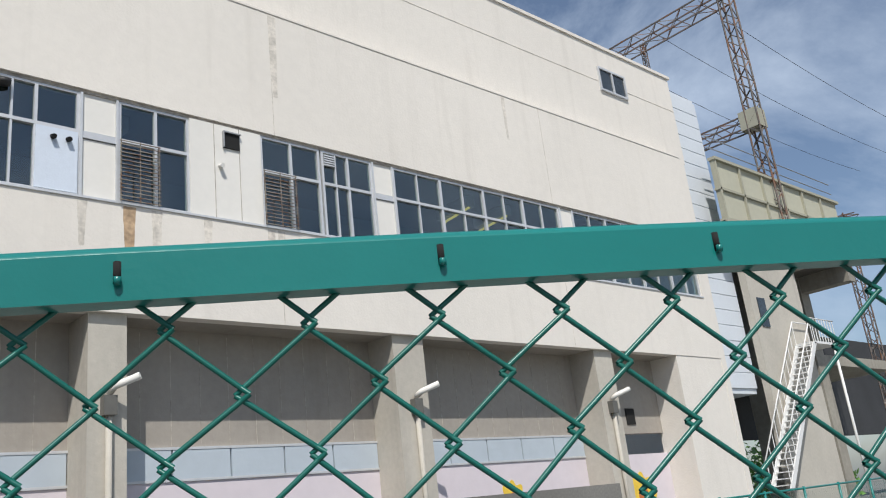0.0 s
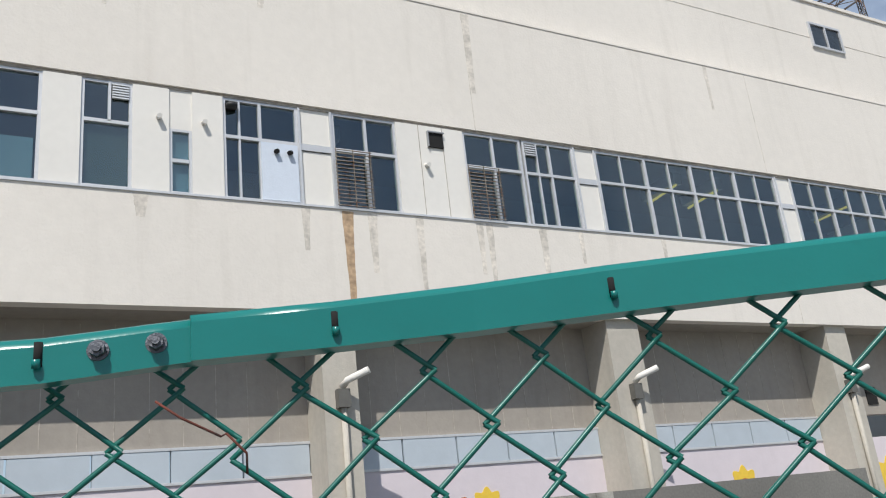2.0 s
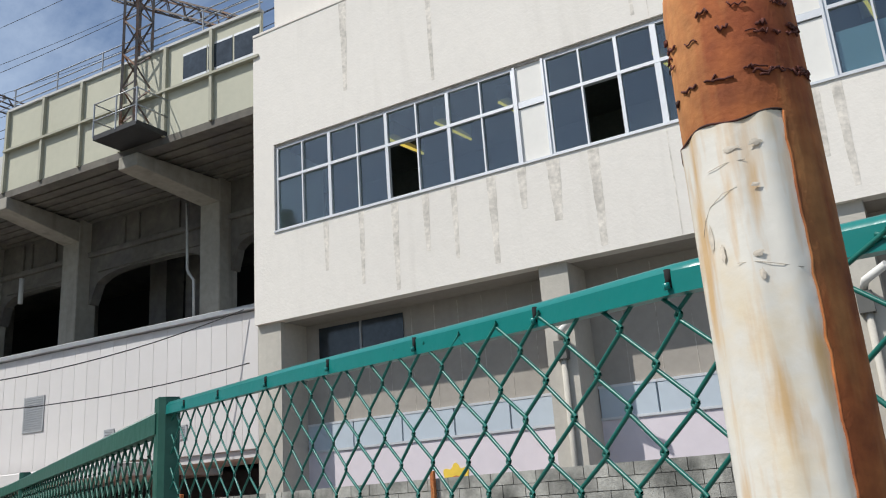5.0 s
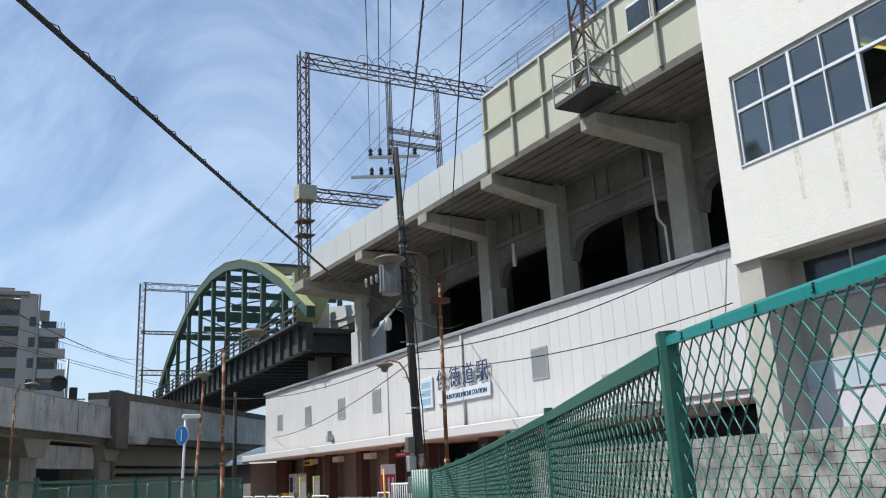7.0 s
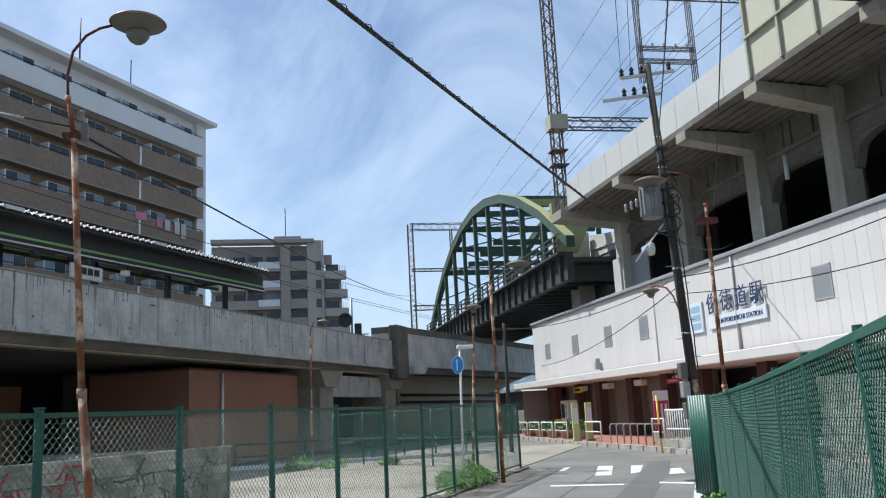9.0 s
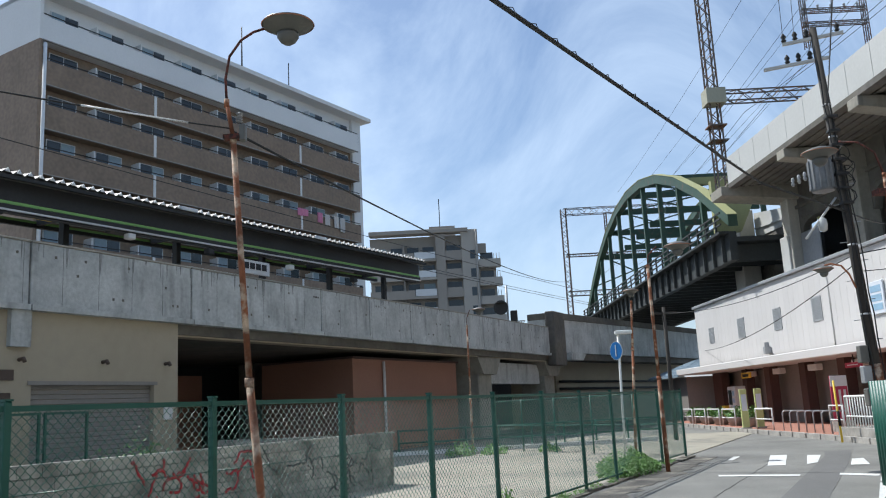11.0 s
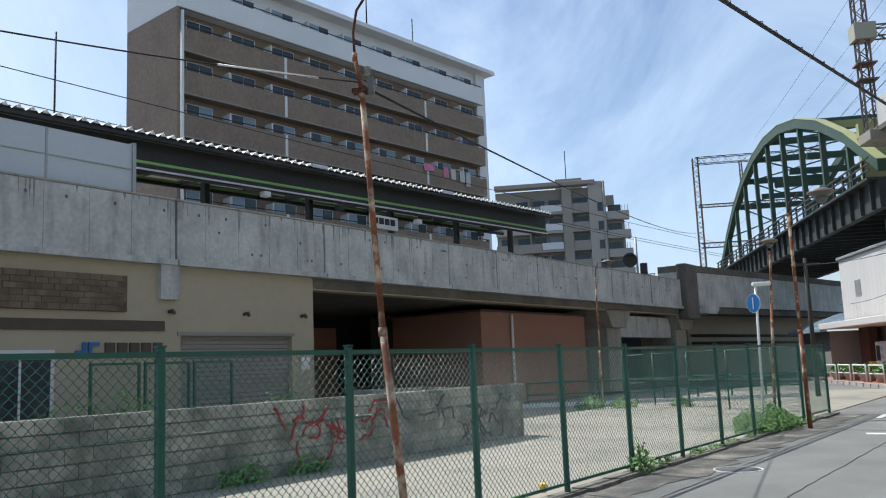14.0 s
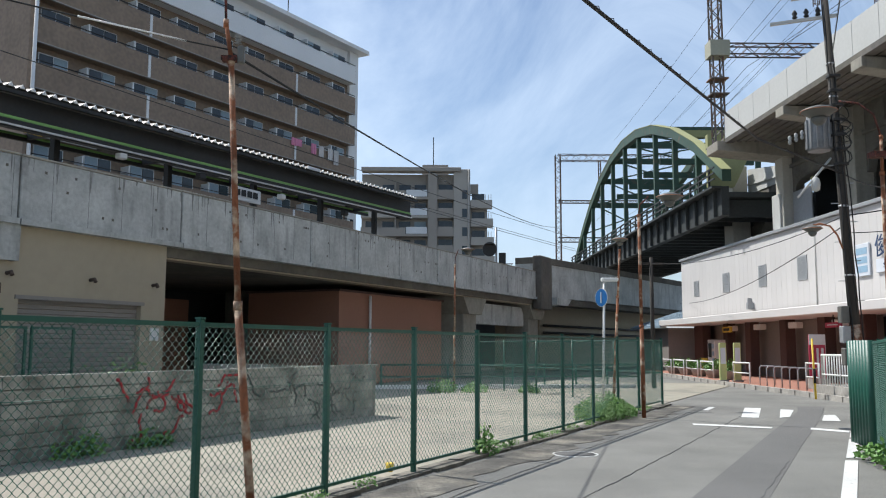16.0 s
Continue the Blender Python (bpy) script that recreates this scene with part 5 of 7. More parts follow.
part("roof", prism(bmesh.new(), [(20.35, 6.72), (20.6, 6.9), (21.1, 6.98), (21.6, 6.9), (21.6, 6.84), (20.35, 6.66)], 21.6, 24.4, 'x'), M_ROOFEDGE, she)
for u in (21.8, 24.2):
    part("post", boxes((u - 0.04, u + 0.04, 20.7, 20.78, 4.7, 6.9)), M_STEELDARK, she)
yb = thing("platform_sign", (15.7, 20.3, 7.3), "small yellow hanging platform sign", "sign", frame_m=MS)
part("board", bevel(boxes((15.4, 15.97, 20.28, 20.33, 7.42, 7.6)), 0.01, 1), M_YELLOW, yb)
part("hanger", boxes((15.65, 15.7, 20.29, 20.31, 7.6, 8.3)), M_STEELDARK, yb)
ps = thing("platform_sign", (23.5, 20, 6.6), "white hanging platform sign", "sign", frame_m=MS)
part("board", bevel(boxes((23.6, 25.2, 19.96, 20.04, 6.85, 7.35)), 0.01, 1), M_WHITE, ps)
for k in range(4):
    part("letter_bar", boxes((23.75 + k * 0.33, 24.0 + k * 0.33, 19.93, 19.95, 7.02, 7.25)), M_STEELDARK, ps)
for k, u in enumerate((14.0, 18.5, 22, 26.5, 31)):
    bxx = thing("platform_speaker", (u, 20, 7.4), "small grey speaker under the platform roof", "speaker", group="platform speakers", frame_m=MS)
    part("case", bevel(boxes((u, u + 0.3, 20.0, 20.25, 7.3, 7.5)), 0.03, 1), M_WHITE if k % 2 else M_STEELDARK, bxx)

# ---- apartment block behind ----
AV, AU0, AU1 = 40.0, 25.1, 52.3
apt = thing("apartment_block", (38, AV, 0), "brown-tiled apartment block with white top storey and balconies", "building", frame_m=MAPT)
part("body", boxes((AU0, AU1, AV + 0.85, AV + 5.4, 0, 22.3)), M_APTTILE, apt)
part("top_body", boxes((AU0, AU1, AV + 0.85, AV + 5.4, 22.3, 25.0)), M_APTWHITE, apt)
part("end_fin", boxes((AU0 - 0.15, AU0 + 0.02, AV + 0.0, AV + 5.4, 0, 22.2)), M_APTTILE, apt)
part("end_fin", boxes((AU0 - 0.16, AU0 + 0.03, AV + 0.0, AV + 5.4, 22.2, 25.3)), M_APTWHITE, apt)
part("roof_slab", bevel(boxes((AU0 - 0.16, AU1 + 1.6, AV - 0.15, AV + 5.5, 25.0, 25.32)), 0.02, 1), M_APTWHITE, apt)
part("corner_pipe", rod(bmesh.new(), (AU0 + 0.15, AV - 0.05, 2), (AU0 + 0.15, AV - 0.05, 22), 0.1, n=8), M_APTWHITE, apt)
part("right_tower", boxes((AU1, AU1 + 1.1, AV + 0.6, AV + 5.4, 0, 25.0)), M_APTWHITE, apt)
part("right_edge", boxes((AU1 + 1.1, AU1 + 1.4, AV + 0.9, AV + 5.4, 0, 20.5)), M_APTTILE, apt)
FH = 2.47
for f in range(8):
    zt = 23.6 - f * FH
    m = M_APTWHITE if f == 0 else M_APTTILE
    bal = part("balcony", boxes((AU0 + 0.02, AU1, AV, AV + 0.14, zt - 1.38, zt - 0.05), (AU0 + 0.02, AU1, AV + 0.14, AV + 0.85, zt - 1.38, zt - 1.26)), m, apt)
    part("balcony_rail", boxes((AU0 + 0.02, AU1, AV + 0.02, AV + 0.08, zt + 0.08, zt + 0.12)), M_STEELDARK, bal)
    part("slab_edge", boxes((AU0 + 0.02, AU1, AV - 0.02, AV + 0.12, zt - 1.43, zt - 1.38)), M_APTGREY, bal)
    for k in range(9):
        u = AU0 + 0.9 + k * 3.02
        if u + 2.2 < AU1 + 0.3:
            w = part("window", boxes((u, u + 1.75, AV + 0.77, AV + 0.85, zt - 1.2, zt + 0.8)), M_ALU, apt)
            for j in range(2):
                part("pane", boxes((u + 0.06 + j * 0.84, u + 0.84 + j * 0.84, AV + 0.74, AV + 0.77, zt - 1.15, zt + 0.74)), M_PANE if (k * 5 + f * 3 + j) % 5 else M_BLIND, w)
        if k:
            part("divider", boxes((u - 0.55, u - 0.47, AV + 0.14, AV + 0.85, zt - 1.26, zt + 0.55)), M_APTWHITE, bal)
    if f:
        for u in (AU0 + 7.3, AU0 + 20.2):
            part("drain_cover", boxes((u, u + 0.18, AV - 0.04, AV, zt - 1.38, zt - 0.05)), M_APTWHITE, bal)
    part("stair_window", boxes((AU1 + 0.35, AU1 + 0.75, AV + 0.57, AV + 0.6, zt - 0.6, zt + 0.2)), M_PANE, apt)
for k, (u, m, h) in enumerate(((44.9, M_PINKCLOTH, 0.55), (45.5, M_PINKCLOTH, 0.5), (47.1, M_PINKCLOTH, 0.75), (47.9, M_CLOTH, 0.8), (48.9, M_CLOTH, 0.9), (49.6, M_CLOTH, 1.1))):
    bm = bmesh.new()
    zt = 23.6 - 3 * FH
    pts = [(u + 0.55 * i / 6, 0.05 * math.sin(i * 2.1 + k)) for i in range(7)]
    for (a, da), (b, db) in zip(pts, pts[1:]):
        prism(bm, [(a, AV - 0.1 + da), (b, AV - 0.1 + db), (b, AV - 0.07 + db), (a, AV - 0.07 + da)], zt + 0.15 - h, zt + 0.15)
    bmesh.ops.remove_doubles(bm, verts=bm.verts, dist=0.0005)
    solo("laundry", bm, m, "washing hung over the balcony rail", "laundry", group="washing on the balcony", frame_m=MAPT)
an = thing("roof_antenna", (41, AV + 3, 25.3), "thin mast antenna on a tripod on the roof", "antenna", frame_m=MAPT)
part("mast", rod(bmesh.new(), (42.6, AV + 3, 25.3), (42.6, AV + 3, 30.2), 0.07, 0.04, n=6), M_STEELDARK, an)
for k in range(3):
    part("strut", rod(bmesh.new(), (42.6 + 0.9 * math.cos(2.1 * k), AV + 3 + 0.9 * math.sin(2.1 * k), 25.3), (42.6, AV + 3, 26.8), 0.05, n=5), M_STEELDARK, an)
an = thing("roof_antenna", (47.3, AV + 3, 25.3), "thin rod on the roof", "antenna", frame_m=MAPT)
part("mast", rod(bmesh.new(), (47.6, AV + 3, 25.3), (47.6, AV + 3, 29), 0.04, n=5), M_STEELDARK, an)

# second block, farther
ap2 = thing("far_apartment_block", (-128, 0, 0), "stepped taupe apartment block far behind the line", "building")
XF = -125.0
part("body", boxes((XF - 12, XF - 1.3, -10.5, 5.7, 0, 27.3)), M_APT2, ap2)
# Paler colour stands for the stronger light on the right-hand face.
part("corner_wall", bevel(boxes((XF - 3, XF + 0.02, 3.25, 5.7, 0, 27.9)), 0.05, 1), M_APT2W, ap2)
part("pillar", boxes((XF - 1.3, XF + 0.1, -0.6, 0.8, 0, 27.3)), M_APT2, ap2)
part("roof_beam", bevel(boxes((XF - 1.6, XF + 0.5, -10.5, 4.3, 27.5, 28.1)), 0.05, 1), M_APT2, ap2)
part("roof_hut", boxes((XF - 8, XF - 4, -1.5, 2.5, 27.3, 29.4)), M_APT2, ap2)
part("roof_mast", rod(bmesh.new(), (XF - 5, 0.2, 29.4), (XF - 5, 0.2, 34), 0.07, n=5), M_STEELDARK, ap2)
part("drain_pipe", rod(bmesh.new(), (XF + 0.15, 5.5, 0), (XF + 0.15, 5.45, 27.8), 0.11, n=6), M_APT2W, ap2)
part("side_wing", boxes((XF - 9, XF - 1.4, 5.7, 8.3, 0, 23.0)), M_APT2, ap2)
for f in range(9):
    z = 23.7 - f * 2.78
    # recessed loggia of the column
    b_ = part("balcony", boxes((XF - 1.3, XF, 0.8, 3.25, z - 0.05, z + 1.1), (XF - 1.3, XF + 0.03, 0.8, 3.25, z - 0.35, z - 0.05)), M_APT2, ap2)
    part("pane", boxes((XF - 1.3, XF - 1.25, 1.0, 3.1, z + 0.2, z + 2.1)), M_PANE, ap2)
    part("window_pane", boxes((XF, XF + 0.05, 4.5, 5.25, z - 0.3, z + 1.0)), M_PANE, ap2)
    # wide balconies with glass fronts
    b_ = part("balcony", boxes((XF - 1.3, XF + 0.3, -10.5, -0.6, z - 0.4, z - 0.05), (XF + 0.2, XF + 0.3, -10.5, -3.9, z - 0.05, z + 0.9), (XF - 1.2, XF + 0.2, -5.5, -5.35, z, z + 2.3)), M_APT2W if f % 3 == 1 else M_APT2, ap2)
    part("glass_front", boxes((XF + 0.2, XF + 0.26, -3.8, -0.7, z, z + 1.0)), M_ALU, b_)
    for y in (-9.9, -7.4, -4.9, -2.6):
        part("pane", boxes((XF - 1.3, XF - 1.25, y, y + 1.7, z, z + 2.0)), M_PANE if (f + int(y)) % 3 else M_BLIND, ap2)
    # cantilevered side balconies
    if f:
        zz = z + 1.3
        b_ = part("side_balcony", boxes((XF - 1.4, XF, 5.75, 8.85 + 0.12 * f, zz - 0.15, zz + 1.05)), M_APT2W, ap2)
        part("pane", boxes((XF - 1.4, XF - 1.34, 6.0, 7.9, zz + 0.1, zz + 2.2)), M_PANE, ap2)
        for y in (8.0, 8.4, 8.8):
            part("rail", rod(bmesh.new(), (XF - 0.2, y, zz + 1.05), (XF - 0.2, y, zz + 1.9), 0.04, n=4), M_APT2W, b_)
part("roof_screen", boxes((XF - 1.0, XF - 0.9, 5.75, 6.95, 24.3, 25.8)), M_APT2, ap2)
# ---- chain-link fences ----
def chain_mesh(name, p0, p1, z0, z1, w, h, r, material, parent, sides=3, wobble=0.0, seed=1, cap=None, hooks=True):
    """Woven wire between two posts: zigzag wires hooked into one another. z0, z1: (start, end) heights below and above."""
    p0, p1 = Vector((*p0, 0)), Vector((*p1, 0))
    L = (p1 - p0).length
    d = (p1 - p0) / L
    nrm = Vector((-d.y, d.x, 0))
    cols, top = max(1, round(L / (w / 2))), max(z1)
    w = 2 * L / cols
    rows = int((top - z0) / (h / 2)) + 1
    rg = random.Random(seed)
    jit = {}

    def node(i, j):
        if (i, j) not in jit:
            jit[(i, j)] = (rg.uniform(-1, 1) * wobble, rg.uniform(-1, 1) * wobble)
        a, b = jit[(i, j)]
        s = min(max(i * w / 2 + a, 0), L)
        lim = z1[0] + (z1[1] - z1[0]) * s / L
        z = lim - j * h / 2 + b
        return s, min(z, cap[0] + (cap[1] - cap[0]) * s / L) if cap else z
    verts, faces = [], []

    def seg(a, b):
        ax = (b - a).normalized()
        e = ax.cross(nrm)
        n0 = len(verts)
        for c in (a, b):
            for k in range(sides):
                t = 2 * math.pi * k / sides
                verts.append(c + r * (math.cos(t) * nrm + math.sin(t) * e))
        for k in range(sides):
            faces.append((n0 + k, n0 + (k + 1) % sides, n0 + sides + (k + 1) % sides, n0 + sides + k))
    for i in range(cols):
        for j in range(rows):
            lo = i if (i + j) % 2 == 0 else i + 1
            hi = i + 1 if lo == i else i
            s0, za = node(lo, j)
            s1, zb = node(hi, j + 1)
            off0, off1 = (r if lo == i else -r), (-r if lo == i else r)
            a = p0 + d * (s0 + (0.004 if lo > i else -0.004) * (sides > 3)) + nrm * off0 + Vector((0, 0, za))
            b = p0 + d * (s1 + (0.004 if hi > i else -0.004) * (sides > 3)) + nrm * off1 + Vector((0, 0, zb))
            if hooks and sides > 3:
                q = (b - a) * 0.10
                m0, m1 = a + q + nrm * (-off0 * 0.6), b - q + nrm * (-off1 * 0.6)
                seg(a, m0), seg(m0, m1), seg(m1, b)
            else:
                seg(a, b)
    me = bpy.data.meshes.new(name)
    off = Vector(parent["base"])
    me.from_pydata([v - off for v in verts], [], faces)
    me.materials.append(material)
    for f in me.polygons:
        f.use_smooth = sides > 3
    ob = new(name, me)
    ob.parent = parent
    return ob


def bar_along(bm, pts, half_h, depth, round_top=0.004):
    """A rolled rail of constant section along points."""
    rings = []
    for i, p in enumerate(pts):
        hh = half_h[i] if isinstance(half_h, tuple) else half_h
        prof = [(-depth / 2, -hh), (depth / 2, -hh), (depth / 2, hh - round_top * 1.5), (depth / 2 - round_top, hh - round_top * 0.3), (0, hh), (-depth / 2 + round_top, hh - round_top * 0.3), (-depth / 2, hh - round_top * 1.5)]
        a, b = Vector(pts[max(i - 1, 0)]), Vector(pts[min(i + 1, len(pts) - 1)])
        d = (b - a)
        d.z = 0
        d.normalize()
        nrm = Vector((-d.y, d.x, 0))
        rings.append([bm.verts.new(Vector(p) + nrm * q + Vector((0, 0, z))) for q, z in prof])
    n = 7
    for a, b in zip(rings, rings[1:]):
        for k in range(n):
            bm.faces.new((a[k], a[(k + 1) % n], b[(k + 1) % n], b[k])).smooth = 2 <= k <= 5
    bm.faces.new(rings[0])
    bm.faces.new(rings[-1][::-1])
    return bm


def bolt(at, d, parent, r=0.0041):
    """A hexagon head with washer, sitting on a face that looks along d."""
    at, d = Vector(at), Vector(d).normalized()
    b = part("bolt", rod(bmesh.new(), at, at + d * 0.006, r, n=6), M_ZINC, parent)
    part("washer", rod(bmesh.new(), at - d * 0.001, at + d * 0.0012, r * 1.35, n=16), M_ZINC, b)
    part("thread_end", rod(bmesh.new(), at + d * 0.006, at + d * 0.0085, r * 0.55, n=10), M_ZINC, b)


near = thing("chain_link_fence", (0.34, 0.73, 0), "sea-green steel fence with vinyl-coated chain link close by", "fence", group="street fences")
RAIL = [((3.4, -0.80, 1.845), (1.104, 0.461, 1.832), (0.94, 0.551, 1.830), (0.778, 0.639, 1.8265), (0.69, 0.664, 1.8185), (0.607, 0.679, 1.8108), (0.530, 0.6915, 1.805)),
        ((0.545, 0.690, 1.8055), (0.512, 0.6955, 1.802), (0.484, 0.700, 1.7985), (0.459, 0.705, 1.7958), (0.41, 0.716, 1.794), (0.372, 0.735, 1.7945)),
        ((0.345, 0.768, 1.799), (0.30, 0.79, 1.802), (0.262, 0.812, 1.804)),
        ((0.260, 0.813, 1.804), (0.207, 0.837, 1.808), (0.13, 0.862, 1.812), (0.11, 0.87, 1.812)),
        ((0.118, 0.866, 1.813), (0.055, 0.886, 1.815), (-0.073, 0.960, 1.824), (-0.5, 1.16, 1.85), (-0.955, 1.375, 1.872))]
for k, pts in enumerate(RAIL):
    part("top_rail", bar_along(bmesh.new(), pts, ((0.0168, 0.0168, 0.0168, 0.0166, 0.0154, 0.0142, 0.0134), 0.0124, 0.0105, 0.0105, 0.0105)[k], (0.017, 0.013, 0.011, 0.011, 0.011)[k]), M_FENCE, near)
SLOTS = [(1.43, 0.282, 1.834), (1.267, 0.372, 1.833), (1.104, 0.461, 1.832), (0.94, 0.551, 1.83), (0.778, 0.639, 1.826), (0.607, 0.679, 1.8105), (0.459, 0.705, 1.7982), (0.207, 0.837, 1.808), (0.055, 0.886, 1.815),
         (-0.073, 0.96, 1.824), (-0.235, 1.036, 1.834), (-0.40, 1.113, 1.844), (-0.56, 1.188, 1.852), (-0.72, 1.264, 1.86), (-0.86, 1.33, 1.866)]
for i, s in enumerate(SLOTS):
    a, b = Vector(SLOTS[max(i - 1, 0)]), Vector(SLOTS[min(i + 1, len(SLOTS) - 1)])
    d = (b - a)
    d.z = 0
    d.normalize()
    face = Vector((d.y, -d.x, 0))
    face = face if face.y < 0 else -face
    c = Vector(s) + face * (0.0086 if s[0] > 0.7 else 0.0078 if s[0] > 0.5 else 0.0065 if s[0] > 0.4 else 0.0056)
    sl = part("slot", rod(bmesh.new(), c - Vector((0, 0, 0.0062)), c + Vector((0, 0, 0.0062)), 0.0022, n=8), M_BLACK, near)
    part("slot_tongue", rod(bmesh.new(), c + face * 0.002 - Vector((0, 0, 0.0075)), c + face * 0.003 - Vector((0, 0, 0.003)), 0.0022, n=6), M_FENCE, sl)
FACE = Vector((-0.25, -1, 0)).normalized()
# joint sleeve bolts
for p in ((0.4858, 0.7002, 1.7992), (0.5138, 0.6960, 1.8022)):
    bolt(Vector(p) + FACE * 0.0068, FACE, near)
bolt((0.128, 0.856, 1.8125), (-0.45, -1, 0), near, 0.0042)
# post: a folded channel
def fence_post(c, d, w, z1, parent, material, near_by=False):
    c, d = Vector((*c, 0)), Vector((*d, 0)).normalized()
    f = Vector((d.y, -d.x, 0))
    f = f if f.y < 0 else -f
    t = w * 0.12
    prof = [(-w / 2, 0), (-w * 0.34, w * 0.22), (w * 0.34, w * 0.22), (w / 2, 0), (w / 2 + t, -w * 0.5), (w / 2, -w * 0.5), (w * 0.34, -t), (-w * 0.34, -t), (-w / 2 - t * 0.2, -w * 0.5), (-w / 2 - t, -w * 0.5)]
    bm = bmesh.new()
    prism(bm, [((c + d * a + f * b).x, (c + d * a + f * b).y) for a, b in prof], 0, z1)
    p = part("post", bm, material, parent)
    part("post_cap", prism(bmesh.new(), [((c + d * a + f * b).x, (c + d * a + f * b).y) for a, b in prof[:4]] + [((c + d * a - f * w * 0.5).x, (c + d * a - f * w * 0.5).y) for a in (w * 0.5, -w * 0.5)], z1, z1 + 0.003), material, p)
    return p
fence_post((0.3575, 0.731), (-0.92, 0.39), 0.030, 1.8205, near, M_FENCE)
bolt((0.3445, 0.7315, 1.8145), FACE, near, 0.0042)
fence_post((-0.971, 1.378), (-0.87, 0.49), 0.046, 1.888, near, M_FENCEFAR)
fence_post((3.4, -0.80), (-0.87, 0.49), 0.062, 1.86, near, M_FENCE)
chain_mesh("wire_mesh", (0.3784, 0.7384), (0.554, 0.6987), 0.9, (1.806, 1.811), 0.06, 0.0588, 0.0016, M_MESH, near, 6, 0.0012, 1)
chain_mesh("wire_mesh", (0.5556, 0.6980), (0.7687, 0.6501), 0.9, (1.8115, 1.8275), 0.0728, 0.071, 0.0017, M_MESH, near, 6, 0.0012, 2)
chain_mesh("wire_mesh", (0.7687, 0.6501), (3.1677, -0.6672), 0.9, (1.8333, 1.842), 0.0782, 0.076, 0.0018, M_MESH, near, 6, 0.0015, 3)
chain_mesh("wire_mesh", (0.0792, 0.8802), (0.357, 0.767), 0.6, (1.8278, 1.806), 0.0546, 0.0592, 0.0016, M_MESH, near, 6, 0.002, 4, (1.814, 1.80))
chain_mesh("wire_mesh", (0.0792, 0.8802), (-0.955, 1.38), 0.4, (1.818, 1.868), 0.056, 0.056, 0.0016, M_MESH, near, 6, 0.002, 5)
vine = [(0.51, 0.68, 1.77), (0.52, 0.67, 1.76), (0.54, 0.67, 1.75), (0.54, 0.66, 1.75), (0.55, 0.66, 1.74), (0.55, 0.66, 1.73)]
solo("dry_twig", tube(bmesh.new(), vine, 0.0007, 5), M_RUSTDARK, "dry dark vine caught in the wire", "twig")
part("wire_strand", rod(bmesh.new(), (0.155, 0.852, 1.79), (0.15, 0.86, 1.5), 0.0018, n=6), M_MESH, near)

nxt = thing("chain_link_fence", (-6, 4, 0), "green chain-link fence along the street", "fence", group="street fences")
posts = [(-0.971, 1.378, 1.87), (-2.95, 2.46, 1.885), (-4.2, 3.02, 1.85), (-5.4, 3.56, 1.82), (-6.7, 4.15, 1.79), (-8.05, 4.76, 1.77), (-9.4, 5.36, 1.75), (-10.8, 6.0, 1.73), (-12.2, 6.63, 1.72), (-13.8, 7.38, 1.72)]
for i, ((ax, ay, az), (bx_, by_, bz)) in enumerate(zip(posts, posts[1:])):
    d = (bx_ - ax, by_ - ay)
    fence_post((bx_, by_), d, 0.05, bz + 0.02, nxt, M_FENCEFAR)
    part("top_rail", bar_along(bmesh.new(), [(ax, ay, az - 0.02), (bx_, by_, bz - 0.02)], 0.02, 0.025), M_FENCEFAR, nxt)
    part("bottom_rail", bar_along(bmesh.new(), [(ax, ay, 0.12), (bx_, by_, 0.12)], 0.018, 0.025), M_FENCEFAR, nxt)
    chain_mesh("wire_mesh", (ax, ay), (bx_, by_), 0.12, (az - 0.04, bz - 0.04), 0.062, 0.06, 0.0024, M_MESHMID, nxt, 6, 0.002, 20 + i, hooks=i < 2)
for k in range(7):
    part("sheet_rib", rod(bmesh.new(), (-14.0 - 0.14 * k, 7.42 + 0.02 * k, 0), (-14.0 - 0.14 * k, 7.42 + 0.02 * k, 1.74), 0.075, n=8), M_FENCEFAR, nxt)

opp = thing("chain_link_fence", (12, 5.1, 0), "dark green chain-link fence round the empty lot", "fence", group="street fences", frame_m=MS)
FV, FT = 5.1, 1.82
us = [-2.1 + 2.0 * k for k in range(14)]
us[-1] = 24.6
for i, u in enumerate(us):
    p = part("post", bevel(boxes((u - 0.03, u + 0.03, FV - 0.03, FV + 0.03, 0, FT + 0.03)), 0.006, 1), M_FENCEFAR, opp)
    part("post_cap", boxes((u - 0.034, u + 0.034, FV - 0.034, FV + 0.034, FT + 0.03, FT + 0.045)), M_FENCEFAR, p)
    if i:
        a = us[i - 1]
        part("top_rail", boxes((a + 0.03, u - 0.03, FV - 0.018, FV + 0.018, FT - 0.04, FT)), M_FENCEFAR, opp)
        part("bottom_rail", boxes((a + 0.03, u - 0.03, FV - 0.015, FV + 0.015, 0.1, 0.135)), M_FENCEFAR, opp)
        chain_mesh("wire_mesh", (a, FV), (u, FV), 0.12, (FT - 0.03, FT - 0.03), 0.084, 0.082, 0.0025, M_MESHFAR, opp, 6, 0.002, 40 + i, hooks=False)
        part("tension_wire", rod(bmesh.new(), (a + 0.03, FV, 1.22), (u - 0.03, FV, 1.22), 0.0035, n=6), M_MESHFAR, opp)
ret = thing("chain_link_fence", (24.6, 9, 0), "dark green chain-link fence closing the lot", "fence", group="street fences", frame_m=MS)
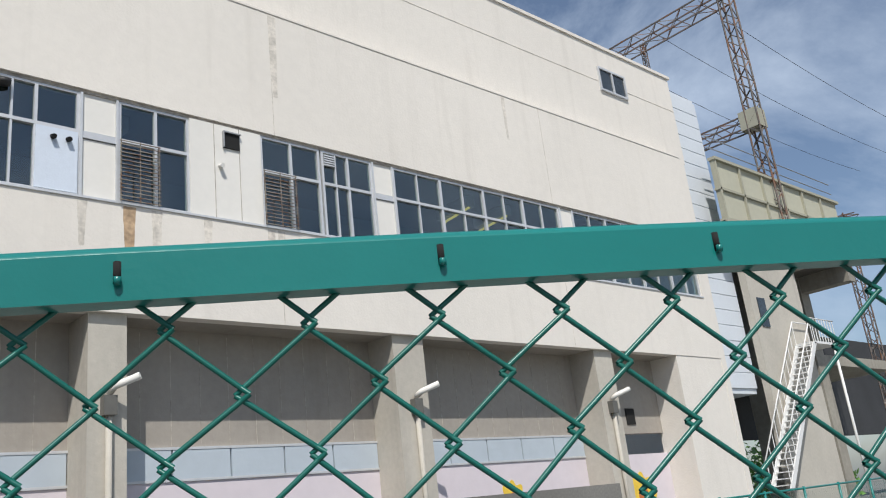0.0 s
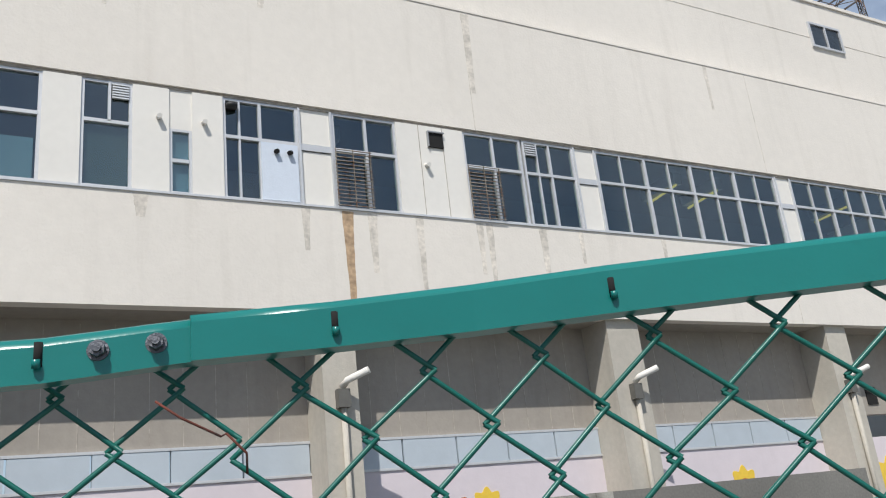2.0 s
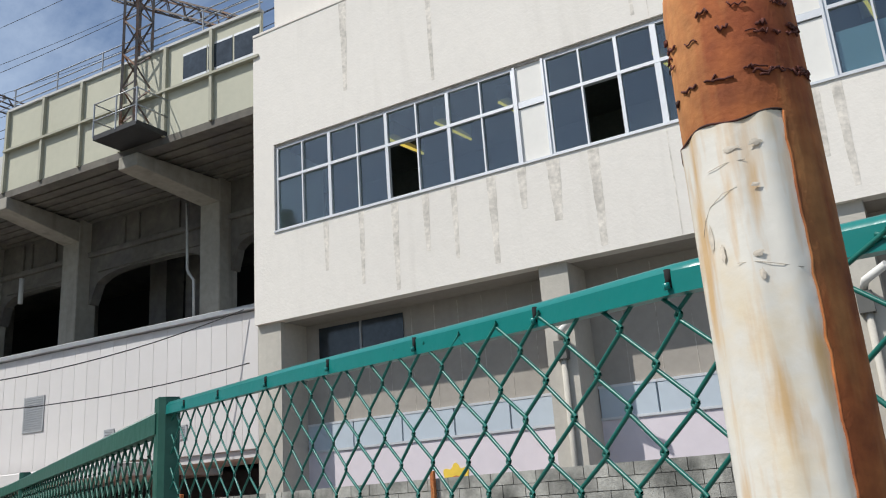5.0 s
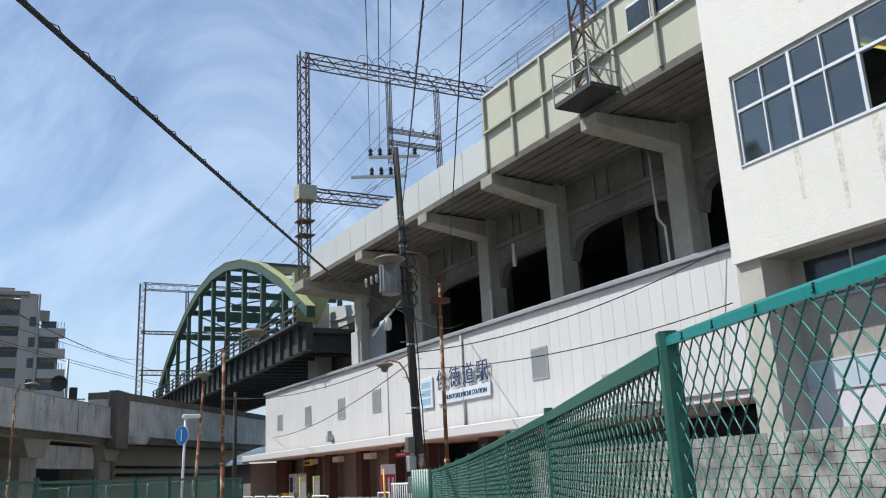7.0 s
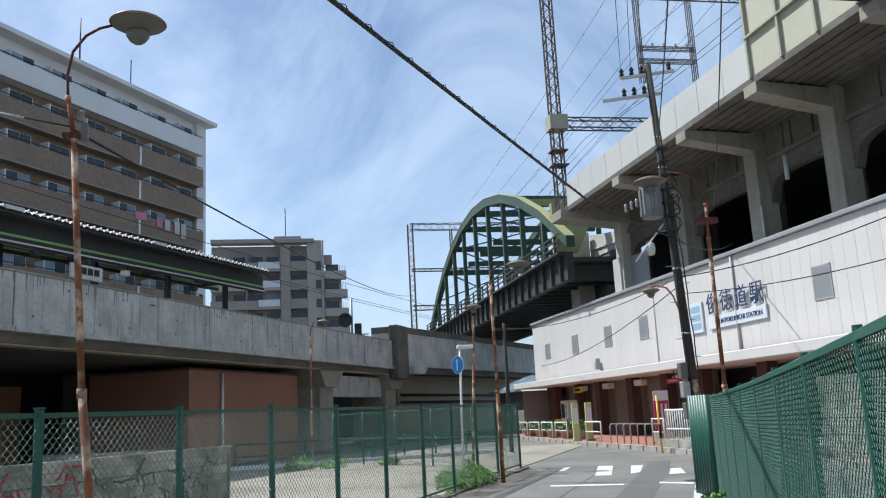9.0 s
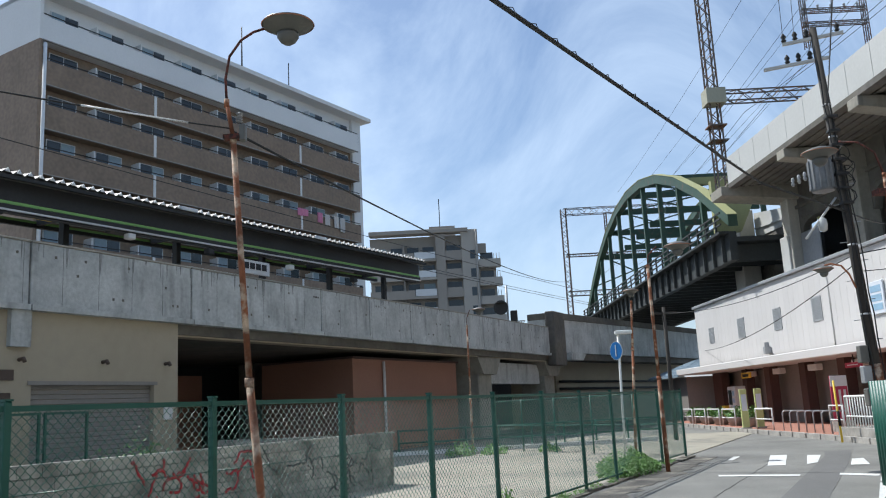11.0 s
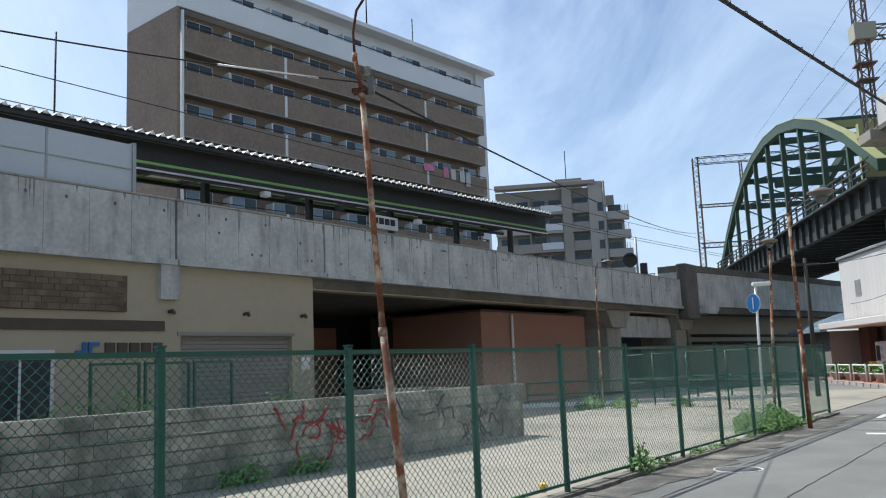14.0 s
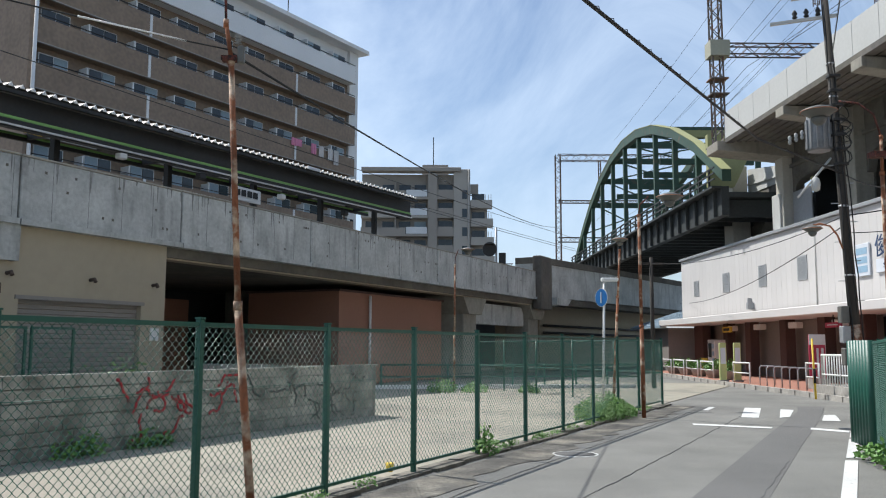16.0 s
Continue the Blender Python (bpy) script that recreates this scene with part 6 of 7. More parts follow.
for i in range(5):
    a, b = (24.6 + 1.2 * i, 5.1 + 1.7 * i), (25.8 + 1.2 * i, 6.8 + 1.7 * i)
    part("post", rod(bmesh.new(), (*b, 0), (*b, 1.85), 0.03, n=6), M_FENCEFAR, ret)
    part("top_rail", rod(bmesh.new(), (*a, 1.8), (*b, 1.8), 0.02, n=6), M_FENCEFAR, ret)
    part("mid_rail", rod(bmesh.new(), (*a, 0.9), (*b, 0.9), 0.02, n=6), M_FENCEFAR, ret)
    chain_mesh("wire_mesh", a, b, 0.12, (1.8, 1.8), 0.085, 0.085, 0.0022, M_MESHFAR, ret, 3, 0, 70 + i)
gate = thing("chain_link_fence", (11.5, 15.5, 0), "green mesh fence panels before the station wall", "fence", group="street fences", frame_m=MS)
for a, b in ((9.75, 10.9), (11.0, 12.15), (12.25, 13.35)):
    part("panel_frame", boxes((a, a + 0.05, 15.48, 15.53, 0, 2.0), (b - 0.05, b, 15.48, 15.53, 0, 2.0), (a + 0.05, b - 0.05, 15.48, 15.53, 1.95, 2.0), (a + 0.05, b - 0.05, 15.48, 15.53, 0.1, 0.15)), M_FENCEFAR, gate)
    chain_mesh("wire_mesh", (a, 15.5), (b, 15.5), 0.15, (1.95, 1.95), 0.09, 0.09, 0.0025, M_MESHFAR, gate, 3, 0, 81)
back = thing("pipe_railing", (32, 14, 0), "low dark pipe railing at the back of the lot", "railing", frame_m=MS)
for k in range(9):
    u, v = 28.5 + k * 0.75, 16.6 - k * 1.05
    part("post", rod(bmesh.new(), (u, v, 0), (u, v, 0.95), 0.04, n=6), M_FENCEFAR, back)
for z in (0.45, 0.9):
    part("rail", rod(bmesh.new(), (28.5, 16.6, z), (34.5, 8.2, z), 0.03, n=6), M_FENCEFAR, back)
part("low_kerb", prism(bmesh.new(), [(27.6, 17.5), (34.2, 8.2), (34.5, 8.3), (27.9, 17.6)], 0, 0.14), M_WHITE, back)

# ---- rusty pole by the fence ----
C = (0.140, 0.697)
pole = thing("rusty_pole", (*C, 0), "rust-streaked steel pole with peeling white paint", "pole", frame_m=Matrix.Translation((C[0] + 0.0032, C[1] + 0.0005, -0.008)) @ Matrix.Diagonal((1.06, 1.06, 1, 1)) @ Matrix.Translation((-C[0], -C[1], 0)))
rows = [(0.0262, 0.0), (0.0258, 1.86), (0.0256, 1.895), (0.0248, 1.904), (0.0228, 1.909), (0.0195, 1.912)]
bm = bmesh.new()
lathe(bm, rows, (*C, 0), 40)
part("shaft", bm, M_RUST, pole)
part("upper_shaft", lathe(bmesh.new(), [(0.0188, 1.91), (0.0180, 1.916), (0.0172, 1.93), (0.0165, 2.6), (0.015, 4.6)], (*C, 0), 32), M_RUSTDARK, pole, "dark rust-pitted upper tube")
# sheet of old paint wrapped round part of the shaft, with a ragged edge
bm = bmesh.new()
rp = random.Random(8)
A0, A1, n = radians(168), radians(307), 30
prev = None
for i in range(n + 1):
    t = A0 + (A1 - A0) * i / n
    topz = 1.832 + 0.0012 * math.sin(i * 0.5) + rp.uniform(-0.0005, 0.0005) - (0.006 if i < 6 else 0)
    ring = [bm.verts.new((C[0] + (0.0266 + 0.0004 * math.sin(7 * z + i)) * math.cos(t), C[1] + (0.0266 + 0.0004 * math.sin(7 * z + i)) * math.sin(t), z)) for z in [topz - (topz - 0.05) * (k / 24) ** 2 for k in range(25)]]
    if prev:
        for k in range(24):
            bm.faces.new((prev[k], ring[k], ring[k + 1], prev[k + 1])).smooth = True
    prev = ring
part("paint_skin", bm, M_PEEL, pole, "peeling cream-white paint")
for k in range(34):
    t, z = rp.uniform(radians(200), radians(345)), rp.choice((1.872, 1.868, 1.882, 1.85, 1.852, 1.851, rp.uniform(1.84, 1.9)))
    bm = bmesh.new()
    ln = rp.uniform(0.002, 0.009)
    pts = []
    for j in range(6):
        tt = t + (j / 5 - 0.5) * ln / 0.026
        rad = 0.0261 + rp.uniform(0, 0.0006)
        zz = z + rp.uniform(-0.0016, 0.0016)
        pts.append((C[0] + rad * math.cos(tt), C[1] + rad * math.sin(tt), zz))
    tube(bm, pts, rp.uniform(0.0003, 0.0007), 5)
    part("rust_flake", bm, M_RUSTDARK, pole)

# bare patches, cracks and the torn edge of the paint
def on_pole(t, z, r):
    return (C[0] + r * math.cos(t), C[1] + r * math.sin(t), z)


for t0, z0, dt, dz in ((262, 1.8195, 8, 0.0016), (281, 1.820, 7, 0.0016), (232, 1.786, 3.5, 0.007), (241, 1.779, 3, 0.005), (276, 1.803, 4, 0.0012), (270, 1.776, 5, 0.0015), (270, 1.768, 3, 0.003)):
    bm = bmesh.new()
    m_ = 14
    rim_ = [on_pole(radians(t0 + dt * rp.uniform(0.55, 1.0) * math.cos(2 * math.pi * i / m_)), z0 + dz * rp.uniform(0.5, 1.0) * math.sin(2 * math.pi * i / m_), 0.0272) for i in range(m_)]
    mid = bm.verts.new(on_pole(radians(t0), z0, 0.0274))
    vs = [bm.verts.new(p_) for p_ in rim_]
    for i in range(m_):
        bm.faces.new((mid, vs[i], vs[(i + 1) % m_]))
    part("bare_patch", bm, M_PRIMER, pole)
for pts in (((222, 1.788), (228, 1.795), (236, 1.799), (250, 1.803), (262, 1.804)), ((252, 1.774), (268, 1.773), (284, 1.771), (300, 1.768)), ((240, 1.8135), (256, 1.8142), (272, 1.8138))):
    part("crack", tube(bmesh.new(), [on_pole(radians(a_), z_ + rp.uniform(-0.0006, 0.0006), 0.02702) for a_, z_ in pts], 0.00013, 4), M_PRIMER, pole)
part("torn_edge", tube(bmesh.new(), [on_pole(radians(307 + rp.uniform(-1.2, 1.2)), 1.832 - 0.006 * i, 0.0266) for i in range(60)], 0.0006, 5), M_RUST, pole)
part("torn_edge", tube(bmesh.new(), [on_pole(radians(168 + 139 * i / 30), 1.832 + 0.0012 * math.sin(i * 0.5) - (0.006 if i < 6 else 0), 0.0266) for i in range(31)], 0.0005, 5), M_RUSTDARK, pole)

# ---- street lamps and poles ----
def shade(name, c, r, parent, drop=True):
    """A wide ribbed dish with a bulb housing below."""
    s = part(name, lathe(bmesh.new(), [(0.12 * r, 0.34 * r), (0.5 * r, 0.26 * r), (0.98 * r, 0.06 * r), (r, 0.0), (0.96 * r, -0.02 * r), (0.82 * r, -0.12 * r), (0.78 * r, -0.12 * r), (0.64 * r, -0.24 * r), (0.6 * r, -0.24 * r), (0.5 * r, -0.33 * r), (0.3 * r, -0.36 * r)], c, 28), M_LAMPSHADE, parent)
    part("rim", lathe(bmesh.new(), [(r * 1.0, 0.02 * r), (r * 1.03, 0.0), (r * 1.0, -0.03 * r)], c, 28, closed=False), M_LAMPRIM, s)
    if drop:
        part("bulb_housing", lathe(bmesh.new(), [(0.42 * r, -0.33 * r), (0.42 * r, -0.52 * r), (0.3 * r, -0.70 * r), (0.16 * r, -0.80 * r)], c, 20), M_LAMPSHADE, s)


def lamp_post(base, knots, arm, head, r, label, m=M_RUSTPOLE, radius=0.075):
    p = thing("street_lamp", base, label, "street lamp", group="street lamps")
    pts = [base] + knots
    for i, (a, b) in enumerate(zip(pts, pts[1:])):
        s = part("shaft", rod(bmesh.new(), a, b, radius * (1 - 0.22 * i), radius * (1 - 0.22 * i) * 0.92, n=14), m, p)
        part("collar", rod(bmesh.new(), Vector(b) - Vector((0, 0, 0.05)), Vector(b) + Vector((0, 0, 0.03)), radius * (1.1 - 0.22 * i), n=14), m, s)
    if arm:
        part("arm", tube(bmesh.new(), [knots[-1]] + arm, radius * 0.34, 10), M_RUSTDARK, p)
    shade("lamp_shade", head, r, p)
    return p


lp = lamp_post((-7.47, -1.30, 0), [(-7.44, -1.48, 1.97), (-7.41, -1.60, 4.18), (-7.40, -1.655, 4.52)],
               [(-7.40, -1.665, 4.75), (-7.41, -1.63, 4.97), (-7.44, -1.53, 5.14), (-7.47, -1.42, 5.23), (-7.49, -1.32, 5.27)], (-7.52, -1.10, 5.31), 0.245, "rusty leaning street lamp with a dish shade", radius=0.037)
part("bracket", boxes((-7.45, -7.35, -1.68, -1.54, 4.16, 4.2)), M_RUSTDARK, lp)
part("ballast_box", bevel(boxes((-7.44, -7.37, -1.54, -1.48, 4.14, 4.3)), 0.01, 1), M_LAMPSHADE, lp)
for k in range(4):
    part("insulator", lathe(bmesh.new(), [(0.012, 0), (0.034, 0.01), (0.012, 0.022)], (-7.4, -1.54, 4.32 + k * 0.024), 10), M_PORC, lp)
lp = lamp_post((-15.69, 8.70, 0), [(-15.69, 8.70, 1.9), (-15.69, 8.71, 4.9), (-15.68, 8.72, 5.6)], [(-15.72, 8.62, 6.05), (-15.85, 8.4, 6.3), (-16.0, 8.1, 6.38)], (-16.17, 7.78, 6.22), 0.34, "rusty street lamp beside the green fence", radius=0.055)
part("bracket", boxes((-15.8, -15.55, 8.5, 8.9, 5.2, 5.3)), M_RUSTDARK, lp)
lamp_post((-32.4, 1.04, 0), [(-32.4, 1.05, 2.2), (-32.38, 1.07, 4.7)], [(-32.38, 1.08, 5.0), (-32.37, 1.2, 5.3)], (-32.37, 1.55, 5.3), 0.26, "slim rusty street lamp inside the lot", radius=0.045)
lamp_post((-23.5, 5.17, 0), [(-23.5, 5.35, 3.0), (-23.5, 5.43, 4.3)], None, (-23.5, 5.44, 4.6), 0.22, "rusty lamp post with a conical shade", radius=0.04)
lp = lamp_post((-19.77, 5.09, 0), [(-19.77, 5.08, 2.1), (-19.77, 5.07, 4.7)], [(-19.76, 5.1, 4.95), (-19.7, 5.3, 5.15)], (-19.6, 5.76, 5.12), 0.3, "rusty street lamp at the end of the fence", radius=0.05)
tp = thing("thin_pole", (-26, 7.2, 0), "thin dark pole near the underpass", "pole")
part("shaft", rod(bmesh.new(), (-34.0, 9.0, 0), (-34.0, 9.0, 5.2), 0.09, 0.07, n=8), M_POLECONC, tp)
part("cross_arm", boxes((-34.05, -33.95, 8.5, 9.5, 4.9, 5.0)), M_POLECONC, tp)
sp = thing("road_sign", (-23.02, 4.8, 0), "round blue road sign on a white pole", "road sign")
part("pole", rod(bmesh.new(), (-23.02, 4.8, 0), (-23.0, 4.88, 3.4), 0.035, n=10), M_WHITE, sp)
SN = Vector((0.5, -0.87, 0))
SC = Vector((-22.98, 4.83, 2.94)) + SN * 0.04
part("disc", rod(bmesh.new(), SC, SC + SN * 0.02, 0.235, n=32), M_BLUE, sp)
part("rim", rod(bmesh.new(), SC - SN * 0.004, SC + SN * 0.016, 0.245, n=32), M_WHITE, sp)
part("arrow_bar", rod(bmesh.new(), SC + SN * 0.022 - Vector((0, 0, 0.15)), SC + SN * 0.022 + Vector((0, 0, 0.15)), 0.02, n=4), M_WHITE, sp)
part("cap_lamp", bevel(boxes((-23.1, -22.9, 4.8, 5.25, 3.38, 3.48)), 0.02, 1), M_WHITE, sp)

# ---- utility pole ----
UB, UT = Vector((-22.44, 11.48, 0)), Vector((-22.64, 11.08, 11.7))
up = thing("utility_pole", UB, "dark concrete utility pole with transformer and cross arms", "utility pole")
part("shaft", rod(bmesh.new(), UB, UT, 0.15, 0.095, n=16), M_POLECONC, up)
part("lower_wrap", rod(bmesh.new(), UB + Vector((0, 0, 0.5)), UB + (UT - UB) * 0.19, 0.155, 0.15, n=16), M_RUSTPOLE, up)
ARM = Vector((0.42, 0.9, 0)).normalized()
for z, a, b in ((11.4, -0.85, 0.75), (10.75, -1.45, 0.3)):
    c = UB + (UT - UB) * (z / 11.7)
    part("cross_arm", rod(bmesh.new(), c + ARM * a, c + ARM * b, 0.06, n=4), M_GREYPAR, up)
    for s in (-0.8, -0.5, -0.2, 0.6):
        if a < s < b:
            part("insulator", lathe(bmesh.new(), [(0.03, 0), (0.08, 0.05), (0.04, 0.1), (0.08, 0.16), (0.03, 0.26)], c + ARM * s + Vector((0, 0, 0.05)), 10), M_STEELDARK, up)
c = UB + (UT - UB) * 0.64 - ARM * 0.45
tr = part("transformer", lathe(bmesh.new(), [(0.29, -0.52), (0.31, -0.46), (0.31, 0.4), (0.28, 0.48), (0.12, 0.54)], c, 20), M_TRANSF, up)
for k in range(12):
    t = math.pi * 2 * k / 12
    part("cooling_fin", boxes((c.x + 0.31 * math.cos(t) - 0.03, c.x + 0.31 * math.cos(t) + 0.03, c.y + 0.31 * math.sin(t) - 0.03, c.y + 0.31 * math.sin(t) + 0.03, c.z - 0.45, c.z + 0.35)), M_TRANSF, tr)
part("hanger_arm", rod(bmesh.new(), UB + (UT - UB) * 0.7, c + Vector((0, 0, 0.6)), 0.05, n=5), M_STEELDARK, up)
for k in range(3):
    part("switch_gear", lathe(bmesh.new(), [(0.03, -0.12), (0.055, -0.06), (0.03, 0), (0.055, 0.06), (0.025, 0.13)], c - ARM * (0.42 + 0.16 * k) + Vector((0, 0, -0.02 - 0.06 * k)), 10), M_PORC, up)
for k, f in enumerate((0.17, 0.215, 0.12)):
    q = UB + (UT - UB) * f
    part("meter_box", bevel(boxes((q.x - 0.12, q.x + 0.12, q.y - 0.38, q.y - 0.16, q.z - 0.25, q.z + 0.2)), 0.02, 1), M_LAMPSHADE if k else M_GREYMETAL, up)
part("splice_sleeve", rod(bmesh.new(), (-22.6, 11.05, 6.75), (-22.6, 10.1, 5.65), 0.032, n=10), M_GREYPAR, up)
part("cable_closure", lathe(bmesh.new(), [(0.03, -0.2), (0.1, -0.16), (0.12, 0.0), (0.1, 0.14), (0.03, 0.2)], (-22.6, 10.6, 6.02), 12), M_GREYPAR, up)
rq = random.Random(17)
along = lambda f: UB + (UT - UB) * f
for k in range(3):
    off = Vector((0.1, -0.1 + 0.1 * k, 0))
    part("riser_cable", tube(bmesh.new(), [along(0.1 + 0.05 * j) + off * 1.35 + Vector((rq.uniform(-.02, .02), rq.uniform(-.03, .03), 0)) for j in range(18 - 3 * k)], 0.018, 5), M_CABLE, up)
for k in range(9):
    a_, z_ = rq.uniform(0, 6.28), rq.uniform(0.52, 0.74)
    p_ = along(z_)
    part("cable_loop", tube(bmesh.new(), [p_ + Vector((0.22 * math.cos(a_ + t * 0.3), 0.34 * math.sin(t) * rq.uniform(0.7, 1.1), 0.26 * math.cos(t) - 0.1)) for t in (0.0, 0.6, 1.2, 1.8, 2.4, 3.0, 3.6)], 0.014, 5), M_CABLE, up)
for k in range(7):
    p_ = along(0.56 + 0.035 * k)
    part("pole_fitting", bevel(boxes((p_.x - 0.02, p_.x + 0.2, p_.y - 0.16, p_.y + 0.16, p_.z - 0.04, p_.z + 0.04)), 0.01, 1), M_STEELDARK, up)
for k in range(10):
    p_ = along(0.2 + 0.045 * k)
    part("step_bolt", rod(bmesh.new(), p_ + ARM * (0.1 if k % 2 else -0.1), p_ + ARM * (0.3 if k % 2 else -0.3), 0.012, n=5), M_GREYMETAL, up)
for f in (0.15, 0.3, 0.46, 0.72, 0.8):
    p_ = along(f)
    part("band", rod(bmesh.new(), p_, p_ + Vector((0, 0, 0.05)), 0.155 - 0.045 * f, n=16), M_GREYMETAL, up)
sl = thing("street_lamp", (-22.5, 11.2, 4.3), "small lamp on a curved arm from the utility pole", "street lamp", group="street lamps")
part("arm", tube(bmesh.new(), [(-22.5, 11.2, 4.25), (-22.35, 11.0, 4.6), (-22.1, 10.7, 4.8), (-21.8, 10.3, 4.82), (-21.62, 10.05, 4.76)], 0.025, 8), M_LAMPRIM, sl)
shade("lamp_shade", (-21.6, 10.0, 4.66), 0.25, sl)

# ---- cables ----
def cable(name, pts, r, label="thin black overhead cable between poles", spiral=0.0):
    c = thing(name, pts[0], label, "cable", group="overhead cables")
    part("strand", tube(bmesh.new(), pts, r, 6), M_CABLE, c)
    if spiral:
        bm = bmesh.new()
        line = []
        for a, b in zip(pts, pts[1:]):
            n = max(2, int((b - a).length / 0.11))
            for k in range(n):
                t = len(line) * 1.25
                line.append(a + (b - a) * (k / n) + Vector((0, spiral * math.cos(t), spiral * (1 + math.sin(t)))))
        tube(bm, line, r * 0.22, 3)
        part("lashing_wire", bm, M_CABLE, c)


cable("power_cable", sag((-2.6, -2.2, 5.22), (-20.4, 8.2, 6.72), 0.02, 16) + [Vector((-22.5, 11.3, 6.3))], 0.028, "thick black lashed overhead cable", 0.03)
cable("power_cable", sag((-22.5, 11.3, 6.3), (-30, 17.4, 7.6), 0.3), 0.02)
for k in range(3):
    cable("power_cable", sag((-5.4 + 0.12 * k, 2.7 + 0.1 * k, 7.3), UT + ARM * (-0.8 + 0.3 * k), 0.1), 0.007)
cable("power_cable", sag((-3.0, 2.2, 5.6), UB + (UT - UB) * 0.8, 0.15), 0.011, spiral=0.022)
cable("power_cable", sag((-2.5, 2.0, 4.6), (-14.9, 8.45, 5.3), 0.2), 0.006)
cable("power_cable", sag((-14.9, 17.3, 7.2), UB + (UT - UB) * 0.44, 0.5), 0.016)
cable("power_cable", sag((-13.6, 15.2, 5.1), UB + (UT - UB) * 0.40, 0.35), 0.014)
cable("power_cable", sag(UB + (UT - UB) * 0.42, (-56, 16.5, 4.5), 0.6), 0.014)
cable("power_cable", sag(UB + (UT - UB) * 0.44, (-34, 9.0, 4.95), 0.4), 0.012)
cable("power_cable", sag((-4.3, -4.6, 4.12), (-7.41, -1.62, 4.27), 0.05), 0.007)
cable("power_cable", sag((-7.41, -1.62, 4.25), (-59.3, 9.05, 10.0), 0.5), 0.012)
sleeve = thing("cable_sleeve", (-7, -2.1, 4.19), "white insulating sleeve on the wire", "cable")
part("sleeve", rod(bmesh.new(), (-6.41, -2.57, 4.179), (-7.1, -1.92, 4.237), 0.0085, n=8), M_WHITE, sleeve)
for v, z in ((21.5, 8.9), (22.6, 9.4), (21.5, 9.9)):
    p, q = MS @ Vector((2, v, z)), MS @ Vector((95, v - 2, z + 0.8))
    cable("contact_wire", sag(p, q, 0.4, 20), 0.014, "thin railway contact wire above the tracks")
for y, z in ((16.2, 15.85), (18.05, 16.96), (20.4, 16.96), (22.7, 15.85), (18.98, 25.3), (21.3, 25.3), (23.6, 25.3), (25.9, 25.3), (19.9, 21.6), (22.8, 21.6)):
    cable("contact_wire", sag((-92, y + 1.2, z - 1.0), (GX, y, z), 0.5) + sag((GX, y, z), (-13.3, y, z - 0.8), 0.5)[1:], 0.012, "thin railway contact wire above the tracks")
for y, z in ((17, 24.6), (20, 24.6), (23, 24.6)):
    cable("contact_wire", sag((36.3, y, z), (70, y, z), 0.6), 0.014, "thin railway contact wire above the tracks")

# ---- lot wall of concrete blocks ----
lw = thing("block_wall", (8, 10.3, 0), "stained grey concrete block wall with scrawled paint", "wall", kind="structure", frame_m=MS)
part("core", boxes((-4, 17.55, 10.3, 10.4, 0, 1.14)), M_MORTAR, lw)
part("return", boxes((17.45, 17.6, 10.3, 15.5, 0, 1.14)), M_BLOCK, lw)
part("coping", bevel(boxes((-4, 17.65, 10.26, 10.46, 1.14, 1.19)), 0.01, 1), M_BLOCK, lw)
spots = [(0.6 + i * 0.4 + (0.2 if r % 2 else 0), 10.33, 0.1 + r * 0.2) for r in range(6) for i in range(42) if 0.6 + i * 0.4 + 0.4 < 17.5][:295]
grid_of_pieces("block", lw, M_BLOCK, (0.4, 0.13, 0.19), spots, 0.005)
rg = random.Random(5)
for k in range(34):
    red = k < 16
    u, z = (rg.uniform(10.0, 13.0), rg.uniform(0.35, 0.9)) if red else (rg.uniform(13.2, 17.2), rg.uniform(0.3, 0.95))
    pts = [Vector((u, 10.255, z))]
    ang = rg.uniform(0, 6.3)
    for j in range(9):
        ang += rg.uniform(-0.9, 0.9)
        pts.append(pts[-1] + Vector((0.07 * math.cos(ang), 0, 0.07 * math.sin(ang))))
    pts = [Vector((p.x, 10.258, min(max(p.z, 0.1), 1.08))) for p in pts]
    part("spray_stroke", tube(bmesh.new(), pts, 0.024 if red else 0.019, 4), M_SPRAYRED if red else M_SPRAYBLK, lw)

# ---- station forecourt ----
def barrier(x0, x1, y, h, n, material=M_WHITE, label="white tubular guard rail", ):
    b = thing("guard_rail", ((x0 + x1) / 2, y, 0.13), label, "railing", group="guard rails")
    part("frame", tube(bmesh.new(), [(x0, y, 0.13), (x0, y, 0.13 + h), (x1, y, 0.13 + h), (x1, y, 0.13)], 0.035, 8), material, b)
    part("rail", rod(bmesh.new(), (x0, y, 0.13 + h * 0.5), (x1, y, 0.13 + h * 0.5), 0.028, n=8), material, b)
    for k in range(n):
        x = x0 + (x1 - x0) * (k + 1) / (n + 1)
        part("bar", rod(bmesh.new(), (x, y, 0.13), (x, y, 0.13 + h), 0.02, n=6), material, b)
    return b


for x0 in (-48, -45.6, -43.2, -40.8):
    barrier(x0 - 1.9, x0, 13.6, 0.8, 0)
barrier(-36.9, -35.0, 13.2, 0.85, 0)
for k in range(7):
    x = -34.2 + k * 0.72
    r_ = thing("bike_rack", (x, 13.6, 0.13), "grey steel hoop bicycle stand", "bike rack", group="bicycle hoops")
    part("hoop", tube(bmesh.new(), [(x, 13.3, 0.13), (x, 13.3, 0.8), (x, 13.36, 0.88), (x, 13.84, 0.88), (x, 13.9, 0.8), (x, 13.9, 0.13)], 0.025, 8), M_GREYMETAL, r_)
barrier(-29.9, -28.9, 13.3, 0.95, 0)
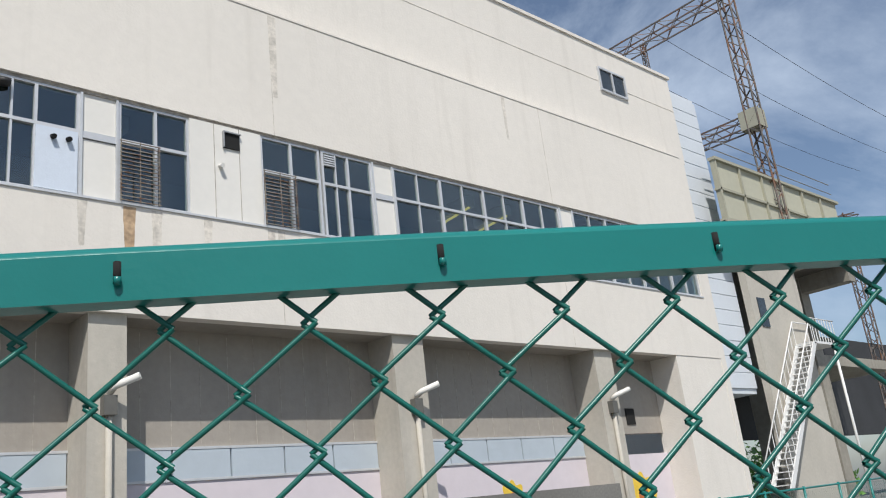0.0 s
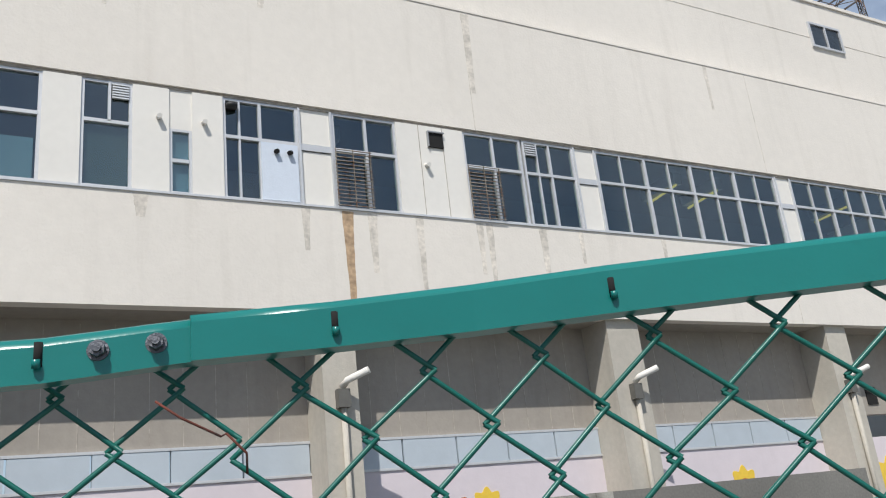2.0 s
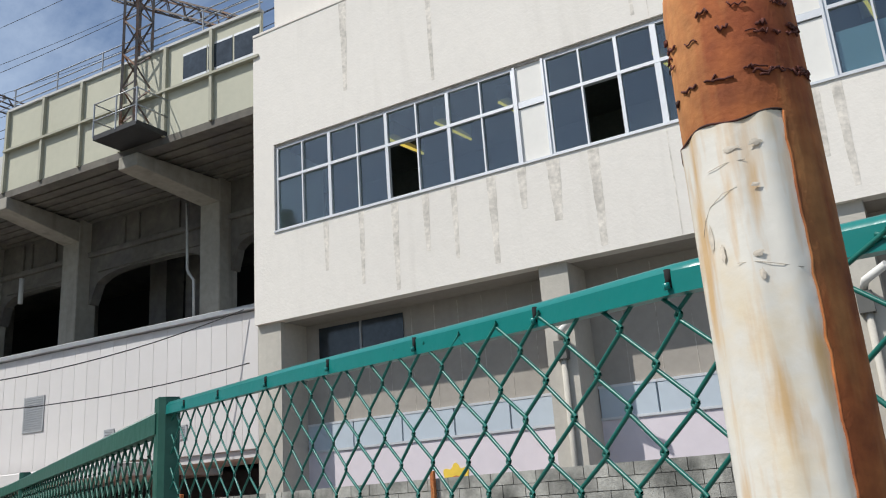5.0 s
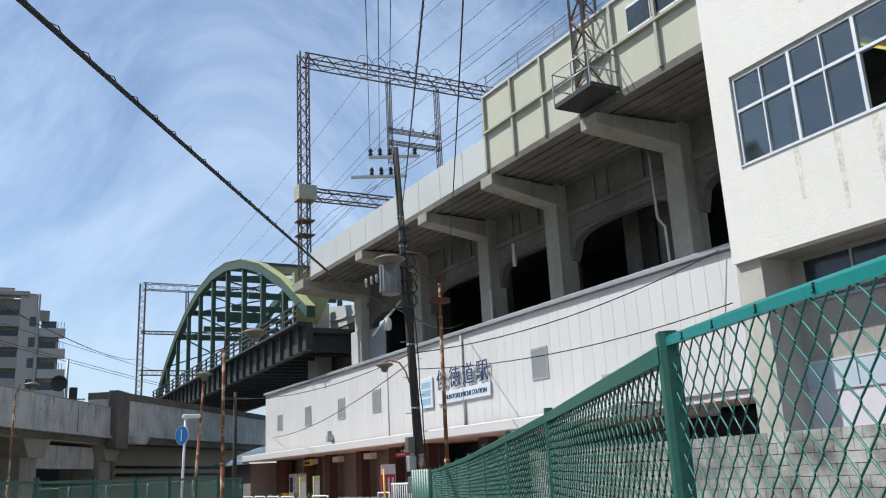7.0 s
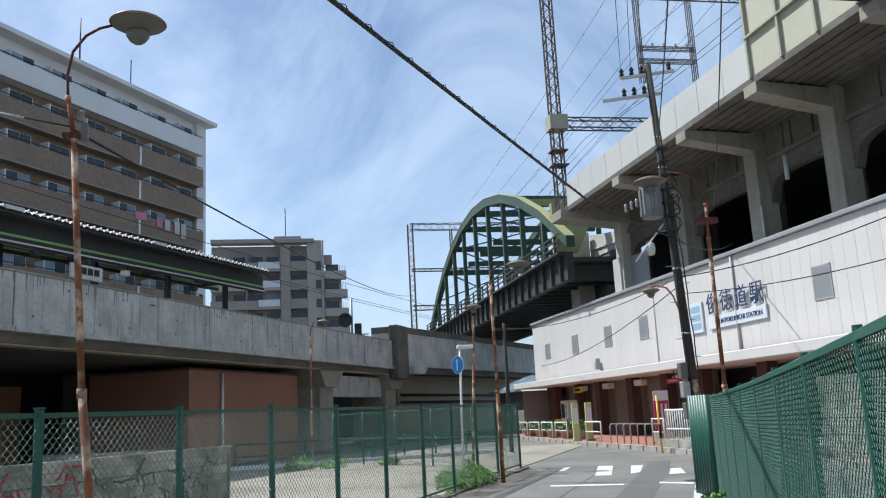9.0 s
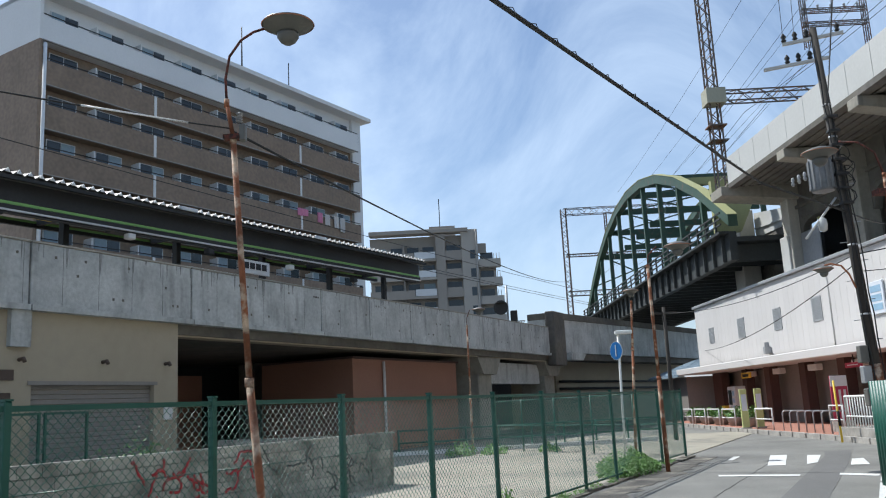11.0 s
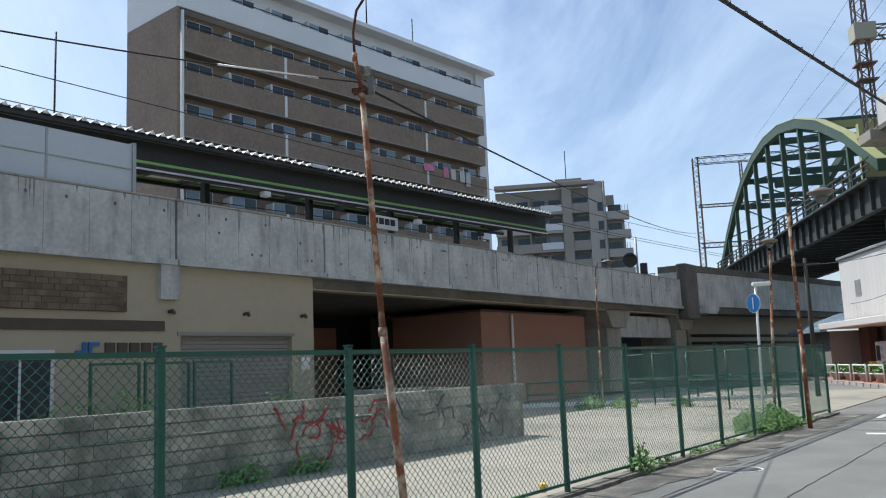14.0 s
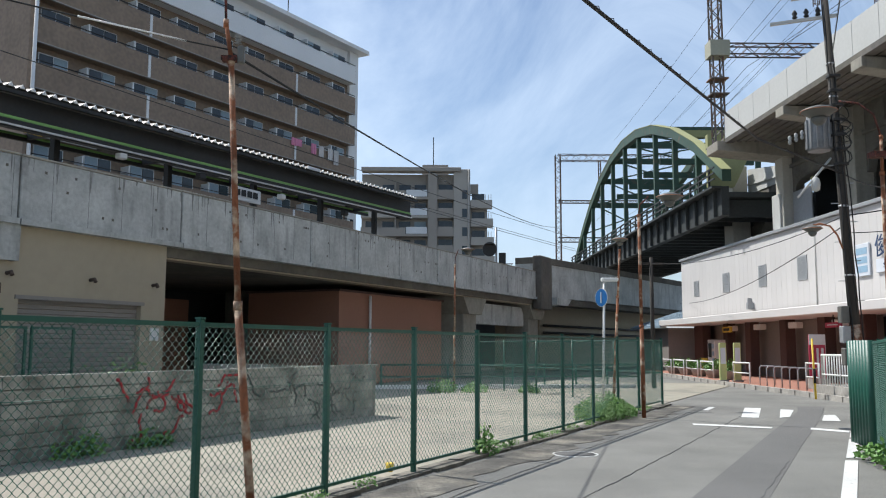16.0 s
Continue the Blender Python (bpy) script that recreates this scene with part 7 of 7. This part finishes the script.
solo("ramp", boxes((-28.2, -19, 12.75, 15.5, 0.1, 0.42)), M_KERB, "raised concrete ramp before the entrance", "ramp", kind="structure")
b = barrier(-27.9, -23.2, 12.95, 1.25, 26, label="white barred railing along the ramp")
for k in range(2):
    x, y = -37.5 + 0.05 * k, 12.95 + 0.62 * k
    lm = thing("marker_post", (x, y, 0.13), "yellow-green rectangular marker post", "post", group="marker posts")
    part("panel", bevel(boxes((x - 0.06, x + 0.06, y - 0.15, y + 0.15, 0.18, 1.82)), 0.015, 1), M_LIME, lm)
    part("foot", boxes((x - 0.15, x + 0.15, y - 0.2, y + 0.2, 0.13, 0.2)), M_KERB, lm)
    part("sticker", boxes((x + 0.062, x + 0.066, y - 0.11, y + 0.11, 0.9, 1.6)), M_PLATE, lm)
bn = thing("banner_sign", (-31.2, 14.4, 0.13), "red and white standing banner with illegible writing", "sign")
part("board", boxes((-31.25, -31.2, 14.0, 14.6, 0.5, 2.1)), M_SIGNRED, bn)
part("white_head", boxes((-31.19, -31.17, 14.0, 14.6, 1.72, 2.1)), M_WHITE, bn)
for k in range(3):
    part("letter_bar", boxes((-31.19, -31.17, 14.08 + k * 0.18, 14.16 + k * 0.18, 0.6, 1.6)), M_WHITE, bn)
part("stand", boxes((-31.5, -31.0, 14.0, 14.6, 0.13, 0.5)), M_KERB, bn)
bn2 = thing("notice_board", (-34, 15.6, 0.13), "small white notice board", "sign")
part("board", boxes((-33.6, -33.55, 15.2, 15.7, 0.8, 1.9)), M_WHITE, bn2)
part("letter_bar", boxes((-33.545, -33.54, 15.28, 15.62, 1.3, 1.5)), M_SIGNRED, bn2)
part("leg", rod(bmesh.new(), (-33.58, 15.45, 0.13), (-33.58, 15.45, 0.8), 0.03, n=6), M_GREYMETAL, bn2)
vm = thing("vending_machine", (-48.4, 16.3, 0.13), "white drinks vending machine under the canopy", "vending machine")
part("body", bevel(boxes((-49.0, -47.8, 16.0, 16.7, 0.13, 2.05)), 0.03, 1), M_WHITE, vm)
part("display", boxes((-48.85, -48.3, 15.985, 16.0, 1.05, 1.85)), M_PANE, vm)
for k in range(3):
    part("label_row", boxes((-48.2, -47.9, 15.985, 16.0, 0.75 + k * 0.4, 1.0 + k * 0.4)), M_PLATEBLUE, vm)
ob2 = thing("collection_box", (-50.0, 16.2, 0.13), "yellow box beside the vending machine", "box")
part("body", bevel(boxes((-50.3, -49.7, 16.0, 16.5, 0.13, 1.0)), 0.03, 1), M_YELLOW, ob2)
for x0, x1, z0, z1, m, lb in ((-46.7, -45.4, 2.42, 2.72, M_YELLOW, "yellow hanging sign under the canopy"), (-34.4, -33.1, 2.42, 2.62, M_SIGNRED, "small red hanging sign under the canopy")):
    hs = thing("hanging_sign", ((x0 + x1) / 2, 16.15, z0), lb, "sign", group="canopy signs")
    part("board", bevel(boxes((x0, x1, 16.1, 16.2, z0, z1)), 0.01, 1), m, hs)
    part("letter_bar", boxes((x0 + 0.2, x1 - 0.2, 16.09, 16.1, z0 + 0.08, z1 - 0.08)), M_WHITE if m is M_SIGNRED else M_STEELDARK, hs)
    part("hanger", boxes(((x0 + x1) / 2 - 0.02, (x0 + x1) / 2 + 0.02, 16.13, 16.17, z1, 3.0)), M_STEELDARK, hs)
bo = thing("bollard", (-27.0, 12.3, 0), "thin yellow marker pole with a black band", "bollard")
part("pole", rod(bmesh.new(), (-27.0, 12.3, 0), (-27.1, 12.3, 1.9), 0.035, 0.03, n=12), M_YELLOW, bo)
part("band", rod(bmesh.new(), (-27.0, 12.3, 0.5), (-27.03, 12.3, 0.95), 0.04, n=12), M_BLACK, bo)
co = thing("traffic_cone", (-23.4, 12.3, 0), "orange traffic cone by the pole", "cone")
part("cone", lathe(bmesh.new(), [(0.16, 0.03), (0.03, 0.62), (0.02, 0.64)], (-23.4, 12.2, 0.0), 16), M_ORANGE, co)
part("foot", bevel(boxes((-23.6, -23.2, 12.0, 12.4, 0, 0.04)), 0.01, 1), M_ORANGE, co)

# ---- plants ----
def foliage(name, c, rx, ry, h, n, size, seed, label, frame_m=None, category="shrub"):
    rl = random.Random(seed)
    verts, faces = [], []
    for k in range(n):
        t, rad = rl.uniform(0, 6.283), math.sqrt(rl.random())
        z = h * rl.random() ** 0.8 * (1 - 0.55 * rad * rad) * (0.75 + 0.25 * math.sin(3 * t + seed))
        p = Vector((c[0] + rx * rad * math.cos(t), c[1] + ry * rad * math.sin(t), c[2] + max(z, 0.01)))
        a = Vector((rl.uniform(-1, 1), rl.uniform(-1, 1), rl.uniform(-0.4, 1))).normalized() * size * rl.uniform(0.6, 1.3)
        b = a.orthogonal().normalized() * size * 0.32
        i = len(verts)
        verts += [p, p + a * 0.5 + b, p + a, p + a * 0.5 - b]
        faces.append((i, i + 1, i + 2, i + 3))
    me = bpy.data.meshes.new(name)
    me.from_pydata(verts, [], faces)
    me.materials.append(M_LEAF)
    ob = new(name, me)
    ob.matrix_world = frame_m or WORLD
    return tagged(ob, label, category, kind="stuff")


foliage("weeds", (19.6, 5.3, 0), 1.5, 0.6, 0.6, 7000, 0.055, 1, "bright green weeds growing through the fence", MS, "weeds")
foliage("weeds", (12.0, 5.0, 0), 0.25, 0.15, 0.5, 260, 0.08, 2, "grassy tuft at the fence foot", MS, "weeds")
foliage("weeds", (27.3, 13.4, 0), 0.6, 0.5, 0.55, 500, 0.1, 3, "weeds at the back of the lot", MS, "weeds")
foliage("weeds", (27.9, 12.4, 0), 0.7, 0.4, 0.45, 400, 0.1, 4, "weeds at the back of the lot", MS, "weeds")
foliage("weeds", (28.6, 10.6, 0), 0.4, 0.4, 0.45, 300, 0.1, 5, "weeds at the back of the lot", MS, "weeds")
foliage("weeds", (9.0, 10.1, 0), 0.5, 0.15, 0.4, 200, 0.1, 6, "dark weeds along the block wall", MS, "weeds")
foliage("weeds", (10.4, 10.1, 0), 0.5, 0.15, 0.35, 200, 0.1, 7, "dark weeds along the block wall", MS, "weeds")
foliage("weeds", (-4.2, 3.7, 0), 1.6, 0.5, 0.55, 1600, 0.09, 8, "overgrown grass behind the green fence", None, "weeds")
foliage("weeds", (-10.5, 6.6, 0), 2.2, 0.5, 0.45, 1500, 0.09, 9, "overgrown grass behind the green fence", None, "weeds")
foliage("shrub", (9.5, 14.2, 0), 2.2, 0.5, 1.55, 2600, 0.1, 12, "dark shrubs behind the block wall", MS)
foliage("shrub", (13.6, 14.4, 0), 1.6, 0.4, 1.5, 1800, 0.1, 13, "dark shrubs behind the block wall", MS)
rf = random.Random(9)
for k in range(14):
    u = rf.uniform(6, 24)
    foliage("weeds", (u, 4.95, 0.05), 0.25, 0.1, 0.12, 60, 0.05, 30 + k, "small weeds along the footing", MS, "weeds")
for k, x in enumerate((-48.8, -46.5, -44.2, -41.9, -39.6)):
    pt = thing("planter", (x, 14.0, 0.13), "round planter with green shrubs", "planter", group="planters")
    part("pot", lathe(bmesh.new(), [(0.3, 0.13), (0.45, 0.5), (0.47, 0.55), (0.4, 0.55)], (x, 14.0, 0), 16), M_KERB, pt)
    foliage("shrub", (x, 14.0, 0.5), 0.55, 0.45, 0.6, 320, 0.13, 50 + k, "leafy shrub in a planter")
foliage("far_trees", (58, 30, 0), 10, 4, 7, 3000, 0.5, 70, "green trees seen under the viaduct", None, "trees")
foliage("far_trees", (47, 24, 0), 5, 2, 2.5, 900, 0.25, 71, "green shrubs beyond the yard", None, "trees")
cup = thing("paper_cup", (8.8, 5.3, 0.06), "small yellow cup on the ground by the fence", "cup", frame_m=MS)
part("cup", lathe(bmesh.new(), [(0.04, 0.0), (0.055, 0.11), (0.05, 0.11)], (9.55, 5.25, 0.05), 14), M_YELLOW, cup)

# yard beyond the building
yf = thing("chain_link_fence", (24, 10, 0), "green mesh fence across the yard", "fence", group="street fences")
for k in range(12):
    x = 12 + k * 2.0
    part("post", rod(bmesh.new(), (x, 10.5, 0), (x, 10.5, 1.5), 0.035, n=6), M_FENCE, yf)
    if k:
        chain_mesh("wire_mesh", (x - 2, 10.5), (x, 10.5), 0.1, (1.4, 1.4), 0.12, 0.12, 0.003, M_MESHFAR, yf, 3, 0, 90 + k)
part("top_rail", rod(bmesh.new(), (12, 10.5, 1.45), (34, 10.5, 1.45), 0.025, n=6), M_FENCE, yf)

am = thing("line_mast", (-26.67, -17.43, 4.7), "thin mast beside the platform", "mast")
part("rod", rod(bmesh.new(), (-26.67, -17.43, 4.6), (-26.67, -17.43, 14.07), 0.035, n=6), M_STEELDARK, am)

rs_ = thing("railway_signal", (-49.9, 3.7, 5), "black railway signal head on a slim post", "signal")
part("post", rod(bmesh.new(), (-49.9, 3.95, 4.6), (-49.9, 3.95, 8.6), 0.07, n=8), M_GREYMETAL, rs_)
part("head", rod(bmesh.new(), (-49.8, 3.55, 7.3), (-49.6, 3.55, 7.3), 0.42, n=20), M_STEELDARK, rs_)
part("hood", boxes((-49.7, -49.2, 3.3, 3.8, 7.55, 7.6)), M_STEELDARK, rs_)
part("lower_box", bevel(boxes((-50.0, -49.7, 4.1, 4.5, 6.4, 7.1)), 0.03, 1), M_STEELDARK, rs_)
